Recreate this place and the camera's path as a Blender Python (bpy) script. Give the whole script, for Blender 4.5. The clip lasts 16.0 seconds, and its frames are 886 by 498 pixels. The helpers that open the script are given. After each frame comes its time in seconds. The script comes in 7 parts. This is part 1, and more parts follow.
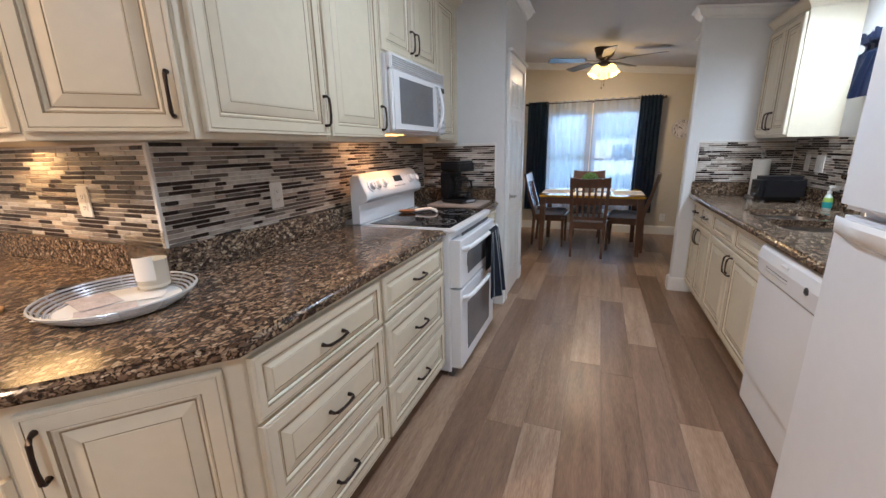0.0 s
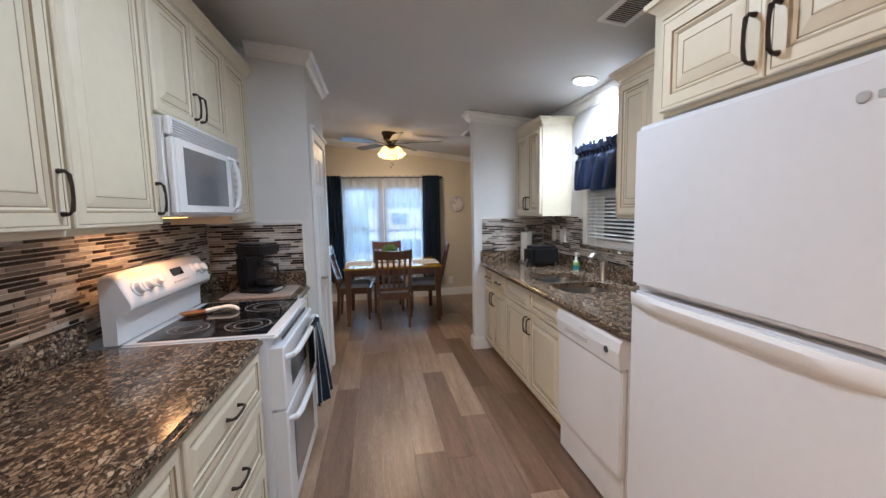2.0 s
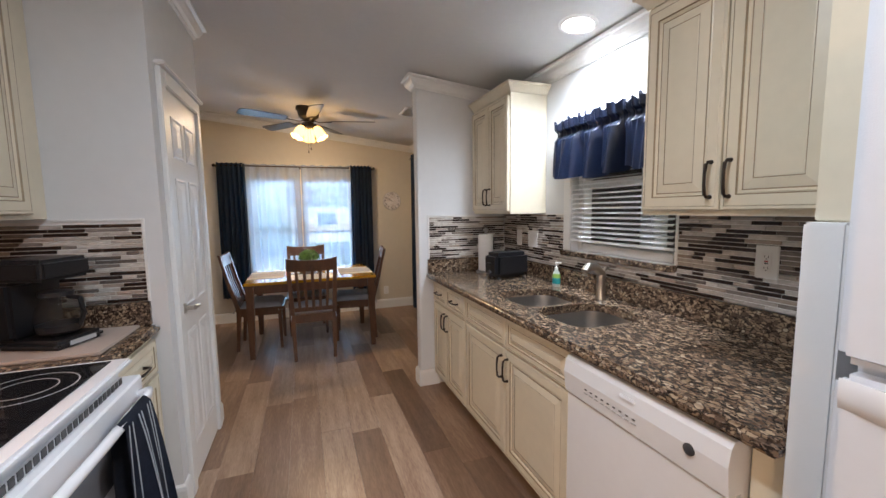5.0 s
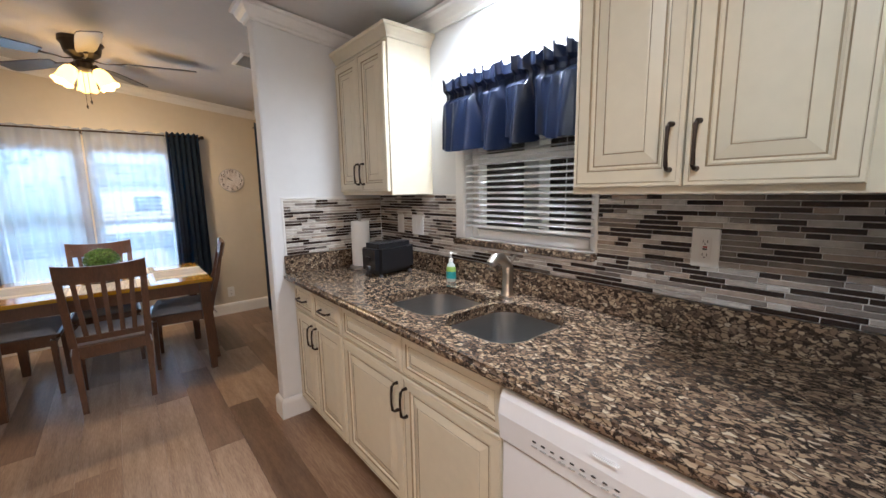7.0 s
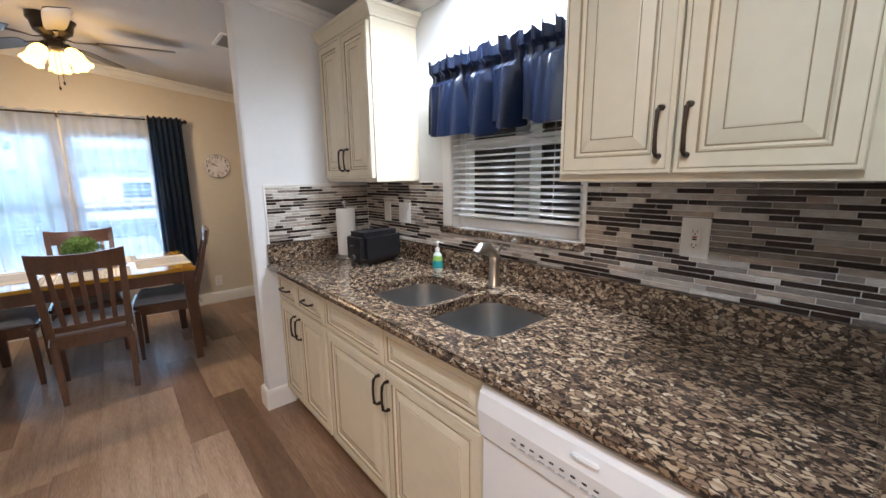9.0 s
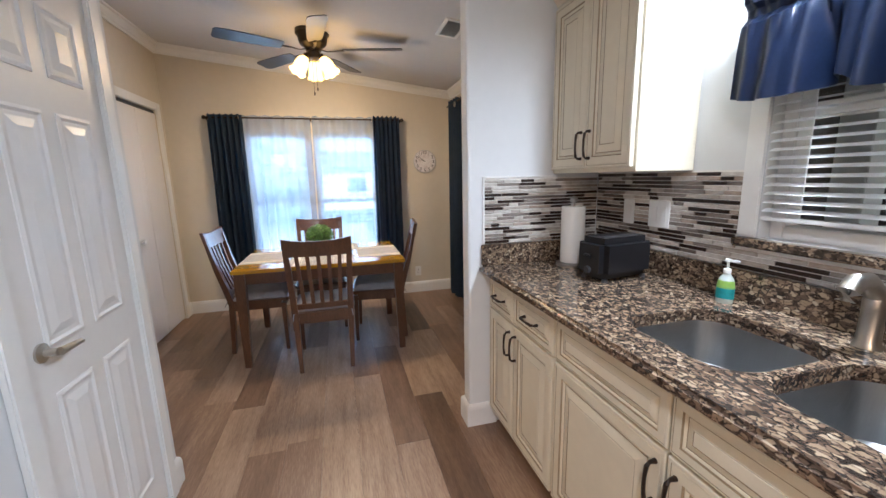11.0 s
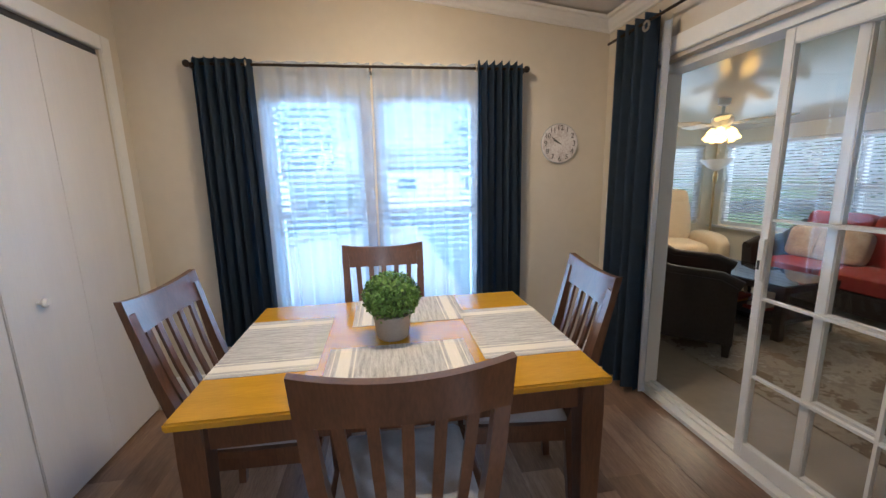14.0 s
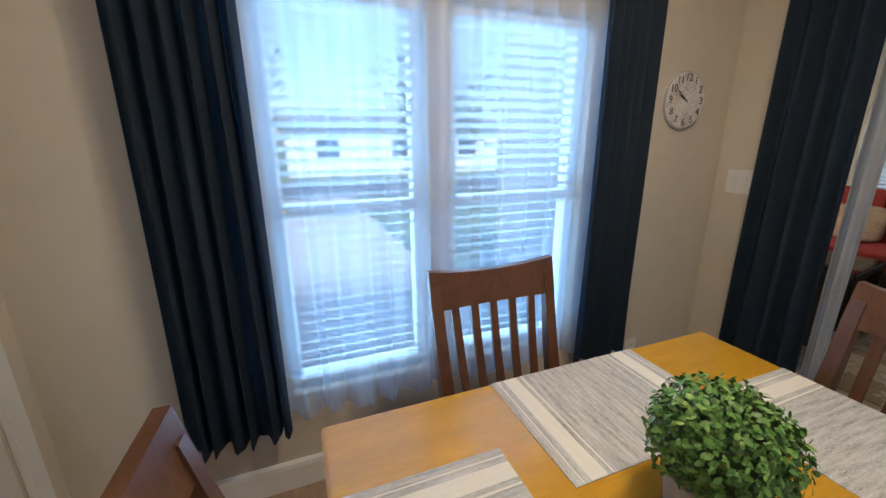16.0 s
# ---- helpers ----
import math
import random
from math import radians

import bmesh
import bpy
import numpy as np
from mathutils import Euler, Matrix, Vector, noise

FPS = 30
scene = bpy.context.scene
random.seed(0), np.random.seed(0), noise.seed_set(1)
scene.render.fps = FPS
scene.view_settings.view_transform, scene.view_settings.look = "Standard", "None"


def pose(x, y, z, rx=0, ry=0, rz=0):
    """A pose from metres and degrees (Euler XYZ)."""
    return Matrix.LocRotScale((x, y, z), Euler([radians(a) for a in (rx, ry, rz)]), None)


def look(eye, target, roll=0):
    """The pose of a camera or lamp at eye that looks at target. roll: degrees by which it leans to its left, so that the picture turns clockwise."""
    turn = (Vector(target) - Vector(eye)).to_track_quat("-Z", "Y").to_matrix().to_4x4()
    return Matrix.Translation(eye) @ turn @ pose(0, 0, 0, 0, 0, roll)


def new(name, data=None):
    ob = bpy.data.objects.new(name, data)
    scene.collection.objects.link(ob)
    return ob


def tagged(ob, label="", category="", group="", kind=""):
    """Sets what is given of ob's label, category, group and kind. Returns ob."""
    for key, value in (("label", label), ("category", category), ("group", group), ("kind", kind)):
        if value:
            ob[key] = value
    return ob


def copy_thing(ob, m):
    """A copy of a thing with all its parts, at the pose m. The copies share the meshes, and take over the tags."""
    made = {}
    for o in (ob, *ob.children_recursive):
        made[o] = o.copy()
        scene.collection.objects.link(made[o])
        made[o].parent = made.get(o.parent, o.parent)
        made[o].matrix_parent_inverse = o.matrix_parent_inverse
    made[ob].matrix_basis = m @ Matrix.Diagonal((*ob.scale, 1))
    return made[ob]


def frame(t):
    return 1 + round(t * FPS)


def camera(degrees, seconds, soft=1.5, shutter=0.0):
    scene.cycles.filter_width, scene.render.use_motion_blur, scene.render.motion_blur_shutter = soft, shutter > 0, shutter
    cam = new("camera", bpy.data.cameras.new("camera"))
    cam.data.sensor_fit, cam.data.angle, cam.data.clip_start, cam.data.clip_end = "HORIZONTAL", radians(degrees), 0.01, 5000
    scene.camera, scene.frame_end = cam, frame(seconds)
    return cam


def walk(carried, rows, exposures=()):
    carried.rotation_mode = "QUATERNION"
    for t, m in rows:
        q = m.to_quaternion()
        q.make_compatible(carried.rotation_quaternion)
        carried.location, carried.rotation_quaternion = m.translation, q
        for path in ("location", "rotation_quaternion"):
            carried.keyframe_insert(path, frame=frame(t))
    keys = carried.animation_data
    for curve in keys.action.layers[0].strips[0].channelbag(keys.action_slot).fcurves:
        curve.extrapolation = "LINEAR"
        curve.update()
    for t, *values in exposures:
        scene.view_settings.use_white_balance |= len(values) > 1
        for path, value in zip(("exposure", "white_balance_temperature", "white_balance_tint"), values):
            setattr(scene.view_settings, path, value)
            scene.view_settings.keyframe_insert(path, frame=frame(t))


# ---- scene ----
cam = camera(97.9, 16.0)
PATH = [
    (0, (0.834, 1.554, 1.349), (0.117, 3.352, 0.846), -1.3),
    (0.5, (0.775, 1.636, 1.353), (0.344, 3.544, 0.936), -1.1),
    (1, (0.702, 1.731, 1.386), (0.56, 3.699, 1.064), -1.0),
    (1.5, (0.648, 1.751, 1.42), (0.75, 3.732, 1.168), -1.2),
    (2, (0.587, 1.764, 1.443), (0.919, 3.727, 1.245), -1.2),
    (2.5, (0.534, 1.789, 1.437), (1.017, 3.72, 1.252), -1.4),
    (3, (0.513, 1.857, 1.422), (1.052, 3.773, 1.22), -1.3),
    (3.2, (0.537, 1.922, 1.415), (1.061, 3.841, 1.206), -1.3),
    (5.3, (0.748, 2.807, 1.405), (1.497, 4.651, 1.209), -0.8),
    (5.5, (0.773, 2.886, 1.414), (1.596, 4.697, 1.212), -1.1),
    (6, (0.8, 3.062, 1.42), (1.814, 4.771, 1.2), -1.0),
    (6.5, (0.844, 3.16, 1.419), (2.007, 4.767, 1.164), -1.1),
    (7, (0.886, 3.201, 1.394), (2.154, 4.718, 1.093), -1.0),
    (7.5, (0.891, 3.188, 1.4), (2.223, 4.644, 1.069), -0.9),
    (8, (0.919, 3.184, 1.403), (2.279, 4.609, 1.054), -0.8),
    (8.5, (0.932, 3.194, 1.4), (2.28, 4.628, 1.044), -0.8),
    (9, (0.953, 3.212, 1.392), (2.234, 4.705, 1.027), -0.8),
    (9.5, (0.938, 3.23, 1.377), (2.037, 4.858, 1.001), -0.6),
    (10, (0.9, 3.287, 1.369), (1.781, 5.04, 0.982), -0.5),
    (10.2, (0.889, 3.35, 1.363), (1.683, 5.144, 0.975), -0.7),
    (12.3, (0.984, 4.549, 1.384), (1.294, 6.499, 1.065), -1.3),
    (12.5, (0.953, 4.69, 1.346), (1.272, 6.641, 1.043), -1.5),
    (13, (0.941, 5.032, 1.355), (1.252, 6.983, 1.044), -1.4),
    (13.5, (0.846, 5.351, 1.35), (1.163, 7.296, 1.009), -1.3),
    (14, (0.74, 5.67, 1.349), (1.031, 7.614, 0.982), -1.4),
    (14.5, (0.583, 5.982, 1.357), (0.849, 7.925, 0.964), -1.5),
    (15, (0.395, 6.248, 1.341), (0.652, 8.187, 0.926), -1.6),
    (15.5, (0.242, 6.524, 1.326), (0.62, 8.436, 0.878), -1.4),
    (16, (0.147, 6.776, 1.377), (0.84, 8.571, 0.833), -0.4),
]
walk(cam, [(t, look(eye, target, roll)) for t, eye, target, roll in PATH], [(0, 0.85, 5700, 8), (3, 0.78, 5850, 10), (5.5, 1.0, 6150, 12), (10, 1.25, 5850, 10), (12.5, 1.35, 5500, 10), (14, 1.15, 5400, 8), (16, 0.85, 5450, 6)])


# ---- light ----
world = bpy.data.worlds.new("sky")
scene.world = world
world.use_nodes = True
wn = world.node_tree.nodes
sky = wn.new("ShaderNodeTexSky")
sky.sky_type = "NISHITA"
sky.sun_disc = False
sky.sun_elevation, sky.sun_rotation = radians(42), radians(163)
sky.air_density, sky.dust_density = 1.0, 2.0
wn["Background"].inputs["Strength"].default_value = 0.15
world.node_tree.links.new(sky.outputs["Color"], wn["Background"].inputs["Color"])
sun_data = bpy.data.lights.new("sun", "SUN")
sun_data.energy, sun_data.angle, sun_data.color = 3.0, radians(12), (1.0, 0.96, 0.9)
sun = new("sun", sun_data)
sun.matrix_world = look((-6, -16, 18), (0, 4, 0))


def lamp(name, kind, place, watts, colour, size=0.05, target=None, cone=140):
    data = bpy.data.lights.new(name, kind)
    data.energy, data.color = watts, colour
    if kind == "AREA":
        data.shape, data.size = "DISK", size
    elif kind == "SPOT":
        data.spot_size, data.spot_blend, data.shadow_soft_size = radians(cone), 1.0, size
    else:
        data.shadow_soft_size = size
    ob = new(name, data)
    ob.matrix_world = look(place, target or (place[0], place[1] + 0.0001, place[2] - 1))
    return ob


def daylight(name, place, target, width, height, watts, colour=(0.72, 0.86, 1.0)):
    data = bpy.data.lights.new(name, "AREA")
    data.shape, data.size, data.size_y, data.energy, data.color = "RECTANGLE", width, height, watts, colour
    ob = new(name, data)
    ob.matrix_world = look(place, target)
    return ob


# Sky light in the openings, the sink downlight, added aisle and entry fill, fan lamps, hood lamp and the lamp under the
# corner cabinet.
daylight("dining_window_daylight", (0.72, 8.42, 1.15), (0.72, 0, 1.0), 1.4, 1.4, 16, (0.50, 0.76, 1.0))
daylight("sunroom_window_daylight", (5.62, 8.3, 1.6), (0, 8.3, 1.2), 4.6, 1.3, 17)
daylight("sunroom_end_daylight", (4.0, 10.72, 1.6), (4.0, 0, 1.2), 2.4, 1.3, 7)
WARM, NEUTRAL = (1.0, 0.76, 0.50), (0.87, 0.94, 1.0)
lamp("sink_downlight_lamp", "SPOT", (2.08, 4.40, 2.315), 64, NEUTRAL, 0.07, None, 165)
# Unseen lamps added overhead to brighten the worktops and cabinets.
lamp("aisle_fill_lamp", "AREA", (0.72, 3.20, 2.485), 10, NEUTRAL, 0.14)
lamp("entry_fill_lamp", "AREA", (0.75, 0.6, 2.48), 11, NEUTRAL, 0.14)
# Added warm fill with no fixture, tints the diagonal corner cabinets.
lamp("living_warm_fill", "AREA", (-1.4, 0.2, 2.7), 60, (1.0, 0.66, 0.40), 0.14)
lamp("hood_lamp", "AREA", (-0.38, 3.715, 1.430), 1.3, (1.0, 0.45, 0.17), 0.12)
lamp("under_cabinet_lamp", "AREA", (-1.25, 2.3, 1.37), 1.2, (1.0, 0.55, 0.2), 0.3)


# ---- materials ----
def mat(name, colour, rough=0.5, metal=0.0, var=0.12, scale=6.0, bump=0.0, bscale=60.0, stretch=(1, 1, 1), coat=0.0, per_object=0.0, fine=0.5, spec=0.5):
    m = bpy.data.materials.new(name)
    m.use_nodes = True
    nt = m.node_tree
    n, l = nt.nodes, nt.links
    b = n["Principled BSDF"]
    b.inputs["Roughness"].default_value, b.inputs["Metallic"].default_value = rough, metal
    b.inputs["Coat Weight"].default_value, b.inputs["Coat Roughness"].default_value = coat, 0.12
    b.inputs["Specular IOR Level"].default_value = spec
    co = n.new("ShaderNodeTexCoord")
    mp = n.new("ShaderNodeMapping")
    mp.inputs["Scale"].default_value = stretch
    l.new(co.outputs["Object"], mp.inputs["Vector"])
    big, small = n.new("ShaderNodeTexNoise"), n.new("ShaderNodeTexNoise")
    big.inputs["Scale"].default_value, small.inputs["Scale"].default_value = scale, scale * 9
    big.inputs["Detail"].default_value, small.inputs["Detail"].default_value = 4, 6
    for t in (big, small):
        l.new(mp.outputs["Vector"], t.inputs["Vector"])
    mix = n.new("ShaderNodeMix")
    mix.inputs[0].default_value = fine
    l.new(big.outputs["Fac"], mix.inputs[2])
    l.new(small.outputs["Fac"], mix.inputs[3])
    value = mix.outputs[0]
    if per_object:
        info, ad = n.new("ShaderNodeObjectInfo"), n.new("ShaderNodeMath")
        ad.operation = "MULTIPLY_ADD"
        ad.inputs[1].default_value, ad.inputs[2].default_value = per_object, -per_object / 2
        l.new(info.outputs["Random"], ad.inputs[0])
        sm = n.new("ShaderNodeMath")
        sm.operation = "ADD"
        l.new(value, sm.inputs[0])
        l.new(ad.outputs[0], sm.inputs[1])
        value = sm.outputs[0]
    ramp = n.new("ShaderNodeValToRGB")
    ramp.color_ramp.elements[0].position, ramp.color_ramp.elements[1].position = 0.28, 0.72
    ramp.color_ramp.elements[0].color = (*[c * (1 - var) for c in colour], 1)
    ramp.color_ramp.elements[1].color = (*[min(1, c * (1 + var)) for c in colour], 1)
    l.new(value, ramp.inputs["Fac"])
    l.new(ramp.outputs["Color"], b.inputs["Base Color"])
    if bump:
        bn, bp = n.new("ShaderNodeTexNoise"), n.new("ShaderNodeBump")
        bn.inputs["Scale"].default_value, bn.inputs["Detail"].default_value = bscale, 4
        bp.inputs["Strength"].default_value, bp.inputs["Distance"].default_value = bump, 0.004
        l.new(mp.outputs["Vector"], bn.inputs["Vector"])
        l.new(bn.outputs["Fac"], bp.inputs["Height"])
        l.new(bp.outputs["Normal"], b.inputs["Normal"])
    return m


def ramp_to(m, stops, interp="LINEAR"):
    """Put other stops into the colour ramp of a material made by mat()."""
    r = next(x for x in m.node_tree.nodes if x.type == "VALTORGB").color_ramp
    r.interpolation = interp
    while len(r.elements) < len(stops):
        r.elements.new(0.5)
    for e, (p, c) in zip(r.elements, stops):
        e.position, e.color = p, (*c, 1)
    return m


def granite():
    m = bpy.data.materials.new("brown_granite")
    m.use_nodes = True
    n, l = m.node_tree.nodes, m.node_tree.links
    b = n["Principled BSDF"]
    b.inputs["Roughness"].default_value = 0.16
    b.inputs["Specular IOR Level"].default_value = 0.55
    co, mp = n.new("ShaderNodeTexCoord"), n.new("ShaderNodeMapping")
    mp.inputs["Scale"].default_value = (1.25, 0.8, 1.25)
    l.new(co.outputs["Object"], mp.inputs["Vector"])
    warp = n.new("ShaderNodeTexNoise")
    warp.inputs["Scale"].default_value, warp.inputs["Detail"].default_value = 42, 3
    l.new(mp.outputs["Vector"], warp.inputs["Vector"])
    add = n.new("ShaderNodeVectorMath")
    add.operation = "MULTIPLY_ADD"
    add.inputs[1].default_value = (0.030, 0.030, 0.030)
    l.new(warp.outputs["Color"], add.inputs[0])
    l.new(mp.outputs["Vector"], add.inputs[2])
    cells, fine = n.new("ShaderNodeTexVoronoi"), n.new("ShaderNodeTexVoronoi")
    cells.inputs["Scale"].default_value, fine.inputs["Scale"].default_value = 68, 170
    edge = n.new("ShaderNodeTexVoronoi")
    edge.feature = "DISTANCE_TO_EDGE"
    edge.inputs["Scale"].default_value = 68
    for t in (cells, edge):
        l.new(add.outputs[0], t.inputs["Vector"])
    l.new(add.outputs[0], fine.inputs["Vector"])

    def tone(src, stops):
        sep, r = n.new("ShaderNodeSeparateColor"), n.new("ShaderNodeValToRGB")
        r.color_ramp.interpolation = "CONSTANT"
        while len(r.color_ramp.elements) < len(stops):
            r.color_ramp.elements.new(0.5)
        for e, (p, c) in zip(r.color_ramp.elements, stops):
            e.position, e.color = p, (*c, 1)
        l.new(src.outputs["Color"], sep.inputs["Color"])
        l.new(sep.outputs[0], r.inputs["Fac"])
        return r.outputs["Color"]
    flecks = tone(cells, [(0, (0.035, 0.024, 0.018)), (0.20, (0.10, 0.066, 0.045)), (0.40, (0.19, 0.13, 0.088)), (0.58, (0.27, 0.19, 0.122)), (0.78, (0.36, 0.27, 0.18)), (0.94, (0.43, 0.345, 0.25))])
    grains = tone(fine, [(0, (0.022, 0.015, 0.012)), (0.42, (0.055, 0.036, 0.027)), (0.70, (0.12, 0.08, 0.055)), (0.90, (0.26, 0.19, 0.135))])
    er = n.new("ShaderNodeValToRGB")
    er.color_ramp.elements[0].position, er.color_ramp.elements[1].position = 0.05, 0.16
    l.new(edge.outputs["Distance"], er.inputs["Fac"])
    mix = n.new("ShaderNodeMix")
    mix.data_type = "RGBA"
    l.new(er.outputs["Color"], mix.inputs[0])
    l.new(grains, mix.inputs[6])
    l.new(flecks, mix.inputs[7])
    l.new(mix.outputs[2], b.inputs["Base Color"])
    return m


def tile_mat(per_island):
    """Strip mosaic: dark brown glass, taupe glass and pale marble, one tone to a tile."""
    m = bpy.data.materials.new("mosaic_tile_joined" if per_island else "mosaic_tile")
    m.use_nodes = True
    n, l = m.node_tree.nodes, m.node_tree.links
    b = n["Principled BSDF"]
    b.inputs["Roughness"].default_value, b.inputs["Specular IOR Level"].default_value = 0.28, 0.3
    if per_island:
        pick = n.new("ShaderNodeNewGeometry").outputs["Random Per Island"]
    else:
        pick = n.new("ShaderNodeObjectInfo").outputs["Random"]
    r = n.new("ShaderNodeValToRGB")
    r.color_ramp.interpolation = "CONSTANT"
    stops = [(0, (0.030, 0.018, 0.014)), (0.33, (0.16, 0.135, 0.12)), (0.47, (0.27, 0.235, 0.21)), (0.60, (0.52, 0.475, 0.43)), (0.76, (0.66, 0.63, 0.59)), (0.92, (0.46, 0.38, 0.32))]
    while len(r.color_ramp.elements) < len(stops):
        r.color_ramp.elements.new(0.5)
    for e, (p, c) in zip(r.color_ramp.elements, stops):
        e.position, e.color = p, (*c, 1)
    l.new(pick, r.inputs["Fac"])
    co, nz = n.new("ShaderNodeTexCoord"), n.new("ShaderNodeTexNoise")
    nz.inputs["Scale"].default_value, nz.inputs["Detail"].default_value = 38, 8
    l.new(co.outputs["Object"], nz.inputs["Vector"])
    r2 = n.new("ShaderNodeValToRGB")
    r2.color_ramp.elements[0].position, r2.color_ramp.elements[1].position = 0.3, 0.75
    r2.color_ramp.elements[0].color, r2.color_ramp.elements[1].color = (0.72, 0.70, 0.68, 1), (1.0, 1.0, 1.0, 1)
    l.new(nz.outputs["Fac"], r2.inputs["Fac"])
    mx = n.new("ShaderNodeMix")
    mx.data_type, mx.blend_type = "RGBA", "MULTIPLY"
    mx.inputs[0].default_value = 1
    l.new(r.outputs["Color"], mx.inputs[6])
    l.new(r2.outputs["Color"], mx.inputs[7])
    l.new(mx.outputs[2], b.inputs["Base Color"])
    return m


def glass_mat(name, rough=0.0, tint=(1, 1, 1)):
    m = bpy.data.materials.new(name)
    m.use_nodes = True
    n, l = m.node_tree.nodes, m.node_tree.links
    n.remove(n["Principled BSDF"])
    tr, gl, mx, fr = n.new("ShaderNodeBsdfTransparent"), n.new("ShaderNodeBsdfGlossy"), n.new("ShaderNodeMixShader"), n.new("ShaderNodeLayerWeight")
    tr.inputs["Color"].default_value = (*tint, 1)
    gl.inputs["Roughness"].default_value = rough
    fr.inputs["Blend"].default_value = 0.5
    pw, sc = n.new("ShaderNodeMath"), n.new("ShaderNodeMath")
    pw.operation, sc.operation = "POWER", "MULTIPLY_ADD"
    pw.inputs[1].default_value, sc.inputs[1].default_value, sc.inputs[2].default_value = 4.5, 0.75, 0.035
    l.new(fr.outputs["Facing"], pw.inputs[0])
    l.new(pw.outputs[0], sc.inputs[0])
    l.new(sc.outputs[0], mx.inputs[0])
    l.new(tr.outputs[0], mx.inputs[1])
    l.new(gl.outputs[0], mx.inputs[2])
    l.new(mx.outputs[0], n["Material Output"].inputs["Surface"])
    return m


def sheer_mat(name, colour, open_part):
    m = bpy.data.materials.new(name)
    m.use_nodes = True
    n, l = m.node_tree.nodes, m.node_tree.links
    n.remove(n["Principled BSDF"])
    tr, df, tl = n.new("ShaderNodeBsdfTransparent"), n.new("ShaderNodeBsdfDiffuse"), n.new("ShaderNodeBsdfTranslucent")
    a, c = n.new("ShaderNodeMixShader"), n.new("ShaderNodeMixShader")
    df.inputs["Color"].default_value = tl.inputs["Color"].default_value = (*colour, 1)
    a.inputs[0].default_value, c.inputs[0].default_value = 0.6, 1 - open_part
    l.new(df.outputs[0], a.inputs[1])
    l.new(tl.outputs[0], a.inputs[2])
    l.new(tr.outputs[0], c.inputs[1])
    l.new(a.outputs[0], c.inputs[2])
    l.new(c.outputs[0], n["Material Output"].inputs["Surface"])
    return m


def glow_mat(name, colour, strength):
    m = bpy.data.materials.new(name)
    m.use_nodes = True
    b = m.node_tree.nodes["Principled BSDF"]
    b.inputs["Base Color"].default_value = (0.8, 0.75, 0.65, 1)
    b.inputs["Emission Color"].default_value, b.inputs["Emission Strength"].default_value = (*colour, 1), strength
    return m


CREAM = mat("cream_cabinet_paint", (0.70, 0.635, 0.495), 0.38, var=0.05, scale=3, bump=0.03, bscale=90)
GLAZE = mat("brown_cabinet_glaze", (0.30, 0.23, 0.14), 0.5, var=0.3, scale=14)
BRONZE = mat("oil_rubbed_bronze", (0.045, 0.032, 0.026), 0.38, 0.7, var=0.3, scale=30)
GRANITE = granite()
WHITE = mat("white_appliance_enamel", (0.80, 0.81, 0.84), 0.22, var=0.02, scale=3, bump=0.02, bscale=160)
FRIDGE = mat("textured_white_fridge_enamel", (0.72, 0.74, 0.79), 0.3, var=0.03, scale=3, bump=0.12, bscale=420)
GREYPLASTIC = mat("grey_plastic", (0.42, 0.43, 0.44), 0.4, var=0.05)
DARK = mat("dark_grey_plastic", (0.05, 0.05, 0.055), 0.45, var=0.15)
BLACK = mat("black_plastic", (0.012, 0.012, 0.014), 0.28, var=0.2)
BLACKGLASS = mat("black_ceramic_glass", (0.012, 0.012, 0.014), 0.05, var=0.2)
OVENGLASS = mat("tinted_oven_glass", (0.17, 0.18, 0.20), 0.07, var=0.1)
STEEL = mat("brushed_steel", (0.45, 0.45, 0.45), 0.30, 1.0, var=0.08, scale=20, stretch=(1, 30, 1))
NICKEL = mat("brushed_nickel", (0.52, 0.49, 0.45), 0.3, 1.0, var=0.08, scale=20)
WALLPAINT = mat("pale_grey_wall_paint", (0.70, 0.71, 0.72), 0.75, var=0.03, scale=2, bump=0.08, bscale=130)
BEIGE = mat("beige_wall_paint", (0.64, 0.585, 0.495), 0.75, var=0.04, scale=2, bump=0.08, bscale=130)
TRIM = mat("white_trim_paint", (0.80, 0.80, 0.79), 0.4, var=0.03, scale=4)
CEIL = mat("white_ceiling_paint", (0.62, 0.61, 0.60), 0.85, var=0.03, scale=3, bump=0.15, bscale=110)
DOORWHITE = mat("white_door_paint", (0.78, 0.77, 0.76), 0.35, var=0.03, scale=4)
CLOSETWHITE = mat("closet_door_white", (0.76, 0.735, 0.72), 0.45, var=0.03, scale=5, bump=0.12, bscale=25, stretch=(4, 4, 0.3))
PLANK = mat("vinyl_oak_plank", (0.20, 0.13, 0.09), 0.30, var=0.5, scale=5, bump=0.10, bscale=26, stretch=(5, 0.45, 5), per_object=0.42, fine=0.5)
ramp_to(PLANK, [(0.15, (0.105, 0.060, 0.038)), (0.5, (0.235, 0.145, 0.096)), (0.85, (0.45, 0.32, 0.225))])
pn, pl = PLANK.node_tree.nodes, PLANK.node_tree.links
pmap = next(x for x in pn if x.type == "MAPPING")
pinfo, pmul = pn.new("ShaderNodeObjectInfo"), pn.new("ShaderNodeVectorMath")
pmul.operation = "MULTIPLY"
pmul.inputs[1].default_value = (37.0, 53.0, 71.0)
pl.new(pinfo.outputs["Random"], pmul.inputs[0])
pl.new(pmul.outputs[0], pmap.inputs["Location"])
SEAM = mat("plank_seam", (0.045, 0.03, 0.022), 0.7)
GROUT = mat("pale_grout", (0.80, 0.78, 0.75), 0.8, var=0.08, scale=30)
TILE, TILES = tile_mat(False), tile_mat(True)
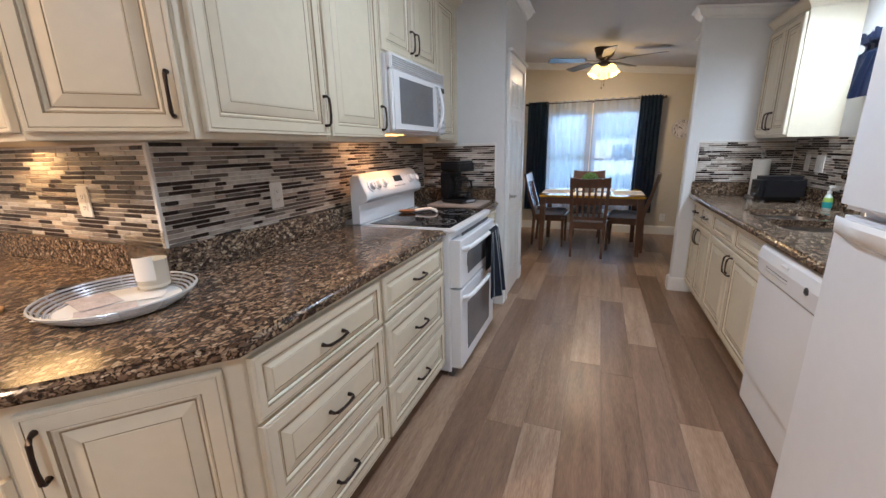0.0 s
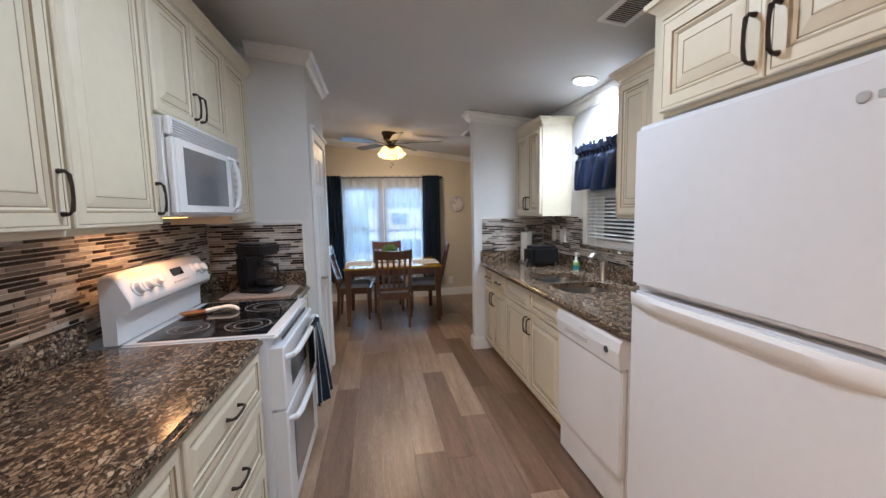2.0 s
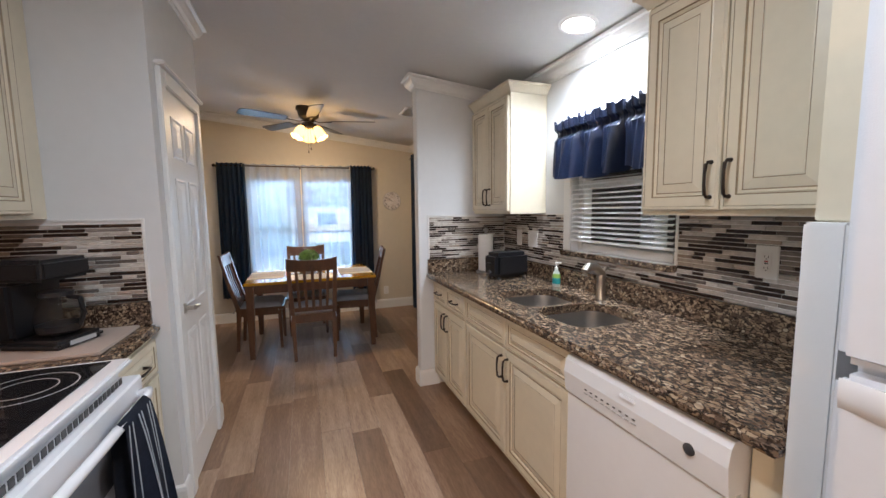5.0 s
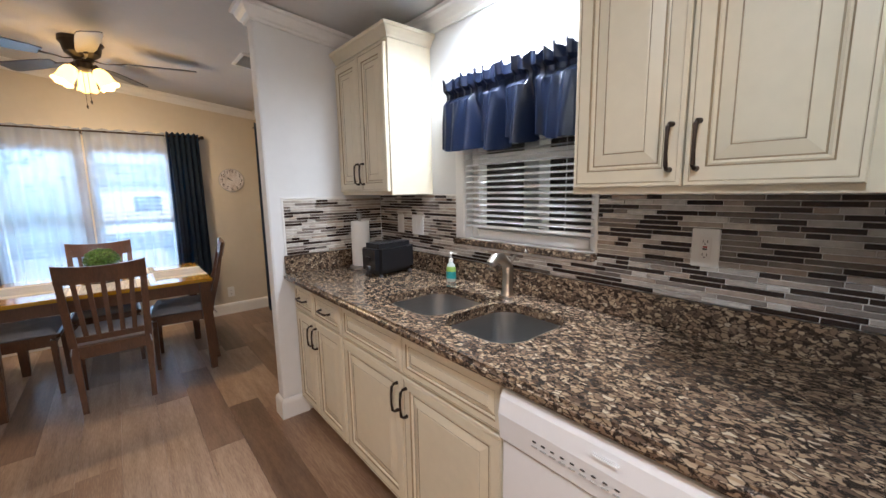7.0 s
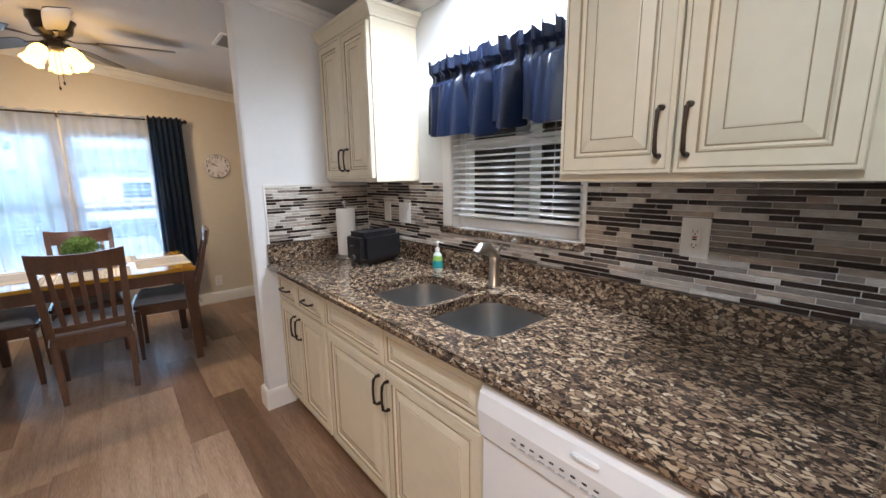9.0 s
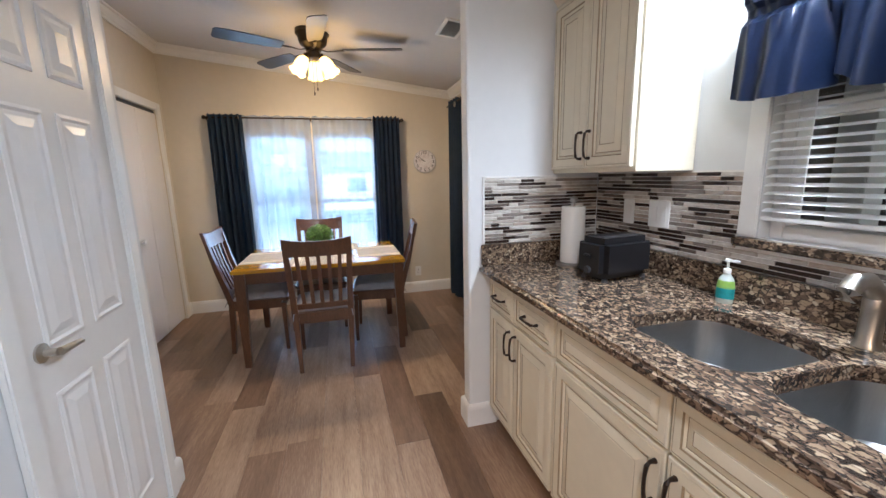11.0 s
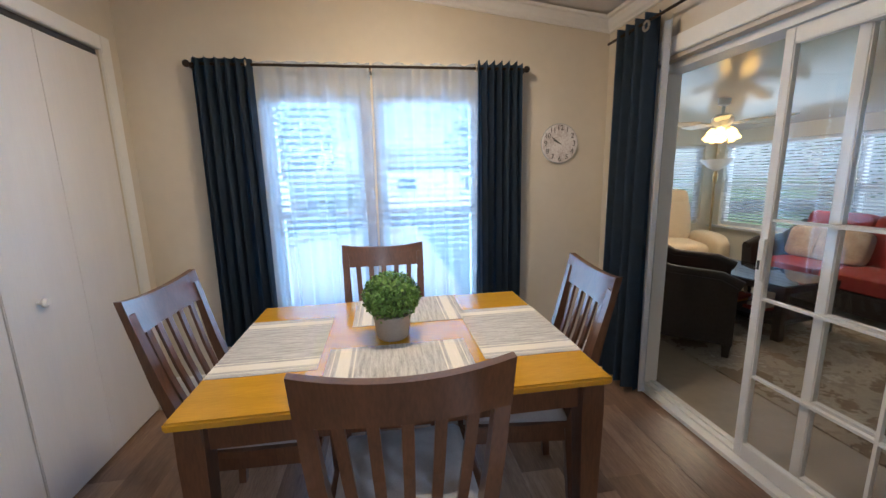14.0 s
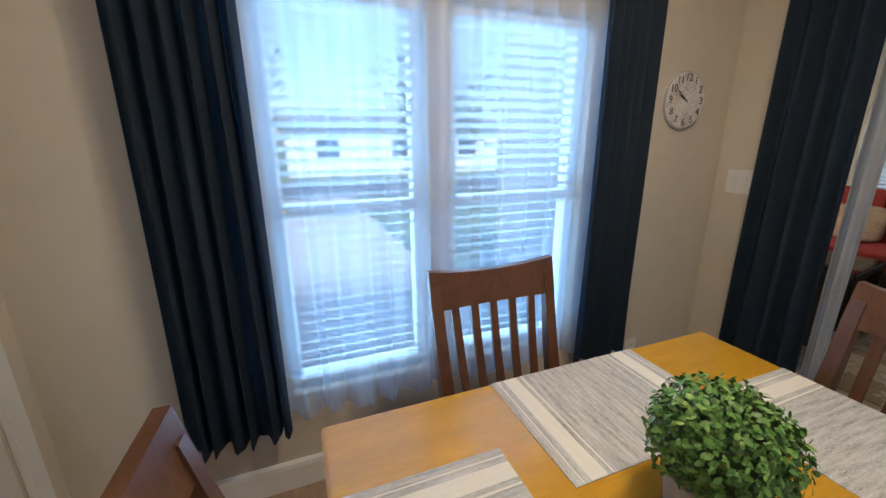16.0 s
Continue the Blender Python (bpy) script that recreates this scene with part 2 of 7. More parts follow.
WOOD = mat("dark_cherry_wood", (0.105, 0.046, 0.023), 0.28, var=0.45, scale=5, bump=0.04, bscale=40, stretch=(3, 3, 0.5), coat=0.3)
TABLETOP = mat("honey_table_wood", (0.50, 0.265, 0.014), 0.20, var=0.16, scale=4, bump=0.02, bscale=40, stretch=(0.6, 5, 1), coat=0.5)
NAVY = mat("navy_blackout_cloth", (0.042, 0.064, 0.100), 0.85, var=0.25, scale=18, bump=0.2, bscale=500)
nn, nl = NAVY.node_tree.nodes, NAVY.node_tree.links
ntl, nmx = nn.new("ShaderNodeBsdfTranslucent"), nn.new("ShaderNodeMixShader")
ntl.inputs["Color"].default_value = (0.01, 0.16, 0.42, 1)
nmx.inputs[0].default_value = 0.11
nl.new(nn["Principled BSDF"].outputs[0], nmx.inputs[1])
nl.new(ntl.outputs[0], nmx.inputs[2])
nl.new(nmx.outputs[0], nn["Material Output"].inputs["Surface"])
NAVYSATIN = mat("navy_satin_cloth", (0.012, 0.021, 0.056), 0.36, var=0.25, scale=12, bump=0.08, bscale=200)
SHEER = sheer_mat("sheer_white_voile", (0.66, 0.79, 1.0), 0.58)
BLIND = mat("white_blind_slat", (0.78, 0.79, 0.80), 0.45, var=0.03)
GLASS = glass_mat("window_glass")
CLEARGLASS = glass_mat("clear_glass", 0.02, (0.85, 0.86, 0.87))
CUSHION = mat("grey_cushion_cloth", (0.36, 0.365, 0.40), 0.9, var=0.15, scale=25, bump=0.3, bscale=300)
LEAF = ramp_to(mat("boxwood_leaf", (0.06, 0.14, 0.03), 0.5, var=0.4, scale=30, per_object=0.4), [(0.2, (0.04, 0.10, 0.014)), (0.5, (0.10, 0.22, 0.035)), (0.8, (0.20, 0.34, 0.075))])
POT = mat("grey_ceramic_pot", (0.36, 0.32, 0.29), 0.6, var=0.12, scale=20)
PAPER = mat("white_paper", (0.82, 0.82, 0.80), 0.85, var=0.03, scale=30, bump=0.2, bscale=150)
LAMPGLASS = glow_mat("lit_amber_lamp_glass", (1.0, 0.56, 0.13), 2.6)
LAMPGLASS.node_tree.nodes["Principled BSDF"].inputs["Base Color"].default_value = (0.62, 0.40, 0.14, 1)
DOWNGLOW = glow_mat("lit_downlight_lens", (1.0, 0.98, 0.95), 14.0)
HOODGLOW = glow_mat("lit_hood_lens", (1.0, 0.5, 0.12), 2.5)
FANBLADE = mat("dark_fan_blade", (0.035, 0.042, 0.065), 0.35, var=0.2, scale=8)
FANMETAL = mat("dark_bronze_fan_metal", (0.04, 0.032, 0.028), 0.35, 0.6, var=0.2)
WICKER = mat("dark_wicker", (0.022, 0.016, 0.014), 0.5, var=0.5, scale=50, bump=0.6, bscale=120)
RED = mat("red_cushion_cloth", (0.32, 0.035, 0.03), 0.85, var=0.2, scale=20, bump=0.2, bscale=200)
CREAMLEATHER = mat("cream_leather", (0.62, 0.52, 0.36), 0.45, var=0.08, scale=10, bump=0.15, bscale=80)
FLORAL = ramp_to(mat("patterned_cushion_cloth", (0.3, 0.2, 0.15), 0.9, scale=9, bump=0.1, bscale=200, fine=0.6), [(0.38, (0.05, 0.025, 0.02)), (0.46, (0.35, 0.05, 0.03)), (0.53, (0.55, 0.45, 0.33)), (0.62, (0.25, 0.2, 0.15))], "CONSTANT")
LINEN = ramp_to(mat("beige_print_cloth", (0.5, 0.4, 0.3), 0.9, scale=9, bump=0.1, bscale=200), [(0.4, (0.42, 0.32, 0.24)), (0.6, (0.62, 0.52, 0.40))])
SUNFLOOR = mat("sunroom_floor_tile", (0.42, 0.36, 0.28), 0.3, var=0.12, scale=2)
SUNWALL = mat("sunroom_wall_paint", (0.72, 0.68, 0.55), 0.7, var=0.04)
GRASS = ramp_to(mat("lawn", (0.08, 0.13, 0.04), 0.95, scale=1.2, bump=0.6, bscale=30), [(0.3, (0.05, 0.09, 0.025)), (0.7, (0.13, 0.17, 0.06))])
STUCCO = mat("pale_stucco", (0.62, 0.60, 0.56), 0.85, var=0.06, scale=2, bump=0.2, bscale=60)
ROOFING = mat("grey_shingle", (0.18, 0.18, 0.19), 0.9, var=0.25, scale=8)
BARK = mat("bark", (0.10, 0.075, 0.055), 0.9, var=0.4, scale=10, bump=0.6, bscale=30)
FOLIAGE = mat("tree_leaf", (0.06, 0.10, 0.035), 0.7, var=0.5, scale=4)


# ---- building tools ----
def thing(name, m, label, category, group=""):
    ob = new(name)
    ob.empty_display_size = 0.05
    ob.matrix_world = m
    return tagged(ob, label, category, group)


def mesh_of(name, bm, mats, smooth=False):
    bmesh.ops.recalc_face_normals(bm, faces=bm.faces)
    me = bpy.data.meshes.new(name)
    bm.to_mesh(me)
    bm.free()
    for m in mats if isinstance(mats, (list, tuple)) else [mats]:
        me.materials.append(m)
    if smooth:
        me.shade_smooth()
        me.set_sharp_from_angle(angle=radians(38))
    return me


def part(name, bm, mats, parent, label="", smooth=False):
    ob = new(name, mesh_of(name, bm, mats, smooth))
    ob.parent = parent
    return tagged(ob, label)


def single(name, bm, mats, label, category, group="", m=None, smooth=False):
    ob = new(name, mesh_of(name, bm, mats, smooth))
    if m is not None:
        ob.matrix_world = m
    return tagged(ob, label, category, group)


def structure(name, bm, mats, label="", parent=None, smooth=False):
    ob = new(name, mesh_of(name, bm, mats, smooth))
    if parent is not None:
        ob.parent = parent
        return tagged(ob, label)
    return tagged(ob, label, kind="structure")


def box(bm, x0, x1, y0, y1, z0, z1, b=0.0, mi=0, seg=2):
    vs = [bm.verts.new((x, y, z)) for x in (x0, x1) for y in (y0, y1) for z in (z0, z1)]
    fs = [bm.faces.new([vs[i] for i in f]) for f in ((0, 1, 3, 2), (4, 6, 7, 5), (0, 4, 5, 1), (2, 3, 7, 6), (0, 2, 6, 4), (1, 5, 7, 3))]
    for f in fs:
        f.material_index = mi
    if b:
        es = list({e for f in fs for e in f.edges})
        bmesh.ops.bevel(bm, geom=es, offset=b, segments=seg, affect="EDGES", material=mi if mi else -1)
    return bm


def B(*a, **k):
    return box(bmesh.new(), *a, **k)


def prism(bm, outline, z0, z1, mi=0, axis="z"):
    """Extrude a flat outline of (a, b) from z0 to z1 along an axis."""
    def at(a, b, c):
        return {"z": (a, b, c), "x": (c, a, b), "y": (a, c, b)}[axis]
    lo = [bm.verts.new(at(a, b, z0)) for a, b in outline]
    hi = [bm.verts.new(at(a, b, z1)) for a, b in outline]
    k = len(outline)
    fs = [bm.faces.new(lo[::-1]), bm.faces.new(hi)] + [bm.faces.new((lo[i], lo[(i + 1) % k], hi[(i + 1) % k], hi[i])) for i in range(k)]
    for f in fs:
        f.material_index = mi
    return bm


def lathe(bm, profile, seg=20, at=(0, 0, 0), mi=0, close=True):
    rows = []
    for r, z in profile:
        rows.append([bm.verts.new((at[0] + r * math.cos(2 * math.pi * i / seg), at[1] + r * math.sin(2 * math.pi * i / seg), at[2] + z)) for i in range(seg)])
    for p, q in zip(rows, rows[1:]):
        for i in range(seg):
            bm.faces.new((p[i], p[(i + 1) % seg], q[(i + 1) % seg], q[i])).material_index = mi
    if close:
        bm.faces.new(rows[0][::-1]).material_index = mi
        bm.faces.new(rows[-1]).material_index = mi
    return bm


def tube(bm, pts, r, seg=8, mi=0, flat=1.0):
    """A round bar along a line of points; r is one radius or one for each point."""
    pts = [Vector(p) for p in pts]
    rs = r if isinstance(r, (list, tuple)) else [r] * len(pts)
    rows = []
    for i, p in enumerate(pts):
        d = (pts[min(i + 1, len(pts) - 1)] - pts[max(i - 1, 0)]).normalized()
        up = Vector((0, 0, 1)) if abs(d.z) < 0.9 else Vector((1, 0, 0))
        s = d.cross(up).normalized()
        u = s.cross(d)
        rows.append([bm.verts.new(p + rs[i] * (math.cos(2 * math.pi * k / seg) * s + flat * math.sin(2 * math.pi * k / seg) * u)) for k in range(seg)])
    for p, q in zip(rows, rows[1:]):
        for i in range(seg):
            bm.faces.new((p[i], p[(i + 1) % seg], q[(i + 1) % seg], q[i])).material_index = mi
    bm.faces.new(rows[0][::-1]).material_index = mi
    bm.faces.new(rows[-1]).material_index = mi
    return bm


def rings(bm, x0, x1, z0, z1, steps, back=0.0):
    """A panel that faces -y, stepped inwards: (inset, y, material) for each rectangle, the last filled."""
    def loop(i, y):
        return [bm.verts.new(p) for p in ((x0 + i, y, z0 + i), (x1 - i, y, z0 + i), (x1 - i, y, z1 - i), (x0 + i, y, z1 - i))]
    prev = loop(0, back)
    bm.faces.new(prev[::-1])
    for inset, y, mi in steps:
        cur = loop(inset, y)
        for i in range(4):
            bm.faces.new((prev[i], prev[(i + 1) % 4], cur[(i + 1) % 4], cur[i])).material_index = mi
        prev = cur
    bm.faces.new(prev).material_index = steps[-1][2] if steps[-1][2] != 1 else 0
    return bm


def sweep(bm, profile, path, mi=0, close=True):
    """Carry a profile of (out, up) along a level path of (x, y, z, nx, ny): n is the way that counts as out, mitred at corners."""
    rows = [[bm.verts.new((x + nx * o, y + ny * o, z + u)) for o, u in profile] for x, y, z, nx, ny in path]
    k = len(profile)
    for p, q in zip(rows, rows[1:]):
        for i in range(k):
            bm.faces.new((p[i], p[(i + 1) % k], q[(i + 1) % k], q[i])).material_index = mi
    bm.faces.new(rows[0])
    bm.faces.new(rows[-1][::-1])
    return bm


def wall_with_holes(bm, axis, at, thick, a0, a1, top, holes, z0=0.0):
    """A wall along the other axis from a0 to a1, its face at `at`, thickness to the plus side; top is a height or a rule (a -> height)."""
    rule = top if callable(top) else (lambda a: top)
    cuts = sorted({a0, a1, *[h[0] for h in holes], *[h[1] for h in holes]})

    def slab(p, q, lo, hi0, hi1):
        pts = [(p, lo), (q, lo), (q, hi1), (p, hi0)]
        if axis == "y":
            prism(bm, pts, at, at + thick, axis="y")
        else:
            prism(bm, pts, at, at + thick, axis="x")
    for p, q in zip(cuts, cuts[1:]):
        mid = (p + q) / 2
        inside = sorted((h[2], h[3]) for h in holes if h[0] < mid < h[1])
        z = z0
        for lo, hi in inside:
            if lo > z:
                slab(p, q, z, lo, lo)
            z = hi
        slab(p, q, z, rule(p), rule(q))
    return bm


def ceiling_z(x):
    return 2.33 + 0.115 * (2.2 - x)


# ---- the setting ----
EAST, WEST, NORTH, SOUTH = 2.30, -2.7, 8.19, -1.6
bm = B(-2.8, 2.42, -1.8, 8.3, -0.12, -0.012)
structure("floor", bm, SEAM, "brown wood-look vinyl plank floor")
floor = bpy.data.objects["floor"]

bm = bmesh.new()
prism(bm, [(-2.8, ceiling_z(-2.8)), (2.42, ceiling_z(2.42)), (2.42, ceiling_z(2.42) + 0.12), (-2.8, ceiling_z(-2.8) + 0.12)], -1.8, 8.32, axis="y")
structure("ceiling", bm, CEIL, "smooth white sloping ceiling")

# The east wall: kitchen window, and the sliding door of the dining end, which stands a little further in.
bm = wall_with_holes(bmesh.new(), "x", EAST, 0.12, -1.7, 5.6, ceiling_z(EAST), [(3.97, 4.70, 1.14, 1.96)])
structure("wall_east_kitchen", bm, WALLPAINT, "pale grey painted kitchen wall")
bm = wall_with_holes(bmesh.new(), "x", 2.25, 0.17, 5.60, 8.19, ceiling_z(2.25), [(5.90, 7.76, 0.0, 1.915)])
structure("wall_east_dining", bm, BEIGE, "beige painted dining wall")
bm = wall_with_holes(bmesh.new(), "y", NORTH, 0.14, -0.78, 2.42, ceiling_z, [(0.06, 0.635, 0.42, 1.845), (0.725, 1.37, 0.42, 1.845)])
structure("wall_north", bm, BEIGE, "beige painted wall with two tall windows")
bm = wall_with_holes(bmesh.new(), "x", -0.78, 0.12, 5.5, 8.19, ceiling_z(-0.78), [(6.48, 8.03, 0.0, 2.03)])
structure("wall_closet", bm, BEIGE, "beige painted wall round the closet")
# Back of the closet.
bm = box(bmesh.new(), -1.5, -1.42, 6.3, 8.2, 0, 2.8)
box(bm, -1.42, -0.78, 6.3, 6.38, 0, 2.7)
box(bm, -1.42, -0.78, 8.12, 8.2, 0, 2.7)
structure("closet_lining", bm, WALLPAINT, "plain closet lining")
# Pantry block beside the range, its door on the passage side.
bm = wall_with_holes(bmesh.new(), "x", 0.02, 0.10, 4.72, 5.56, ceiling_z(0.12), [(4.86, 5.43, 0.0, 2.0)])
box(bm, -0.78, 0.02, 4.72, 4.80, 0, ceiling_z(0.02), 0)
box(bm, -0.78, 0.02, 5.48, 5.56, 0, ceiling_z(0.02), 0)
structure("wall_pantry", bm, WALLPAINT, "pale grey painted pantry walls")
# West wall of the kitchen, its outside corner, and the counter wall that runs off it.
bm = box(bmesh.new(), -0.78, -0.60, 2.45, 4.72, 0, ceiling_z(-0.6))
structure("wall_west_kitchen", bm, WALLPAINT, "pale grey painted kitchen wall")
bm = box(bmesh.new(), -2.75, -0.78, 2.45, 2.57, 0, ceiling_z(-0.78))
structure("wall_counter", bm, WALLPAINT, "pale grey painted wall behind the corner counter")
bm = box(bmesh.new(), -2.82, -2.70, -1.7, 2.6, 0, 3.0)
structure("wall_west", bm, WALLPAINT, "pale grey painted wall")
bm = box(bmesh.new(), -2.82, 2.42, -1.72, -1.60, 0, 3.0)
structure("wall_south", bm, WALLPAINT, "pale grey painted wall")
# Wing wall between the sink counter and the dining end.
bm = bmesh.new()
prism(bm, [(1.560, 5.56), (2.42, 5.56), (2.42, 5.655), (1.560, 5.655), (1.549, 5.651), (1.545, 5.640), (1.545, 5.575), (1.549, 5.564)], 0, ceiling_z(1.545))
structure("wall_wing", bm, WALLPAINT, "pale grey painted wing wall with rounded edge")

CROWN = [(0, 0), (0.012, 0), (0.016, 0.012), (0.030, 0.022), (0.044, 0.044), (0.050, 0.064), (0.066, 0.070), (0.070, 0.086), (0, 0.086)]
BASE = [(0, 0), (0.016, 0), (0.016, 0.100), (0.012, 0.118), (0.004, 0.128), (0, 0.128)]


def trim_run(name, profile, path, label):
    structure(name, sweep(bmesh.new(), profile, path), TRIM, label)


CW = "white moulded crown trim"


def crown_at(x):
    return ceiling_z(x) - 0.088


trim_run("trim_crown_wing", CROWN, [(2.29, 5.56, crown_at(2.29), 0, -1), (1.545, 5.56, crown_at(1.545), -1, -1), (1.545, 5.655, crown_at(1.545), -1, 1), (2.25, 5.655, crown_at(2.25), 0, 1)], CW)
trim_run("trim_crown_east", CROWN, [(EAST, 0.0, crown_at(EAST) + 0.0, -1, 0), (EAST, 5.49, crown_at(EAST), -1, 0)], CW)
trim_run("trim_crown_dining", CROWN, [(2.25, 5.68, crown_at(2.25), -1, 0), (2.25, NORTH, crown_at(2.25), -1, -1), (-0.66, NORTH, crown_at(-0.66), 1, -1), (-0.66, 5.62, crown_at(-0.66), 1, 0)], CW)
trim_run("trim_crown_pantry", CROWN, [(-0.26, 4.72, crown_at(-0.26), 0, -1), (0.12, 4.72, crown_at(0.12), 1, -1), (0.12, 5.56, crown_at(0.12), 1, 1), (-0.66, 5.56, crown_at(-0.66), 0, 1)], CW)
BW = "white painted baseboard"
trim_run("baseboard_north", BASE, [(2.25, 7.86, 0, -1, 0), (2.25, NORTH, 0, -1, -1), (-0.66, NORTH, 0, 1, -1), (-0.66, 8.105, 0, 1, 0)], BW)
trim_run("baseboard_wing", BASE, [(1.70, 5.56, 0, 0, -1), (1.545, 5.56, 0, -1, -1), (1.545, 5.655, 0, -1, 1), (2.25, 5.655, 0, 0, 1)], BW)
trim_run("baseboard_pantry", BASE, [(0.06, 4.72, 0, 0, -1), (0.12, 4.72, 0, 1, -1), (0.12, 4.795, 0, 1, 0)], BW)
trim_run("baseboard_pantry_end", BASE, [(0.12, 5.495, 0, 1, 0), (0.12, 5.56, 0, 1, 1), (-0.66, 5.56, 0, 0, 1)], BW)

# Closet casing and the four folding leaves.
bm = box(bmesh.new(), -0.66, -0.640, 6.41, 6.48, 0, 2.10, 0.004)
box(bm, -0.66, -0.640, 8.03, 8.10, 0, 2.10, 0.004)
box(bm, -0.66, -0.642, 6.48, 8.03, 2.03, 2.10, 0.004)
structure("trim_closet_casing", bm, TRIM, "white closet door casing")
bm = B(-0.715, -0.67, 6.485, 8.025, 2.005, 2.028)
structure("trim_closet_track", bm, DARK, "dark closet door track")
closet = tagged(new("door_closet"), "white flush bifold closet doors, closed", kind="structure")
for k in range(4):
    y0 = 6.484 + k * 0.3865
    leaf = part("door_leaf", B(-0.700, -0.665, y0 + (0.004 if k == 2 else 0.0002), y0 + (0.3825 if k == 1 else 0.3863), 0.012, 2.0, 0.003), CLOSETWHITE, closet)
    if k in (1, 2):
        yk = y0 + (0.130 if k == 1 else 0.145)
        lathe(bm := bmesh.new(), [(0.009, 0), (0.008, 0.012), (0.019, 0.020), (0.020, 0.030), (0.012, 0.037)], 14)
        bm.transform(pose(-0.665, yk, 0.887, 0, 90, 0))
        part("knob", bm, DOORWHITE, leaf, "round white knob", True)

# Pantry door: six raised panels and a lever of brushed nickel.
bm = box(bmesh.new(), 0.12, 0.142, 4.795, 4.86, 0, 2.07, 0.005)
box(bm, 0.12, 0.142, 5.43, 5.495, 0, 2.07, 0.005)
box(bm, 0.12, 0.144, 4.86, 5.43, 2.0, 2.07, 0.005)
box(bm, 0.12, 0.162, 4.785, 5.505, 2.07, 2.092, 0.006)
structure("trim_pantry_casing", bm, TRIM, "white pantry door casing")
door = tagged(new("door_pantry"), "white six-panel pantry door, closed", kind="structure")
door.matrix_world = pose(0.126, 4.863, 0, 0, 0, 90)
W = 0.564
bm = B(0, W, 0.0, 0.035, 0.012, 1.997)
part("door_slab", bm, DOORWHITE, door)
for z0, z1 in ((0.20, 0.80), (0.93, 1.58), (1.68, 1.88)):
    for x0 in (0.085, W / 2 + 0.03):
        bm = rings(bmesh.new(), x0, x0 + W / 2 - 0.115, z0, z1, [(0.0, -0.003, 0), (0.010, -0.007, 0), (0.018, 0.0015 - 0.003, 0), (0.03, -0.002, 0), (0.055, -0.009, 0)], 0.0)
        part("door_panel", bm, DOORWHITE, door)
bm = lathe(bmesh.new(), [(0.027, 0), (0.027, 0.006), (0.012, 0.012), (0.011, 0.04)], 18)
bm.transform(pose(0.065, 0, 0.93, 90, 0, 0))
tube(bm, [(0.065, -0.045, 0.93), (0.09, -0.05, 0.931), (0.15, -0.047, 0.925)], [0.012, 0.010, 0.008], 10)
part("door_handle", bm, NICKEL, door, "brushed nickel lever", True)

# Sliding door to the sunroom: track, jambs, fixed leaf and the leaf that is pushed half open.
slider = tagged(new("door_sliding"), "white aluminium sliding glass door, half open", kind="structure")
SL0, SL1, SLH = 5.90, 7.76, 1.915
bm = box(bmesh.new(), 2.30, 2.42, SL0, SL0 + 0.03, 0, SLH)
box(bm, 2.30, 2.42, SL1 - 0.03, SL1, 0, SLH)
box(bm, 2.30, 2.42, SL0 + 0.03, SL1 - 0.03, SLH - 0.035, SLH)
box(bm, 2.28, 2.42, SL0 + 0.03, SL1 - 0.03, 0, 0.022)
box(bm, 2.33, 2.336, SL0 + 0.03, SL1 - 0.03, 0.022, 0.034)
box(bm, 2.375, 2.381, SL0 + 0.03, SL1 - 0.03, 0.022, 0.034)
part("door_frame", bm, TRIM, slider)


def sliding_leaf(x, y0, y1, cols, handle):
    bm = bmesh.new()
    s = 0.042
    for a, b in ((y0, y0 + s), (y1 - s, y1)):
        box(bm, x, x + 0.03, a, b, 0.035, SLH - 0.036, 0.004)
    box(bm, x, x + 0.03, y0 + s, y1 - s, 0.035, 0.11, 0.004)
    box(bm, x, x + 0.03, y0 + s, y1 - s, SLH - 0.10, SLH - 0.036, 0.004)
    leaf = part("sliding_leaf", bm, TRIM, slider)
    for i in range(1, cols):
        y = y0 + s + (y1 - y0 - 2 * s) * i / cols
        part("glazing_bar", B(x + 0.006, x + 0.024, y - 0.0055, y + 0.0055, 0.112, SLH - 0.102), TRIM, leaf)
    for z in (0.44, 0.80, 1.14):
        part("glazing_bar", B(x + 0.004, x + 0.026, y0 + s + 0.001, y1 - s - 0.001, z - 0.0055, z + 0.0055), TRIM, leaf)
    pane = part("pane", B(x + 0.013, x + 0.017, y0 + s, y1 - s, 0.11, SLH - 0.10), GLASS, leaf)
    pane.visible_shadow = False
    if handle:
        bm = box(bmesh.new(), x - 0.018, x + 0.001, y1 - 0.045, y1 - 0.012, 0.88, 1.06, 0.005)
        part("pull", bm, TRIM, leaf)
        part("latch", B(x - 0.024, x - 0.019, y1 - 0.032, y1 - 0.024, 0.93, 0.97), BLACK, leaf)
    return leaf


sliding_leaf(2.318, 6.10, 7.075, 2, True)
sliding_leaf(2.362, 5.935, 6.86, 2, False)
bm = box(bmesh.new(), 2.226, 2.249, SL0 - 0.07, SL1 + 0.07, 1.935, 2.02, 0.005)
box(bm, 2.232, 2.249, SL0 - 0.06, SL0 - 0.005, 0, 1.933, 0.004)
box(bm, 2.232, 2.249, SL1 + 0.005, SL1 + 0.06, 0, 1.933, 0.004)
structure("trim_slider_casing", bm, TRIM, "white sliding door casing")


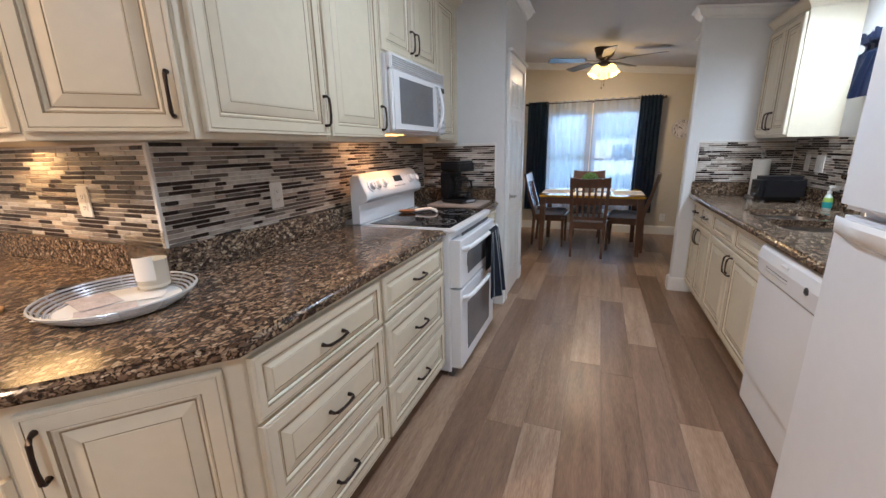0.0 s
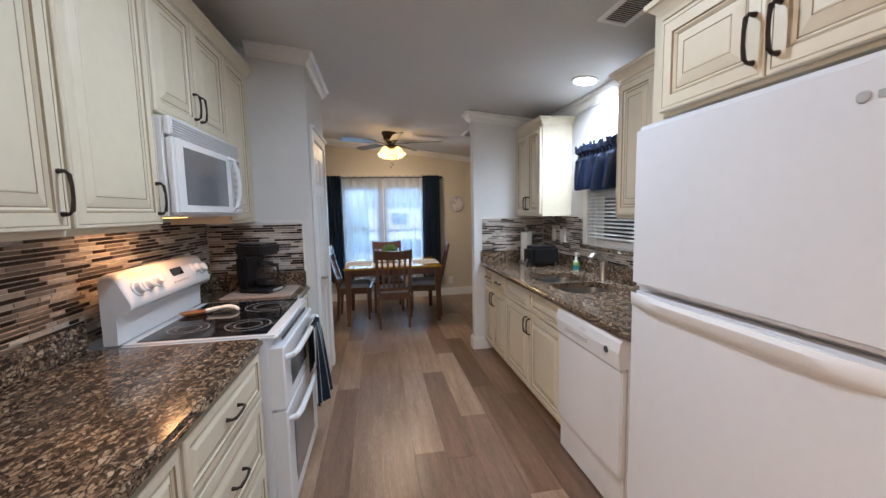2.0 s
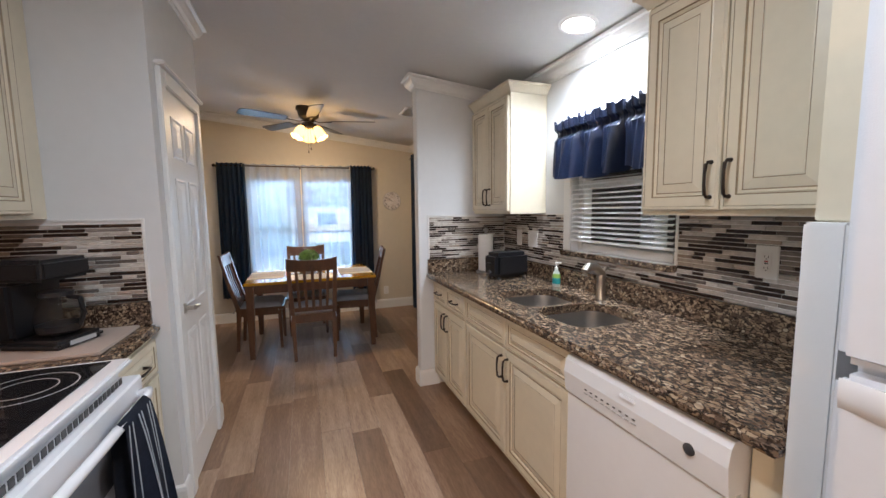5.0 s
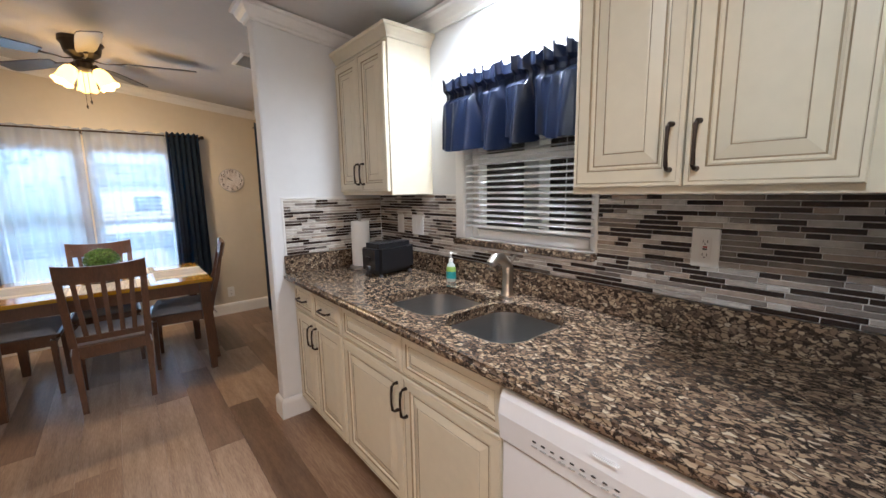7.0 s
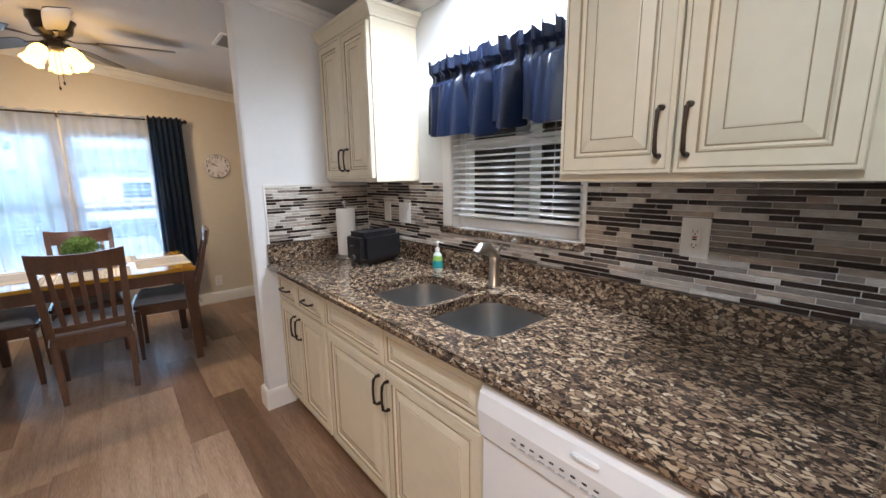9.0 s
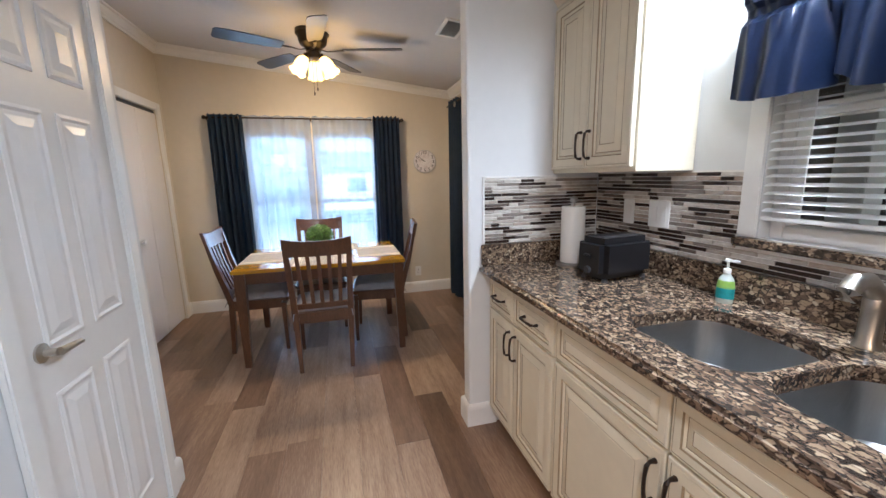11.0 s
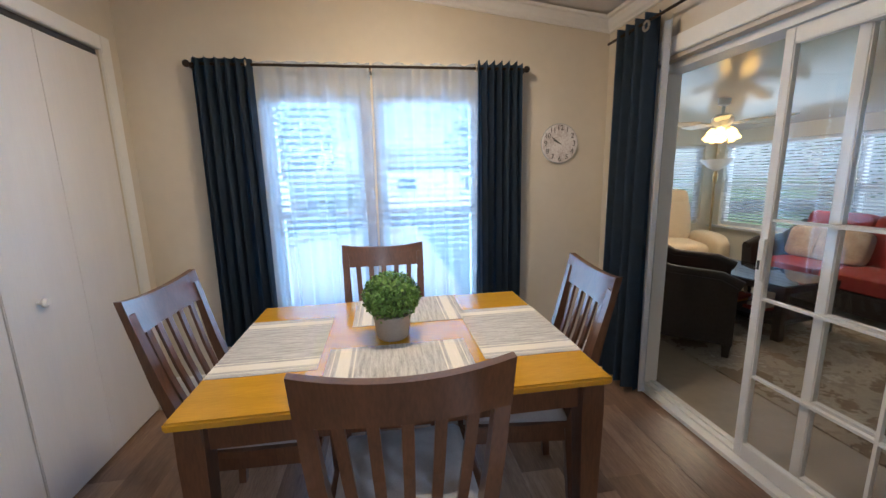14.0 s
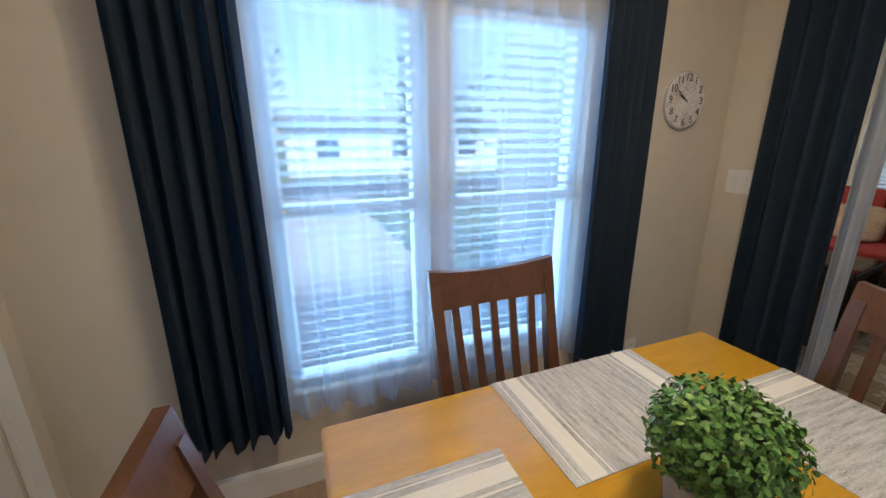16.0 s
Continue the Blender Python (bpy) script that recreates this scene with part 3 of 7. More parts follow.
# ---- windows and blinds ----
def window(name, m, w, h, label):
    """A window in its opening: x along the wall, y outwards, origin at the lower left."""
    ob = tagged(new(name), label, kind="structure")
    ob.matrix_world = m
    bm = bmesh.new()
    f = 0.045
    for a, b in ((0, f), (w - f, w)):
        box(bm, a, b, 0.05, 0.12, 0, h, 0.004)
    for a, b in ((0, f), (h - f, h), (h / 2 - 0.02, h / 2 + 0.02)):
        box(bm, f, w - f, 0.05, 0.12, a, b, 0.004)
    part("window_frame", bm, TRIM, ob)
    for a, b in ((f, h / 2 - 0.02), (h / 2 + 0.02, h - f)):
        p = part("pane", B(f, w - f, 0.083, 0.087, a, b), GLASS, ob)
        p.visible_shadow = False
    return ob


def blinds(name, m, w, h, tilt, label, group="", pitch=0.0235, depth=0.025):
    """Mini blinds: head rail, slats, bottom rail, cords and a wand."""
    ob = thing(name, m, label, "blinds", group)
    part("head_rail", B(0, w, -0.014, 0.016, h - 0.03, h, 0.003), BLIND, ob)
    n = int((h - 0.06) / pitch)
    c, s = math.cos(radians(tilt)) * depth / 2, math.sin(radians(tilt)) * depth / 2
    bm = bmesh.new()
    rows = [[bm.verts.new((x, -c * k, s * k + 0.0022 * (1 - k * k))) for k in (-1, 0, 1)] for x in (0.004, w - 0.004)]
    for i in range(2):
        bm.faces.new((rows[0][i], rows[1][i], rows[1][i + 1], rows[0][i + 1]))
    slat = mesh_of("slat", bm, BLIND)
    for i in range(n):
        o = new("slat", slat)
        o.parent, o.location = ob, (0, 0, h - 0.045 - i * pitch)
    zb = h - 0.045 - n * pitch
    part("bottom_rail", B(0, w, -0.011, 0.011, zb - 0.008, zb + 0.006, 0.003), BLIND, ob)
    for x in (0.12, w - 0.12):
        part("cord", B(x - 0.001, x + 0.001, -0.0145, -0.0125, zb, h - 0.03), BLIND, ob)
    return ob


window("window_dining_1", pose(0.06, NORTH, 0.42), 0.575, 1.425, "white framed tall dining window")
window("window_dining_2", pose(0.725, NORTH, 0.42), 0.645, 1.425, "white framed tall dining window")
blinds("window_blind", pose(0.07, NORTH + 0.02, 0.43), 0.555, 1.405, 22, "white blinds with open slats behind sheer curtains", "dining blinds", 0.040, 0.046)
blinds("window_blind", pose(0.735, NORTH + 0.02, 0.43), 0.625, 1.405, 22, "white blinds with open slats behind sheer curtains", "dining blinds", 0.040, 0.046)
window("window_kitchen", pose(EAST, 4.70, 1.14, 0, 0, -90), 0.73, 0.82, "white framed window over the sink")
blinds("kitchen_blind", pose(EAST + 0.004, 4.695, 1.18, 0, 0, -90), 0.72, 0.775, -20, "white blinds with open slats over the sink", "", 0.028, 0.031)
bm = box(bmesh.new(), EAST - 0.012, EAST - 0.001, 4.702, 4.765, 1.141, 1.99, 0.003)
box(bm, EAST - 0.012, EAST - 0.001, 3.952, 3.968, 1.376, 1.99, 0.003)
structure("trim_kitchen_window", bm, TRIM, "white kitchen window casing")


# ---- kitchen cabinets ----
def facade(x0, x1, z0, z1, y=0.0, small=False):
    """A glazed raised-panel front that faces -y."""
    k = 0.62 if small else 1.0
    t = 0.020
    st = [(0, y - t + 0.003, 0), (0.003, y - t, 0), (0.011 * k, y - t, 0), (0.0125 * k, y - t + 0.0018, 1), (0.0145 * k, y - t, 0), (0.046 * k, y - t, 0),
          (0.050 * k, y - t + 0.005, 1), (0.054 * k, y - t + 0.003, 0), (0.060 * k, y - t + 0.009, 0), (0.064 * k, y - t + 0.009, 1), (0.070 * k, y - t + 0.007, 0), (0.094 * k, y - t + 0.001, 0), (0.097 * k, y - t + 0.0022, 1), (0.100 * k, y - t + 0.001, 0)]
    return rings(bmesh.new(), x0, x1, z0, z1, st, y - 0.001)


def pull(x, z, y, upright, length=0.105):
    """A bronze bow pull on the front at y."""
    h = length / 2
    pts = [(-h, 0.0), (-h, 0.018), (-h * 0.85, 0.027), (-h * 0.3, 0.031), (h * 0.3, 0.031), (h * 0.85, 0.027), (h, 0.018), (h, 0.0)]
    line = [((x, y - o, z + s) if upright else (x + s, y - o, z)) for s, o in pts]
    bm = tube(bmesh.new(), line, [0.0075, 0.005, 0.006, 0.0048, 0.0048, 0.006, 0.005, 0.0075], 8)
    return bm


def cabinet(name, m, w, depth, z0, z1, fronts, label, group="", toe=False, category="cabinet", hollow=False):
    """Body with face frame, then fronts: (kind, x0, x1, z0, z1, handle) with handle L, R, C or None and T or B for its end."""
    ob = thing(name, m, label, category, group)
    bm = bmesh.new()
    if hollow:
        box(bm, 0, w, 0.0, 0.02, z0, z1)
        box(bm, 0, 0.018, 0.02, depth, z0, z1)
        box(bm, w - 0.018, w, 0.02, depth, z0, z1)
    else:
        box(bm, 0, w, 0.0, depth, z0, z1, 0.0015)
    if toe:
        box(bm, 0.0, w, 0.07, depth, 0.0, z0 - 0.001)
    part("body", bm, CREAM, ob)
    for kind, x0, x1, a, b, grip in fronts:
        small = (b - a) < 0.24
        d = part(kind, facade(x0, x1, a, b, -0.0005, small), [CREAM, GLAZE], ob)
        if not grip:
            continue
        if grip[0] == "C":
            bm = pull((x0 + x1) / 2, (a + b) / 2, -0.0205, False, min(0.105, (x1 - x0) * 0.45))
        else:
            x = x0 + 0.028 if grip[0] == "L" else x1 - 0.028
            z = a + 0.10 if grip[1] == "B" else b - 0.10
            bm = pull(x, z, -0.0205, True, 0.115)
        part("handle", bm, BRONZE, d, "dark bronze bow handle", True)
    return ob


def moulding(parent, pts, z, name="cornice"):
    """A cabinet cornice along a path of (x, y, outward x, outward y)."""
    prof = [(0, 0), (0.006, 0), (0.010, 0.010), (0.022, 0.026), (0.036, 0.040), (0.044, 0.044), (0.046, 0.060), (0, 0.060)]
    bm = sweep(bmesh.new(), prof, [(x, y, z, nx, ny) for x, y, nx, ny in pts])
    return part(name, bm, CREAM, parent)


FACE_E = 1.675
LABELB = "cream glazed base cabinet with raised panels"
EB = dict(depth=0.62, z0=0.10, z1=0.872, toe=True)
cabinet("base_cabinet", pose(FACE_E, 5.548, 0, 0, 0, -90), 0.642, fronts=[
    ("drawer", 0.012, 0.288, 0.70, 0.855, "C"), ("drawer", 0.296, 0.634, 0.70, 0.855, "C"),
    ("door", 0.012, 0.289, 0.115, 0.69, "RT"), ("door", 0.295, 0.634, 0.115, 0.69, "LT")], label="cream glazed base cabinet with two drawers and two doors", group="sink side base cabinets", **EB)
cabinet("sink_base_cabinet", pose(FACE_E, 4.905, 0, 0, 0, -90), 1.045, fronts=[
    ("drawer_front", 0.010, 0.516, 0.70, 0.855, None), ("drawer_front", 0.524, 1.035, 0.70, 0.855, None),
    ("door", 0.010, 0.517, 0.115, 0.69, "RT"), ("door", 0.523, 1.035, 0.115, 0.69, "LT")], label="cream glazed sink base cabinet with two doors", group="sink side base cabinets", hollow=True, **EB)
bm = B(FACE_E, 2.29, 3.155, 3.240, 0.0, 0.872, 0.002)
single("filler_panel", bm, CREAM, "cream painted filler beside the dishwasher", "cabinet")

FACE_W = 0.045
WB = dict(depth=0.62, z0=0.09, z1=0.872, toe=True)


def stack(y0, y1, label):
    w = y1 - y0
    cabinet("drawer_cabinet", pose(FACE_W, y0, 0, 0, 0, 90), w, fronts=[
        ("drawer", 0.010, w - 0.008, 0.665, 0.852, "C"), ("drawer", 0.010, w - 0.008, 0.372, 0.652, "C"), ("drawer", 0.010, w - 0.008, 0.100, 0.358, "C")], label=label, group="drawer cabinets beside the range", **WB)


stack(2.165, 2.812, "cream glazed cabinet with three drawers")
stack(2.813, 3.492, "cream glazed cabinet with three drawers beside the range")
cabinet("base_cabinet", pose(FACE_W, 4.264, 0, 0, 0, 90), 0.450, fronts=[("drawer", 0.01, 0.440, 0.70, 0.852, "C"), ("door", 0.01, 0.440, 0.105, 0.69, "LT")], label="narrow cream glazed base cabinet under the coffee maker", **WB)
DL = math.hypot(0.305, 0.325)
cabinet("corner_base_cabinet", pose(-0.26, 1.84, 0, 0, 0, math.degrees(math.atan2(0.325, 0.305))), DL, fronts=[("door", 0.03, DL - 0.045, 0.105, 0.845, "LT")], label="cream glazed diagonal corner cabinet", depth=0.30, z0=0.09, z1=0.872, toe=True)
for k in range(3):
    cabinet("base_cabinet", pose(-0.262 - 0.78 * (k + 1), 1.84, 0), 0.775, fronts=[("drawer", 0.01, 0.765, 0.70, 0.852, "C"), ("door", 0.01, 0.384, 0.105, 0.69, "RT"), ("door", 0.391, 0.765, 0.105, 0.69, "LT")], label="cream glazed base cabinet on the corner counter", group="corner counter base cabinets", **{**WB, "depth": 0.60})

# Worktops, each with a rounded front edge, and their upstands.
def worktop(name, outline, holes, label):
    bm = bmesh.new()
    prism(bm, outline, 0.874, 0.914)
    es = [e for e in bm.edges if abs(e.verts[0].co.z - e.verts[1].co.z) < 1e-6]
    bmesh.ops.bevel(bm, geom=es, offset=0.012, segments=3, affect="EDGES")
    ob = single(name, bm, GRANITE, label, "worktop", smooth=True)
    if holes:
        cut = bmesh.new()
        for h in holes:
            prism(cut, h, 0.85, 0.95)
        tmp = bpy.data.objects.new("cut", mesh_of("cut", cut, GRANITE))
        scene.collection.objects.link(tmp)
        mod = ob.modifiers.new("hole", "BOOLEAN")
        mod.object, mod.operation, mod.solver = tmp, "DIFFERENCE", "EXACT"
        bpy.context.view_layer.update()
        me = bpy.data.meshes.new_from_object(ob.evaluated_get(bpy.context.evaluated_depsgraph_get()))
        ob.modifiers.clear()
        ob.data = me
        bpy.data.objects.remove(tmp)
    return ob


def rounded(x0, x1, y0, y1, r, n=5):
    pts = []
    for cx, cy, a in ((x1 - r, y1 - r, 0), (x0 + r, y1 - r, 90), (x0 + r, y0 + r, 180), (x1 - r, y0 + r, 270)):
        pts += [(cx + r * math.cos(radians(a + 90 * i / n)), cy + r * math.sin(radians(a + 90 * i / n))) for i in range(n + 1)]
    return pts


BOWL_A, BOWL_B = (1.745, 2.125, 4.315, 4.70), (1.745, 2.135, 3.935, 4.285)
worktop("worktop", [(2.298, 3.155), (2.298, 5.557), (1.605, 5.557), (1.610, 3.155)], [rounded(*BOWL_A, 0.10), rounded(*BOWL_B, 0.10)], "polished brown granite worktop with an undermount sink")
worktop("worktop", [(0.08, 2.14), (0.08, 3.496), (-0.598, 3.496), (-0.598, 2.448), (-2.69, 2.448), (-2.69, 1.79), (-0.255, 1.79)], None, "polished brown granite worktop round the corner")
worktop("worktop", [(0.08, 4.261), (0.08, 4.717), (-0.598, 4.717), (-0.598, 4.261)], None, "polished brown granite worktop under the coffee maker")
SPL = "brown granite upstand on the worktop"
for b in ((2.277, 2.298, 3.177, 5.536), (1.615, 2.298, 5.537, 5.558), (1.66, 2.298, 3.155, 3.176), (-0.598, -0.577, 2.45, 3.495), (-0.598, -0.577, 4.263, 4.695), (-0.598, 0.056, 4.697, 4.718), (-2.69, -0.577, 2.426, 2.448)):
    top = 1.022
    single("granite_upstand", B(*b, 0.915, top, 0.003), GRANITE, SPL, "upstand", "granite upstands")
single("granite_window_sill", B(2.262, 2.41, 3.955, 4.765, 1.108, 1.139, 0.006), GRANITE, "brown granite window sill over the sink", "sill")

# Sink: two steel bowls with drains.
sink = thing("kitchen_sink", pose(0, 0, 0), "double stainless steel undermount sink", "sink")
for x0, x1, y0, y1 in (BOWL_A, BOWL_B):
    bm = bmesh.new()
    loops = []
    for grow, z, r in ((0.012, 0.8745, 0.105), (0.004, 0.8735, 0.102), (0.002, 0.86, 0.10), (-0.012, 0.73, 0.09), (-0.05, 0.705, 0.07), (-0.13, 0.70, 0.03)):
        loops.append([bm.verts.new((x, y, z)) for x, y in rounded(x0 - grow, x1 + grow, y0 - grow, y1 + grow, r)])
    for p, q in zip(loops, loops[1:]):
        for i in range(len(p)):
            bm.faces.new((p[i], p[(i + 1) % len(p)], q[(i + 1) % len(p)], q[i]))
    bm.faces.new(loops[-1])
    bowl = part("bowl", bm, STEEL, sink, "", True)
    bm = lathe(bmesh.new(), [(0.045, 0.0), (0.043, 0.004), (0.030, 0.002), (0.012, 0.004)], 18, ((x0 + x1) / 2, (y0 + y1) / 2, 0.701))
    part("drain", bm, NICKEL, bowl, "round steel drain", True)
faucet = thing("faucet", pose(2.215, 4.335, 0.914), "brushed nickel pull-out kitchen faucet", "faucet")
bm = lathe(bmesh.new(), [(0.030, 0), (0.029, 0.008), (0.024, 0.016), (0.0225, 0.10), (0.024, 0.125), (0.018, 0.14)], 18)
part("body", bm, NICKEL, faucet, "", True)
bm = tube(bmesh.new(), [(0.012, 0, 0.118), (-0.010, 0.0, 0.150), (-0.045, 0.0, 0.178), (-0.085, 0.0, 0.180), (-0.108, 0.0, 0.160), (-0.114, 0.0, 0.135)], [0.020, 0.023, 0.024, 0.023, 0.022, 0.019], 14)
part("spout", bm, NICKEL, faucet, "", True)
bm = tube(bmesh.new(), [(0.004, 0, 0.14), (0.016, -0.012, 0.165), (0.020, -0.030, 0.185)], [0.014, 0.009, 0.007], 10)
part("lever", bm, NICKEL, faucet, "", True)

# Wall cabinets of the sink side.
UE, UEZ0, UEZ1 = 2.020, 1.374, 2.165
c = cabinet("wall_cabinet", pose(UE, 5.556, 0, 0, 0, -90), 0.585, 0.277, UEZ0, UEZ1, [("door", 0.012, 0.290, UEZ0 + 0.02, UEZ1 - 0.02, "RB"), ("door", 0.295, 0.573, UEZ0 + 0.02, UEZ1 - 0.02, "LB")], "cream glazed two-door wall cabinet above the toaster", "wall cabinets")
moulding(c, [(0, 0, 0, -1), (0.585, 0, 1, -1), (0.585, 0.277, 1, 0)], UEZ1)
c = cabinet("wall_cabinet", pose(UE, 3.897, 0, 0, 0, -90), 0.74, 0.277, UEZ0, UEZ1, [("door", 0.012, 0.318, UEZ0 + 0.02, UEZ1 - 0.02, "RB"), ("door", 0.324, 0.644, UEZ0 + 0.02, UEZ1 - 0.02, "LB")], "cream glazed two-door wall cabinet beside the window", "wall cabinets")
moulding(c, [(0, 0.277, -1, 0), (0, 0, -1, -1), (0.74, 0, 0, -1)], UEZ1)
# Fridge surround: tall side panel and the cabinet over the fridge.
single("fridge_side_panel", B(1.625, 2.298, 3.085, 3.152, 0, 1.372, 0.004), WALLPAINT, "pale grey painted panel between fridge and worktop", "panel")
single("fridge_side_panel", B(1.66, 2.298, 3.085, 3.152, 1.3725, 2.16, 0.003), CREAM, "cream painted panel above the worktop beside the fridge", "panel")
single("fridge_side_panel", B(1.66, 2.298, 2.15, 2.19, 0, 2.16, 0.002), CREAM, "tall cream painted panel beside the fridge", "panel")
c = cabinet("fridge_cabinet", pose(1.545, 2.957, 0, 0, 0, -90), 0.765, 0.735, 1.738, 2.05, [("door", 0.012, 0.364, 1.750, 2.036, "RB"), ("door", 0.370, 0.753, 1.750, 2.036, "LB")], "cream glazed two-door cabinet over the fridge", "wall cabinets")
moulding(c, [(0, 0.45, -1, 0), (0, 0, -1, -1), (0.765, 0, 0, -1)], 2.05)

# Wall cabinets of the range side.
UW, UZ0, UZ1 = -0.27, 1.392, 2.38
G = "range side wall cabinets"
cabinet("wall_cabinet", pose(UW, 2.384, 0, 0, 0, 90), 0.618, 0.325, UZ0, UZ1, [("door", 0.030, 0.612, UZ0 + 0.02, UZ1 - 0.02, "RB")], "cream glazed one-door wall cabinet", G)
cabinet("wall_cabinet", pose(UW, 3.003, 0, 0, 0, 90), 0.471, 0.325, UZ0, UZ1, [("door", 0.008, 0.463, UZ0 + 0.02, UZ1 - 0.02, "RB")], "cream glazed one-door wall cabinet beside the microwave", G)
cabinet("wall_cabinet", pose(UW, 3.475, 0, 0, 0, 90), 0.764, 0.325, 1.842, UZ1, [("door", 0.008, 0.378, 1.857, UZ1 - 0.02, "RB"), ("door", 0.384, 0.756, 1.857, UZ1 - 0.02, "LB")], "cream glazed two-door cabinet above the microwave", G)
cabinet("wall_cabinet", pose(UW, 4.240, 0, 0, 0, 90), 0.477, 0.325, UZ0, UZ1, [("door", 0.012, 0.36, UZ0 + 0.02, UZ1 - 0.02, "LB")], "narrow cream glazed wall cabinet beyond the microwave", G)
DW = math.hypot(0.258, 0.262)
cabinet("corner_wall_cabinet", pose(-0.530, 2.120, 0, 0, 0, 45.5), DW, 0.20, UZ0, UZ1, [("door", 0.006, DW - 0.008, UZ0 + 0.02, UZ1 - 0.02, "RB")], "cream glazed diagonal corner wall cabinet", G)
for k in range(2):
    cabinet("wall_cabinet", pose(-0.532 - 0.70 * (k + 1), 2.12, 0), 0.698, 0.325, UZ0, UZ1, [("door", 0.01, 0.345, UZ0 + 0.02, UZ1 - 0.02, "RB"), ("door", 0.351, 0.688, UZ0 + 0.02, UZ1 - 0.02, "LB")], "cream glazed two-door wall cabinet on the corner wall", G)
corn = thing("cabinet_cornice", pose(0, 0, 0), "cream moulded cornice along the wall cabinets", "cornice")
d = math.tan(radians(22.5))
moulding(corn, [(-1.93, 2.12, 0, -1), (-0.530, 2.12, d, -1), (UW, 2.384, 1, -d), (UW, 4.717, 1, 0)], UZ1 + 0.001)

# ---- appliances ----
fridge = thing("refrigerator", pose(1.50, 3.035, 0, 0, 0, -90), "white top-freezer refrigerator with textured doors", "refrigerator")
FW = 0.775
part("body", B(0.0, FW, 0.065, 0.74, 0.02, 1.715, 0.012), FRIDGE, fridge)


def fridge_door(z0, z1):
    bm = bmesh.new()
    box(bm, 0, FW, 0, 0.058, z0, z1, 0.016, seg=3)
    return bm


d = part("freezer_door", fridge_door(1.155, 1.72), FRIDGE, fridge, "", True)
d = part("fridge_door", fridge_door(0.07, 1.138), FRIDGE, fridge, "", True)
bm = bmesh.new()
prof = [(0.0, 1.132), (-0.014, 1.134), (-0.022, 1.120), (-0.018, 1.095), (-0.006, 1.075), (0.004, 1.07)]
rows = []
for i in range(15):
    u = i / 14
    k = 1.0 if 0.12 < u < 0.88 else max(0.15, min(u, 1 - u) / 0.12)
    rows.append([bm.verts.new((0.012 + u * (FW - 0.024), y * k - 0.0002, 1.134 + (z - 1.134) * (0.75 + 0.25 * k))) for y, z in prof])
for p, q in zip(rows, rows[1:]):
    for i in range(len(prof) - 1):
        bm.faces.new((p[i], p[i + 1], q[i + 1], q[i]))
part("handle_lip", bm, WHITE, d, "moulded white pull lip", True)
part("kick_plate", B(0.01, FW - 0.01, 0.03, 0.06, 0.0, 0.062, 0.004), GREYPLASTIC, fridge)
bm = B(FW - 0.03, FW - 0.005, 0.005, 0.05, 1.721, 1.735, 0.003)
part("hinge_cover", bm, WHITE, fridge)
bm = lathe(bmesh.new(), [(0.012, 0), (0.012, 0.002), (0.009, 0.003)], 16)
bm.transform(pose(0.665, -0.0008, 1.64, 90, 0, 0))
box(bm, 0.687, 0.715, -0.002, -0.0005, 1.632, 1.646)
part("badge", bm, GREYPLASTIC, fridge, "small grey badge")

dish = thing("dishwasher", pose(FACE_E - 0.046, 3.850, 0, 0, 0, -90), "white built-in dishwasher with push buttons", "dishwasher")
part("body", B(0.003, 0.602, 0.03, 0.58, 0.10, 0.868), WHITE, dish)
bm = bmesh.new()
prism(bm, [(0.03, 0.725), (-0.012, 0.725), (-0.020, 0.80), (-0.012, 0.845), (0.0, 0.862), (0.03, 0.862)], 0.003, 0.602, axis="x")
cp = part("control_panel", bm, WHITE, dish)
part("vent_slot", B(0.10, 0.50, -0.0125, -0.0105, 0.834, 0.838), DARK, cp)
part("latch", B(0.27, 0.33, -0.024, -0.012, 0.822, 0.832, 0.003), WHITE, cp)
for i in range(9):
    part("button", B(0.115 + i * 0.026, 0.126 + i * 0.026, -0.0205, -0.017, 0.773, 0.777, 0.001), DARK, cp)
    part("mark", B(0.112 + i * 0.026, 0.129 + i * 0.026, -0.0196, -0.017, 0.760, 0.7625), GREYPLASTIC, cp)
bm = lathe(bmesh.new(), [(0.016, 0), (0.016, 0.006), (0.012, 0.009)], 16)
bm.transform(pose(0.505, -0.0155, 0.790, 90, 0, 0))
part("dial", bm, DARK, cp, "round dark dial", True)
part("door", B(0.003, 0.602, -0.004, 0.028, 0.205, 0.720, 0.006), WHITE, dish)
part("toe_panel", B(0.003, 0.602, 0.012, 0.03, 0.012, 0.198, 0.004), WHITE, dish)

# Range: faces +x, so its local x runs up the room.
RW = 0.757
rng = thing("range", pose(0.125, 3.500, 0, 0, 0, 90), "white electric range with two ovens and a glass cooktop", "range")
part("body", B(0.002, RW - 0.002, 0.03, 0.70, 0.03, 0.895, 0.004), WHITE, rng)
part("cooktop_frame", B(0, RW, -0.012, 0.60, 0.896, 0.918, 0.008), WHITE, rng)
ct = part("cooktop", B(0.03, RW - 0.03, 0.035, 0.55, 0.9185, 0.922, 0.001), BLACKGLASS, rng, "black ceramic glass cooktop")
for x, y, r in ((0.19, 0.16, 0.10), (0.56, 0.17, 0.115), (0.19, 0.42, 0.085), (0.56, 0.42, 0.085)):
    bm = bmesh.new()
    for rr in (r, r * 0.62):
        lathe(bm, [(rr - 0.003, 0), (rr - 0.003, 0.0004), (rr, 0.0004), (rr, 0)], 40, (x, y, 0.922), close=False)
    part("burner_ring", bm, GREYPLASTIC, ct)
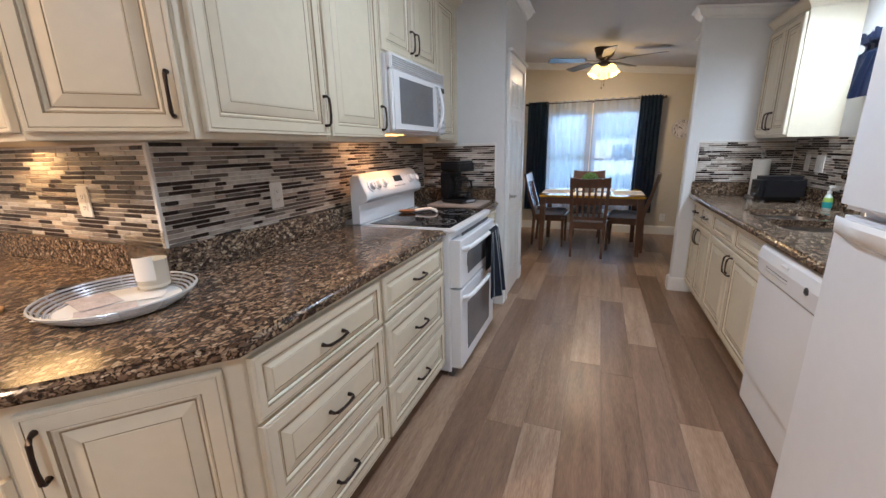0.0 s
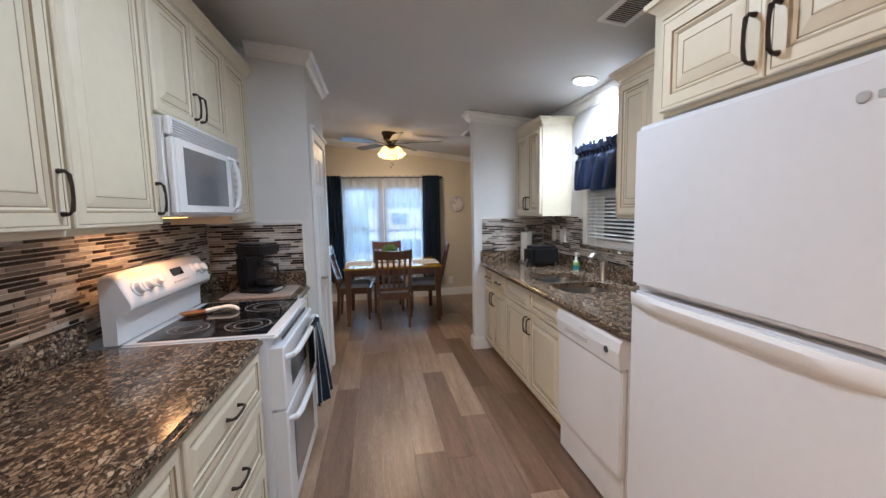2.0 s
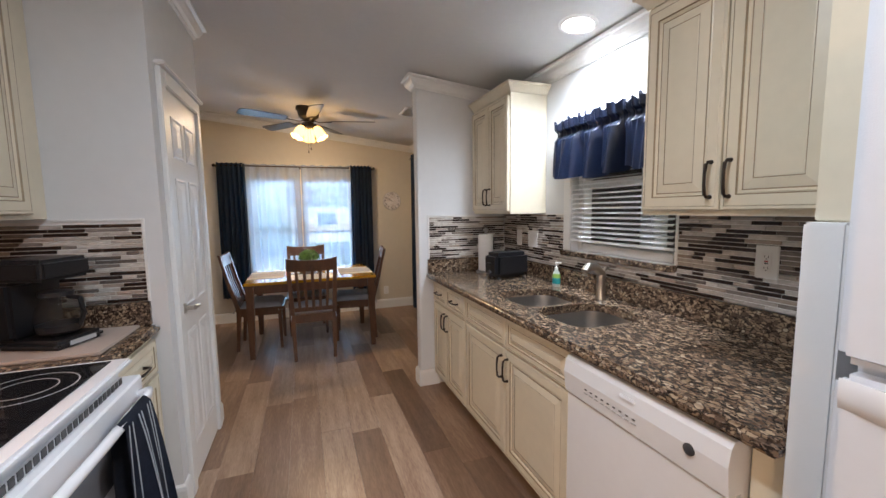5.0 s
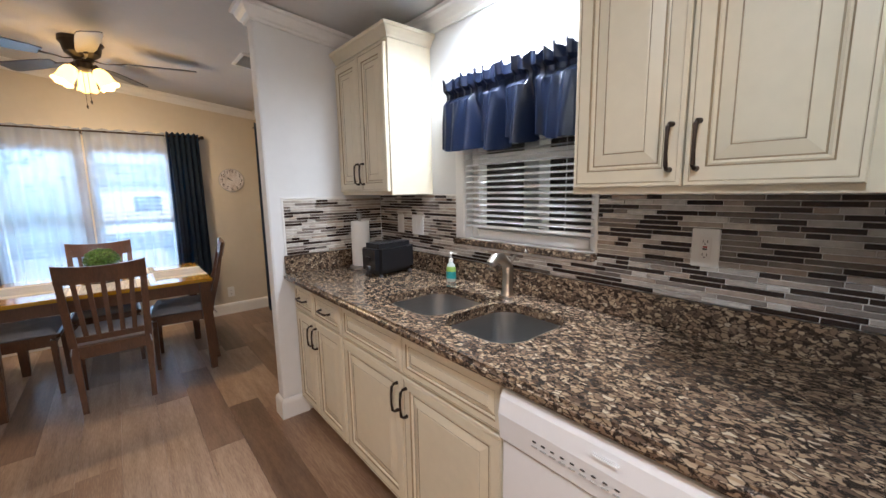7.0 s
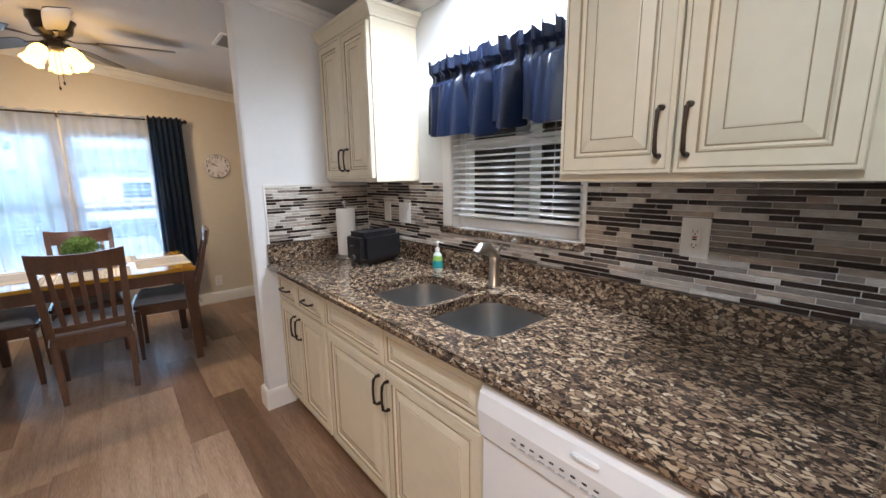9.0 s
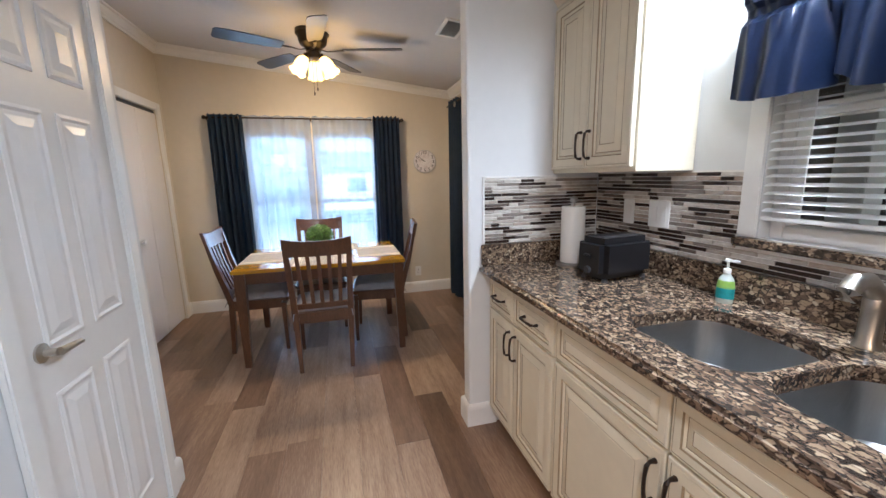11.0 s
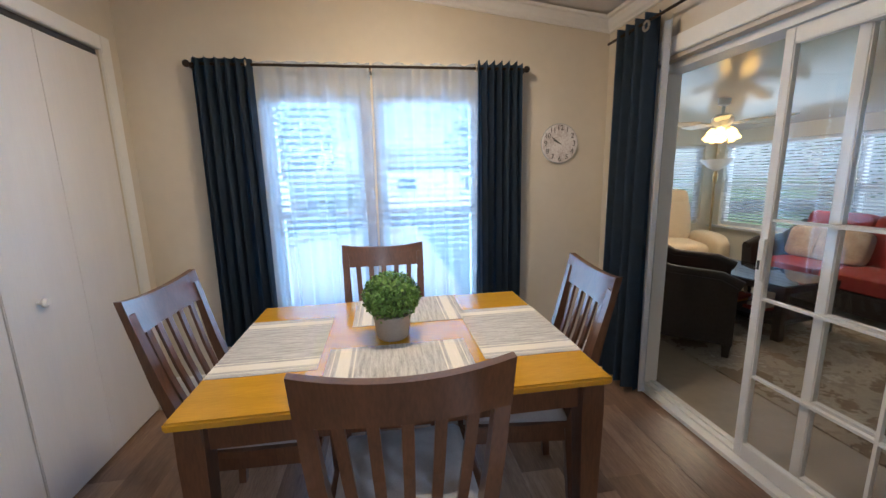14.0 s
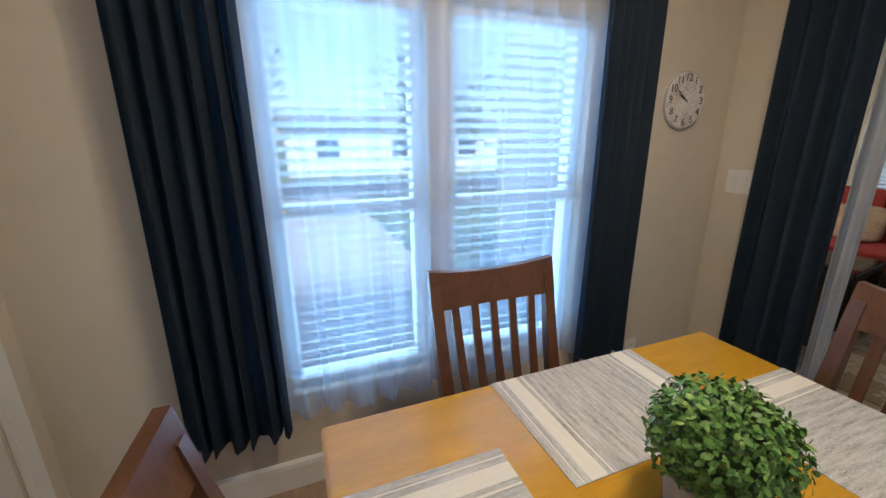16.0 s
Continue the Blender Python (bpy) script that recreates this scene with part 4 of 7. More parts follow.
GUARD = [(0.600, 0.919), (0.655, 0.919), (0.655, 1.190), (0.640, 1.212), (0.612, 1.216), (0.592, 1.208), (0.578, 1.188), (0.540, 1.108), (0.533, 1.090), (0.536, 1.070), (0.552, 1.056), (0.585, 1.046), (0.596, 1.036)]
bm = bmesh.new()
rows = []
for x, k in ((0.0, 0.06), (0.004, 0.035), (0.012, 0.016), (0.026, 0.0), (RW / 2, -0.012), (RW - 0.026, 0.0), (RW - 0.012, 0.016), (RW - 0.004, 0.035), (RW, 0.06)):
    rows.append([bm.verts.new((x, 0.625 + (y - 0.625) * (1 - k), 0.919 + (z - 0.919) * (1 - k))) for y, z in GUARD])
for p, q in zip(rows, rows[1:]):
    for i in range(len(GUARD)):
        bm.faces.new((p[i], p[(i + 1) % len(GUARD)], q[(i + 1) % len(GUARD)], q[i]))
bm.faces.new(rows[0]), bm.faces.new(rows[-1])
bg = part("backguard", bm, WHITE, rng, "", True)
slope = math.degrees(math.atan2(0.115, 0.055))


def on_guard(x, s):
    return pose(x, 0.53 + 0.055 * s, 1.09 + 0.115 * s, slope, 0, 0)


for x, s in ((0.075, 0.42), (0.155, 0.46), (0.232, 0.52), (0.60, 0.52), (0.68, 0.45)):
    bm = lathe(bmesh.new(), [(0.034, 0.0), (0.034, 0.005), (0.025, 0.008), (0.023, 0.028), (0.019, 0.031)], 18)
    box(bm, -0.004, 0.004, -0.019, 0.019, 0.027, 0.034, 0.001)
    bm.transform(on_guard(x, s))
    part("knob", bm, WHITE, bg, "white control knob", True)
bm = B(-0.055, 0.055, -0.018, 0.022, 0.001, 0.004, 0.001)
bm.transform(on_guard(0.43, 0.6))
part("display", bm, BLACKGLASS, bg, "dark clock display")
for i in range(6):
    bm = B(-0.007, 0.007, -0.004, 0.004, 0.001, 0.0035)
    bm.transform(on_guard(0.365 + i * 0.026, 0.22))
    part("button", bm, GREYPLASTIC, bg)
bm = bmesh.new()
for i in range(22):
    box(bm, 0.10 + i * 0.026, 0.118 + i * 0.026, -0.0125, -0.0105, 0.862, 0.882)
part("vent_grille", bm, DARK, rng)


def oven_door(z0, z1, glass):
    bm = rings(bmesh.new(), 0.006, RW - 0.006, z0, z1, [(0.0, -0.030, 0), (0.006, -0.036, 0), (0.10, -0.036, 0), (0.104, -0.033, 0)], 0.028)
    od = part("oven_door", bm, WHITE, rng)
    part("oven_window", B(0.13, RW - 0.13, -0.0375, -0.0335, glass[0], glass[1], 0.001), OVENGLASS, od, "tinted oven window")
    zh = z1 - 0.045
    bm = tube(bmesh.new(), [(0.045, -0.036, zh - 0.01), (0.05, -0.066, zh), (0.10, -0.078, zh + 0.004), (RW / 2, -0.082, zh + 0.005), (RW - 0.10, -0.078, zh + 0.004), (RW - 0.05, -0.066, zh), (RW - 0.045, -0.036, zh - 0.01)], 0.014, 10)
    part("oven_handle", bm, WHITE, od, "white bar handle", True)


oven_door(0.575, 0.855, (0.63, 0.765))
oven_door(0.065, 0.562, (0.14, 0.45))
part("plinth", B(0.01, RW - 0.01, 0.02, 0.05, 0.0, 0.058), DARK, rng)

mw = thing("microwave", pose(-0.205, 3.476, 1.438, 0, 0, 90) @ Matrix.Diagonal((1, 1, 0.92, 1)), "white over-the-range microwave with a dark window", "microwave")
part("body", B(0.0, 0.762, 0.024, 0.39, 0.0, 0.436, 0.006), WHITE, mw)
md = part("door", B(0.002, 0.615, -0.012, 0.023, 0.012, 0.352, 0.010, seg=3), WHITE, mw, "", True)
part("door_window", B(0.075, 0.535, -0.0138, -0.0125, 0.055, 0.315, 0.0005), OVENGLASS, md, "tinted microwave window")
bm = tube(bmesh.new(), [(0.575, -0.012, 0.03), (0.580, -0.038, 0.05), (0.592, -0.052, 0.12), (0.596, -0.055, 0.18), (0.592, -0.052, 0.25), (0.580, -0.038, 0.32), (0.575, -0.012, 0.34)], 0.011, 10)
part("door_handle", bm, WHITE, md, "white bowed handle", True)
kp = part("control_panel", B(0.618, 0.760, -0.010, 0.023, 0.012, 0.352, 0.008), WHITE, mw)
part("display", B(0.64, 0.74, -0.0118, -0.0105, 0.30, 0.335), BLACKGLASS, kp)
for r in range(6):
    for q in range(3):
        part("key", B(0.643 + q * 0.034, 0.668 + q * 0.034, -0.0112, -0.0095, 0.045 + r * 0.04, 0.067 + r * 0.04), GREYPLASTIC, kp)
gr = part("top_grille", B(0.0, 0.762, -0.004, 0.023, 0.356, 0.436, 0.006), WHITE, mw)
for i in range(5):
    part("grille_slat", B(0.02, 0.742, -0.0075, -0.0035, 0.368 + i * 0.012, 0.3735 + i * 0.012), GREYPLASTIC, gr)
part("lamp_lens", B(0.16, 0.32, 0.10, 0.24, -0.004, 0.001), HOODGLOW, mw, "lit amber hood lamp")
part("filter", B(0.36, 0.62, 0.08, 0.28, -0.003, 0.001), GREYPLASTIC, mw)


# ---- things on the worktops and walls ----
def smooth_blob(bm, c, size, power=2.6, seg=20, rows=12):
    """A soft box: a superellipsoid round c."""
    grid = []
    for i in range(rows + 1):
        v = -math.pi / 2 + math.pi * i / rows
        row = []
        for j in range(seg):
            u = 2 * math.pi * j / seg
            def sp(a):
                return math.copysign(abs(a) ** (2 / power), a)
            row.append(bm.verts.new((c[0] + size[0] * sp(math.cos(v)) * sp(math.cos(u)), c[1] + size[1] * sp(math.cos(v)) * sp(math.sin(u)), c[2] + size[2] * sp(math.sin(v)))))
        grid.append(row)
    for p, q in zip(grid, grid[1:]):
        for j in range(seg):
            bm.faces.new((p[j], p[(j + 1) % seg], q[(j + 1) % seg], q[j]))
    bmesh.ops.remove_doubles(bm, verts=bm.verts, dist=1e-5)
    return bm


WT = 0.9142
holder = thing("paper_towel_holder", pose(2.045, 5.40, WT), "white paper towel roll on a steel holder", "paper towel")
part("base", lathe(bmesh.new(), [(0.075, 0), (0.075, 0.012), (0.070, 0.016), (0.02, 0.018)], 24), STEEL, holder, "round steel base", True)
part("roll", lathe(bmesh.new(), [(0.022, 0.02), (0.056, 0.02), (0.057, 0.025), (0.057, 0.292), (0.056, 0.298), (0.022, 0.298)], 28), PAPER, holder, "white paper roll", True)
part("rod", lathe(bmesh.new(), [(0.008, 0.018), (0.008, 0.315), (0.017, 0.322), (0.019, 0.335), (0.012, 0.346), (0.003, 0.35)], 14), STEEL, holder, "steel rod with round finial", True)
toaster = thing("toaster", pose(2.085, 5.14, WT, 0, 0, 8), "black two-slice toaster on the worktop", "toaster")
bm = B(-0.145, 0.145, -0.085, 0.085, 0.012, 0.188, 0.028, seg=4)
part("body", bm, BLACK, toaster, "", True)
for y in (-0.03, 0.03):
    part("slot", B(-0.10, 0.10, y - 0.013, y + 0.013, 0.1865, 0.1895), DARK, toaster)
part("lever", B(-0.163, -0.144, -0.018, 0.018, 0.10, 0.118, 0.004), BLACK, toaster)
bm = lathe(bmesh.new(), [(0.016, 0), (0.014, 0.012)], 14)
bm.transform(pose(-0.145, 0, 0.05, 0, -90, 0))
part("dial", bm, DARK, toaster)
for x in (-0.11, 0.11):
    for y in (-0.06, 0.06):
        part("foot", lathe(bmesh.new(), [(0.012, 0), (0.012, 0.014)], 10, (x, y, 0)), DARK, toaster)
SOAPGLASS = mat("clear_soap_plastic", (0.55, 0.62, 0.60), 0.12, var=0.05)
TEAL = mat("teal_label", (0.02, 0.28, 0.30), 0.5, var=0.3, scale=60)
LIME = mat("lime_label", (0.25, 0.42, 0.08), 0.5, var=0.3, scale=60)
soap = thing("soap_bottle", pose(2.205, 4.715, WT, 0, 0, -70) @ Matrix.Diagonal((0.85, 0.85, 0.88, 1)), "clear hand soap bottle with a teal label and white pump", "soap bottle")
bm = lathe(bmesh.new(), [(0.028, 0), (0.031, 0.006), (0.032, 0.07), (0.026, 0.10), (0.013, 0.118), (0.012, 0.125)], 20)
bmesh.ops.scale(bm, vec=(1, 0.72, 1), verts=bm.verts)
part("bottle", bm, SOAPGLASS, soap, "", True)
bm = lathe(bmesh.new(), [(0.0325, 0.02), (0.0328, 0.066)], 20, close=False)
bmesh.ops.scale(bm, vec=(1, 0.73, 1), verts=bm.verts)
part("label", bm, TEAL, soap)
bm = lathe(bmesh.new(), [(0.0333, 0.062), (0.0285, 0.092)], 20, close=False)
bmesh.ops.scale(bm, vec=(1, 0.73, 1), verts=bm.verts)
part("upper_label", bm, LIME, soap)
bm = lathe(bmesh.new(), [(0.014, 0.122), (0.014, 0.138), (0.005, 0.142), (0.005, 0.165), (0.012, 0.168), (0.011, 0.178)], 16)
box(bm, -0.005, 0.040, -0.006, 0.006, 0.168, 0.176, 0.002)
part("pump", bm, TRIM, soap, "white pump head", True)


def plate(name, m, w, h, label, toggles=0, sockets=0, red=False):
    ob = thing(name, m, label, "wall plate")
    part("cover", B(-w / 2, w / 2, -0.006, 0.0, -h / 2, h / 2, 0.0025), TRIM, ob)
    for i in range(toggles):
        x = (i - (toggles - 1) / 2) * 0.046
        part("rocker", B(x - 0.016, x + 0.016, -0.0085, -0.0055, -0.033, 0.033, 0.0015), DOORWHITE, ob)
    if sockets:
        part("socket_face", B(-0.0165, 0.0165, -0.0082, -0.0055, -0.034, 0.034, 0.001), DOORWHITE, ob)
        for s in (-1, 1):
            for x in (-0.006, 0.006):
                part("slot", B(x - 0.001, x + 0.001, -0.0086, -0.0078, s * 0.021 - 0.004, s * 0.021 + 0.004), DARK, ob)
            part("slot", B(-0.002, 0.002, -0.0086, -0.0078, s * 0.021 - 0.010, s * 0.021 - 0.0065), DARK, ob)
        if red:
            part("test_button", B(-0.006, 0.006, -0.0095, -0.0078, 0.001, 0.006), RED, ob, "red test button")
            part("reset_button", B(-0.006, 0.006, -0.0095, -0.0078, -0.006, -0.001), BLACK, ob, "black reset button")
    return ob


TF = EAST - 0.0052
plate("outlet", pose(TF, 3.592, 1.200, 0, 0, -90), 0.078, 0.122, "white outlet with red test button on the tiles", 0, 1, True)
plate("light_switch", pose(TF, 5.305, 1.186, 0, 0, -90), 0.072, 0.117, "white single switch plate on the tiles", 1)
plate("light_switch", pose(TF, 5.12, 1.186, 0, 0, -90), 0.118, 0.117, "white double switch plate on the tiles", 2)
plate("outlet", pose(-0.5945, 2.99, 1.15, 0, 0, 90), 0.078, 0.122, "white outlet on the mosaic tiles", 0, 1)
plate("outlet", pose(-0.5945, 4.40, 1.15, 0, 0, 90), 0.078, 0.122, "white outlet behind the range", 0, 1)
plate("outlet", pose(-1.02, 2.4445, 1.18), 0.078, 0.122, "white outlet on the corner tiles", 0, 1)
plate("outlet", pose(1.80, NORTH - 0.0005, 0.26), 0.072, 0.117, "white outlet low on the dining wall", 0, 1)
plate("light_switch", pose(2.2495, 8.045, 1.165, 0, 0, -90), 0.165, 0.117, "white triple switch plate beside the curtain", 3)
plug = thing("power_plug", pose(-0.583, 4.40, 1.13), "black plug and cord of the coffee maker", "plug")
part("head", B(0, 0.03, -0.014, 0.014, -0.012, 0.016, 0.005), BLACK, plug)
part("cord", tube(bmesh.new(), [(0.03, 0, 0), (0.05, 0.01, -0.03), (0.045, 0.04, -0.11), (0.06, 0.07, -0.19), (0.12, 0.10, -0.205)], 0.0035, 6), BLACK, plug, "", True)

# Coffee maker on a pale board.
BOARD = mat("pale_cutting_board", (0.46, 0.38, 0.33), 0.6, var=0.06, scale=10)
single("cutting_board", B(-0.40, 0.02, 4.325, 4.685, WT, WT + 0.012, 0.004), BOARD, "pale taupe cutting board under the coffee maker", "cutting board")
cof = thing("coffee_maker", pose(-0.215, 4.52, WT + 0.0125, 0, 0, 68), "black drip coffee maker with a glass carafe", "coffee maker")
part("base", B(-0.095, 0.095, -0.14, 0.10, 0.0, 0.035, 0.014, seg=3), BLACK, cof, "", True)
part("tower", B(-0.095, 0.095, 0.02, 0.10, 0.036, 0.245, 0.012), BLACK, cof, "", True)
part("brew_head", B(-0.095, 0.095, -0.11, 0.10, 0.246, 0.325, 0.014, seg=3), BLACK, cof, "", True)
part("control_panel", B(-0.05, 0.05, -0.1425, -0.139, 0.010, 0.026), GREYPLASTIC, cof)
bm = lathe(bmesh.new(), [(0.052, 0.0), (0.068, 0.015), (0.072, 0.05), (0.062, 0.10), (0.046, 0.128), (0.050, 0.145)], 24, (0, -0.055, 0.039), close=False)
car = part("carafe", bm, CLEARGLASS, cof, "clear glass carafe", True)
part("coffee", lathe(bmesh.new(), [(0.050, 0.003), (0.064, 0.016), (0.067, 0.04)], 24, (0, -0.055, 0.039)), BLACK, car, "", True)
part("lid", lathe(bmesh.new(), [(0.051, 0.145), (0.050, 0.160), (0.02, 0.166)], 24, (0, -0.055, 0.039)), BLACK, car, "black carafe lid", True)
part("carafe_handle", tube(bmesh.new(), [(0, -0.10, 0.18), (0, -0.145, 0.175), (0, -0.155, 0.12), (0, -0.135, 0.075)], [0.009, 0.010, 0.009, 0.007], 8), BLACK, car, "", True)
COPPER = mat("brown_ceramic_glaze", (0.30, 0.13, 0.05), 0.3, var=0.5, scale=40)
sp = thing("spoon_rest", pose(-0.38, 3.945, 0.9225, 0, 0, 16), "brown ceramic spoon rest with a pale handle", "spoon rest")
bm = lathe(bmesh.new(), [(0.025, 0.001), (0.048, 0.006), (0.058, 0.018), (0.054, 0.017), (0.03, 0.007)], 24)
bmesh.ops.scale(bm, vec=(1.15, 0.75, 1), verts=bm.verts)
part("dish", bm, COPPER, sp, "", True)
part("handle", tube(bmesh.new(), [(0.055, 0, 0.016), (0.11, 0.004, 0.024), (0.16, 0.004, 0.028), (0.195, -0.004, 0.020), (0.21, -0.018, 0.008)], [0.012, 0.010, 0.011, 0.010, 0.008], 10), PAPER, sp, "pale glazed handle", True)

# Dish towel on the upper oven handle.
TOWEL = mat("navy_plaid_towel", (0.02, 0.028, 0.05), 0.95, var=0.3, scale=30, bump=0.3, bscale=300)
TOWELLINE = mat("pale_towel_stripe", (0.35, 0.38, 0.42), 0.95, var=0.2, scale=40)
towel = thing("dish_towel", pose(0.125, 3.500, 0, 0, 0, 90), "navy towel with thin pale stripes on the oven handle", "towel")


def hang(front, back_, x0, x1, name):
    bm = bmesh.new()
    rows = []
    for i in range(17):
        u = i / 16
        x = x0 + (x1 - x0) * u
        fold = 0.008 * math.sin(u * 9.0) + 0.004 * math.sin(u * 23)
        row = []
        for s in range(15):
            if s < 8:
                z, y = front + (0.815 - front) * s / 7, -0.100 + (2.2 * fold - 0.012 - 0.045 * u) * (1 - s / 7) ** 0.8
            elif s == 8:
                z, y = 0.833, -0.082
            else:
                z, y = 0.815 - (0.815 - back_) * (s - 9) / 5, -0.063 + fold * 0.3
            row.append(bm.verts.new((x + 0.03 * (0.8 - z) * (u - 0.4), y, z + 0.004 * math.sin(u * 14) * (s == 0))))
        rows.append(row)
    for p, q in zip(rows, rows[1:]):
        for k in range(14):
            f = bm.faces.new((p[k], p[k + 1], q[k + 1], q[k]))
    bmesh.ops.solidify(bm, geom=bm.faces, thickness=0.004)
    return part(name, bm, TOWEL, towel, "", True)


cloth = hang(0.36, 0.55, 0.43, 0.62, "cloth")
for x in (0.452, 0.475, 0.520, 0.540, 0.585, 0.605):
    u = (x - 0.43) / 0.19
    fold = 0.008 * math.sin(u * 9.0) + 0.004 * math.sin(u * 23)
    line = []
    for s in range(8):
        z = 0.36 + 0.455 * s / 7
        line.append((x + 0.03 * (0.8 - z) * (u - 0.4), -0.1005 + (2.2 * fold - 0.012 - 0.045 * u) * (1 - s / 7) ** 0.8, z))
    part("stripe", tube(bmesh.new(), line, 0.0022, 4), TOWELLINE, cloth)

# Round glass tray with papers and a jar candle, on the corner worktop.
TRAYGLASS = mat("silver_banded_tray", (0.62, 0.66, 0.72), 0.25, 0.3, var=0.1, scale=20)
tray = thing("serving_tray", pose(-0.465, 2.205, WT), "round silver wire tray with a pale lining", "tray")
part("plate", lathe(bmesh.new(), [(0.150, 0.004), (0.152, 0.010), (0.14, 0.011)], 40), PAPER, tray, "pale lining", True)
for r, z in ((0.156, 0.012), (0.167, 0.018), (0.178, 0.025), (0.188, 0.033), (0.196, 0.042)):
    bm = tube(bmesh.new(), [(r * math.cos(2 * math.pi * k / 48), r * math.sin(2 * math.pi * k / 48), z) for k in range(49)], 0.0036, 6)
    part("wire_ring", bm, TRAYGLASS, tray, "", True)
for k in range(12):
    a = 2 * math.pi * k / 12
    part("wire_rib", tube(bmesh.new(), [(r * math.cos(a), r * math.sin(a), z) for r, z in ((0.147, 0.004), (0.167, 0.013), (0.196, 0.038))], 0.002, 5), TRAYGLASS, tray)
PRINT = mat("printed_leaflet", (0.55, 0.50, 0.50), 0.6, var=0.4, scale=25)
for k, (x, y, a, m_) in enumerate(((-0.50, 2.10, 20, PAPER), (-0.42, 2.14, 62, PRINT), (-0.46, 2.25, 48, PAPER), (-0.53, 2.17, -12, PRINT))):
    leaflet = B(-0.07, 0.07, -0.05, 0.05, 0, 0.0012)
    for v in leaflet.verts:
        v.co.z += 0.010 * abs(v.co.x) * (k % 2)
    single("leaflet", leaflet, m_, "folded printed leaflet lying in the tray", "paper", "leaflets in the tray", pose(x, y, WT + 0.0115 + 0.002 * k, 0, 0, a))
JAR = glass_mat("frosted_jar_glass", 0.15, (0.92, 0.90, 0.86))
can = thing("jar_candle", pose(-0.478, 2.312, WT + 0.020), "white jar candle with a plain label", "candle")
part("jar", lathe(bmesh.new(), [(0.042, 0.0), (0.047, 0.004), (0.051, 0.178), (0.048, 0.178), (0.044, 0.012)], 28, close=False), JAR, can, "frosted glass jar", True)
part("wax", lathe(bmesh.new(), [(0.038, 0.005), (0.044, 0.010), (0.0455, 0.095), (0.03, 0.093)], 28), PAPER, can, "white wax", True)
bm = bmesh.new()
rows = [[bm.verts.new((0.0500 * math.cos(radians(a)), 0.0500 * math.sin(radians(a)), z)) for z in (0.035, 0.11)] for a in range(-95, -20, 8)]
for p, q in zip(rows, rows[1:]):
    bm.faces.new((p[0], q[0], q[1], p[1]))
part("label", bm, PAPER, can)
single("coaster", lathe(bmesh.new(), [(0.050, 0), (0.052, 0.003), (0.050, 0.007), (0.0, 0.007)], 28, close=False), mat("cork", (0.45, 0.28, 0.13), 0.85, var=0.3, scale=60), "round tan cork coaster on the worktop", "coaster", m=pose(-0.80, 2.02, WT), smooth=True)
single("remote_control", B(-0.085, 0.085, -0.022, 0.022, 0, 0.018, 0.006), BLACK, "black remote control beside the tray", "remote control", m=pose(-0.76, 2.27, WT, 0, 0, 55))

# Valance over the sink window: ruffled header above the rod pocket, loose folds below.
bm = bmesh.new()
rows = []
N = 260
rv = random.Random(11)
PH = [rv.uniform(0, 6.28) for _ in range(8)]
LEVELS = [(1.932, 0), (1.918, 0), (1.900, 0), (1.884, 0), (1.868, 1), (1.856, 1), (1.846, 1), (1.82, 2), (1.785, 2), (1.745, 2), (1.70, 2), (1.655, 2), (1.62, 2), (1.595, 2)]
for i in range(N + 1):
    u = i / N
    y = 4.775 - 0.86 * u
    tight = 0.62 * math.sin(u * 88 + 2.4 * math.sin(u * 13 + PH[1])) + 0.38 * math.sin(u * 147 + 2 * math.sin(u * 21 + PH[2]))
    wave = u * 23 + 2.4 * math.sin(u * 7 + PH[3])
    loose = 0.72 * math.sin(wave) + 0.34 * math.sin(2.0 * wave + PH[4]) + 0.18 * math.sin(u * 71 + PH[5])
    row = []
    for k, (z, zone) in enumerate(LEVELS):
        f = max(0.0, (1.846 - z) / 0.25)
        if zone == 0:
            x = 2.218 - 0.024 * tight * (0.5 + 0.5 * (z - 1.868) / 0.064)
            zz = z + (z - 1.868) / 0.064 * (0.013 * math.sin(u * 83 + 1.5 * math.sin(u * 17)) + 0.006 * math.sin(u * 190 + PH[6]))
        elif zone == 1:
            x, zz = 2.238 - 0.006 * tight, z
        else:
            x = 2.214 - 0.010 * tight * max(0.0, 1 - 2.2 * f) - (0.006 + 0.056 * f ** 0.65) * loose
            zz = z + f * (0.022 * math.cos(wave + 0.6) + 0.008 * math.sin(u * 19 + PH[7]))
        side = 0.010 * f * math.cos(wave) + 0.004 * math.sin(u * 83) * (zone == 0)
        row.append(bm.verts.new((x, y + side, zz)))
    rows.append(row)
for p, q in zip(rows, rows[1:]):
    for k in range(len(LEVELS) - 1):
        bm.faces.new((p[k], q[k], q[k + 1], p[k + 1]))
bmesh.ops.solidify(bm, geom=bm.faces, thickness=0.0018)
val = thing("window_valance", pose(0, 0, 0), "gathered navy satin valance over the sink window", "valance")
part("cloth", bm, NAVYSATIN, val, "", True)
part("rod", tube(bmesh.new(), [(2.258, 4.775, 1.858), (2.258, 3.91, 1.858)], 0.007, 8), TRIM, val, "white curtain rod")
for y in (4.785, 3.905):
    part("bracket", B(2.252, EAST, y - 0.004, y + 0.004, 1.85, 1.866), TRIM, val)

# Ceiling fittings of the kitchen.
SL = -math.degrees(math.atan(0.115))


def on_ceiling(x, y, drop=0.0, turn=0):
    return pose(x, y, ceiling_z(x) - drop, 0, -SL, 0) @ pose(0, 0, 0, 0, 0, turn)


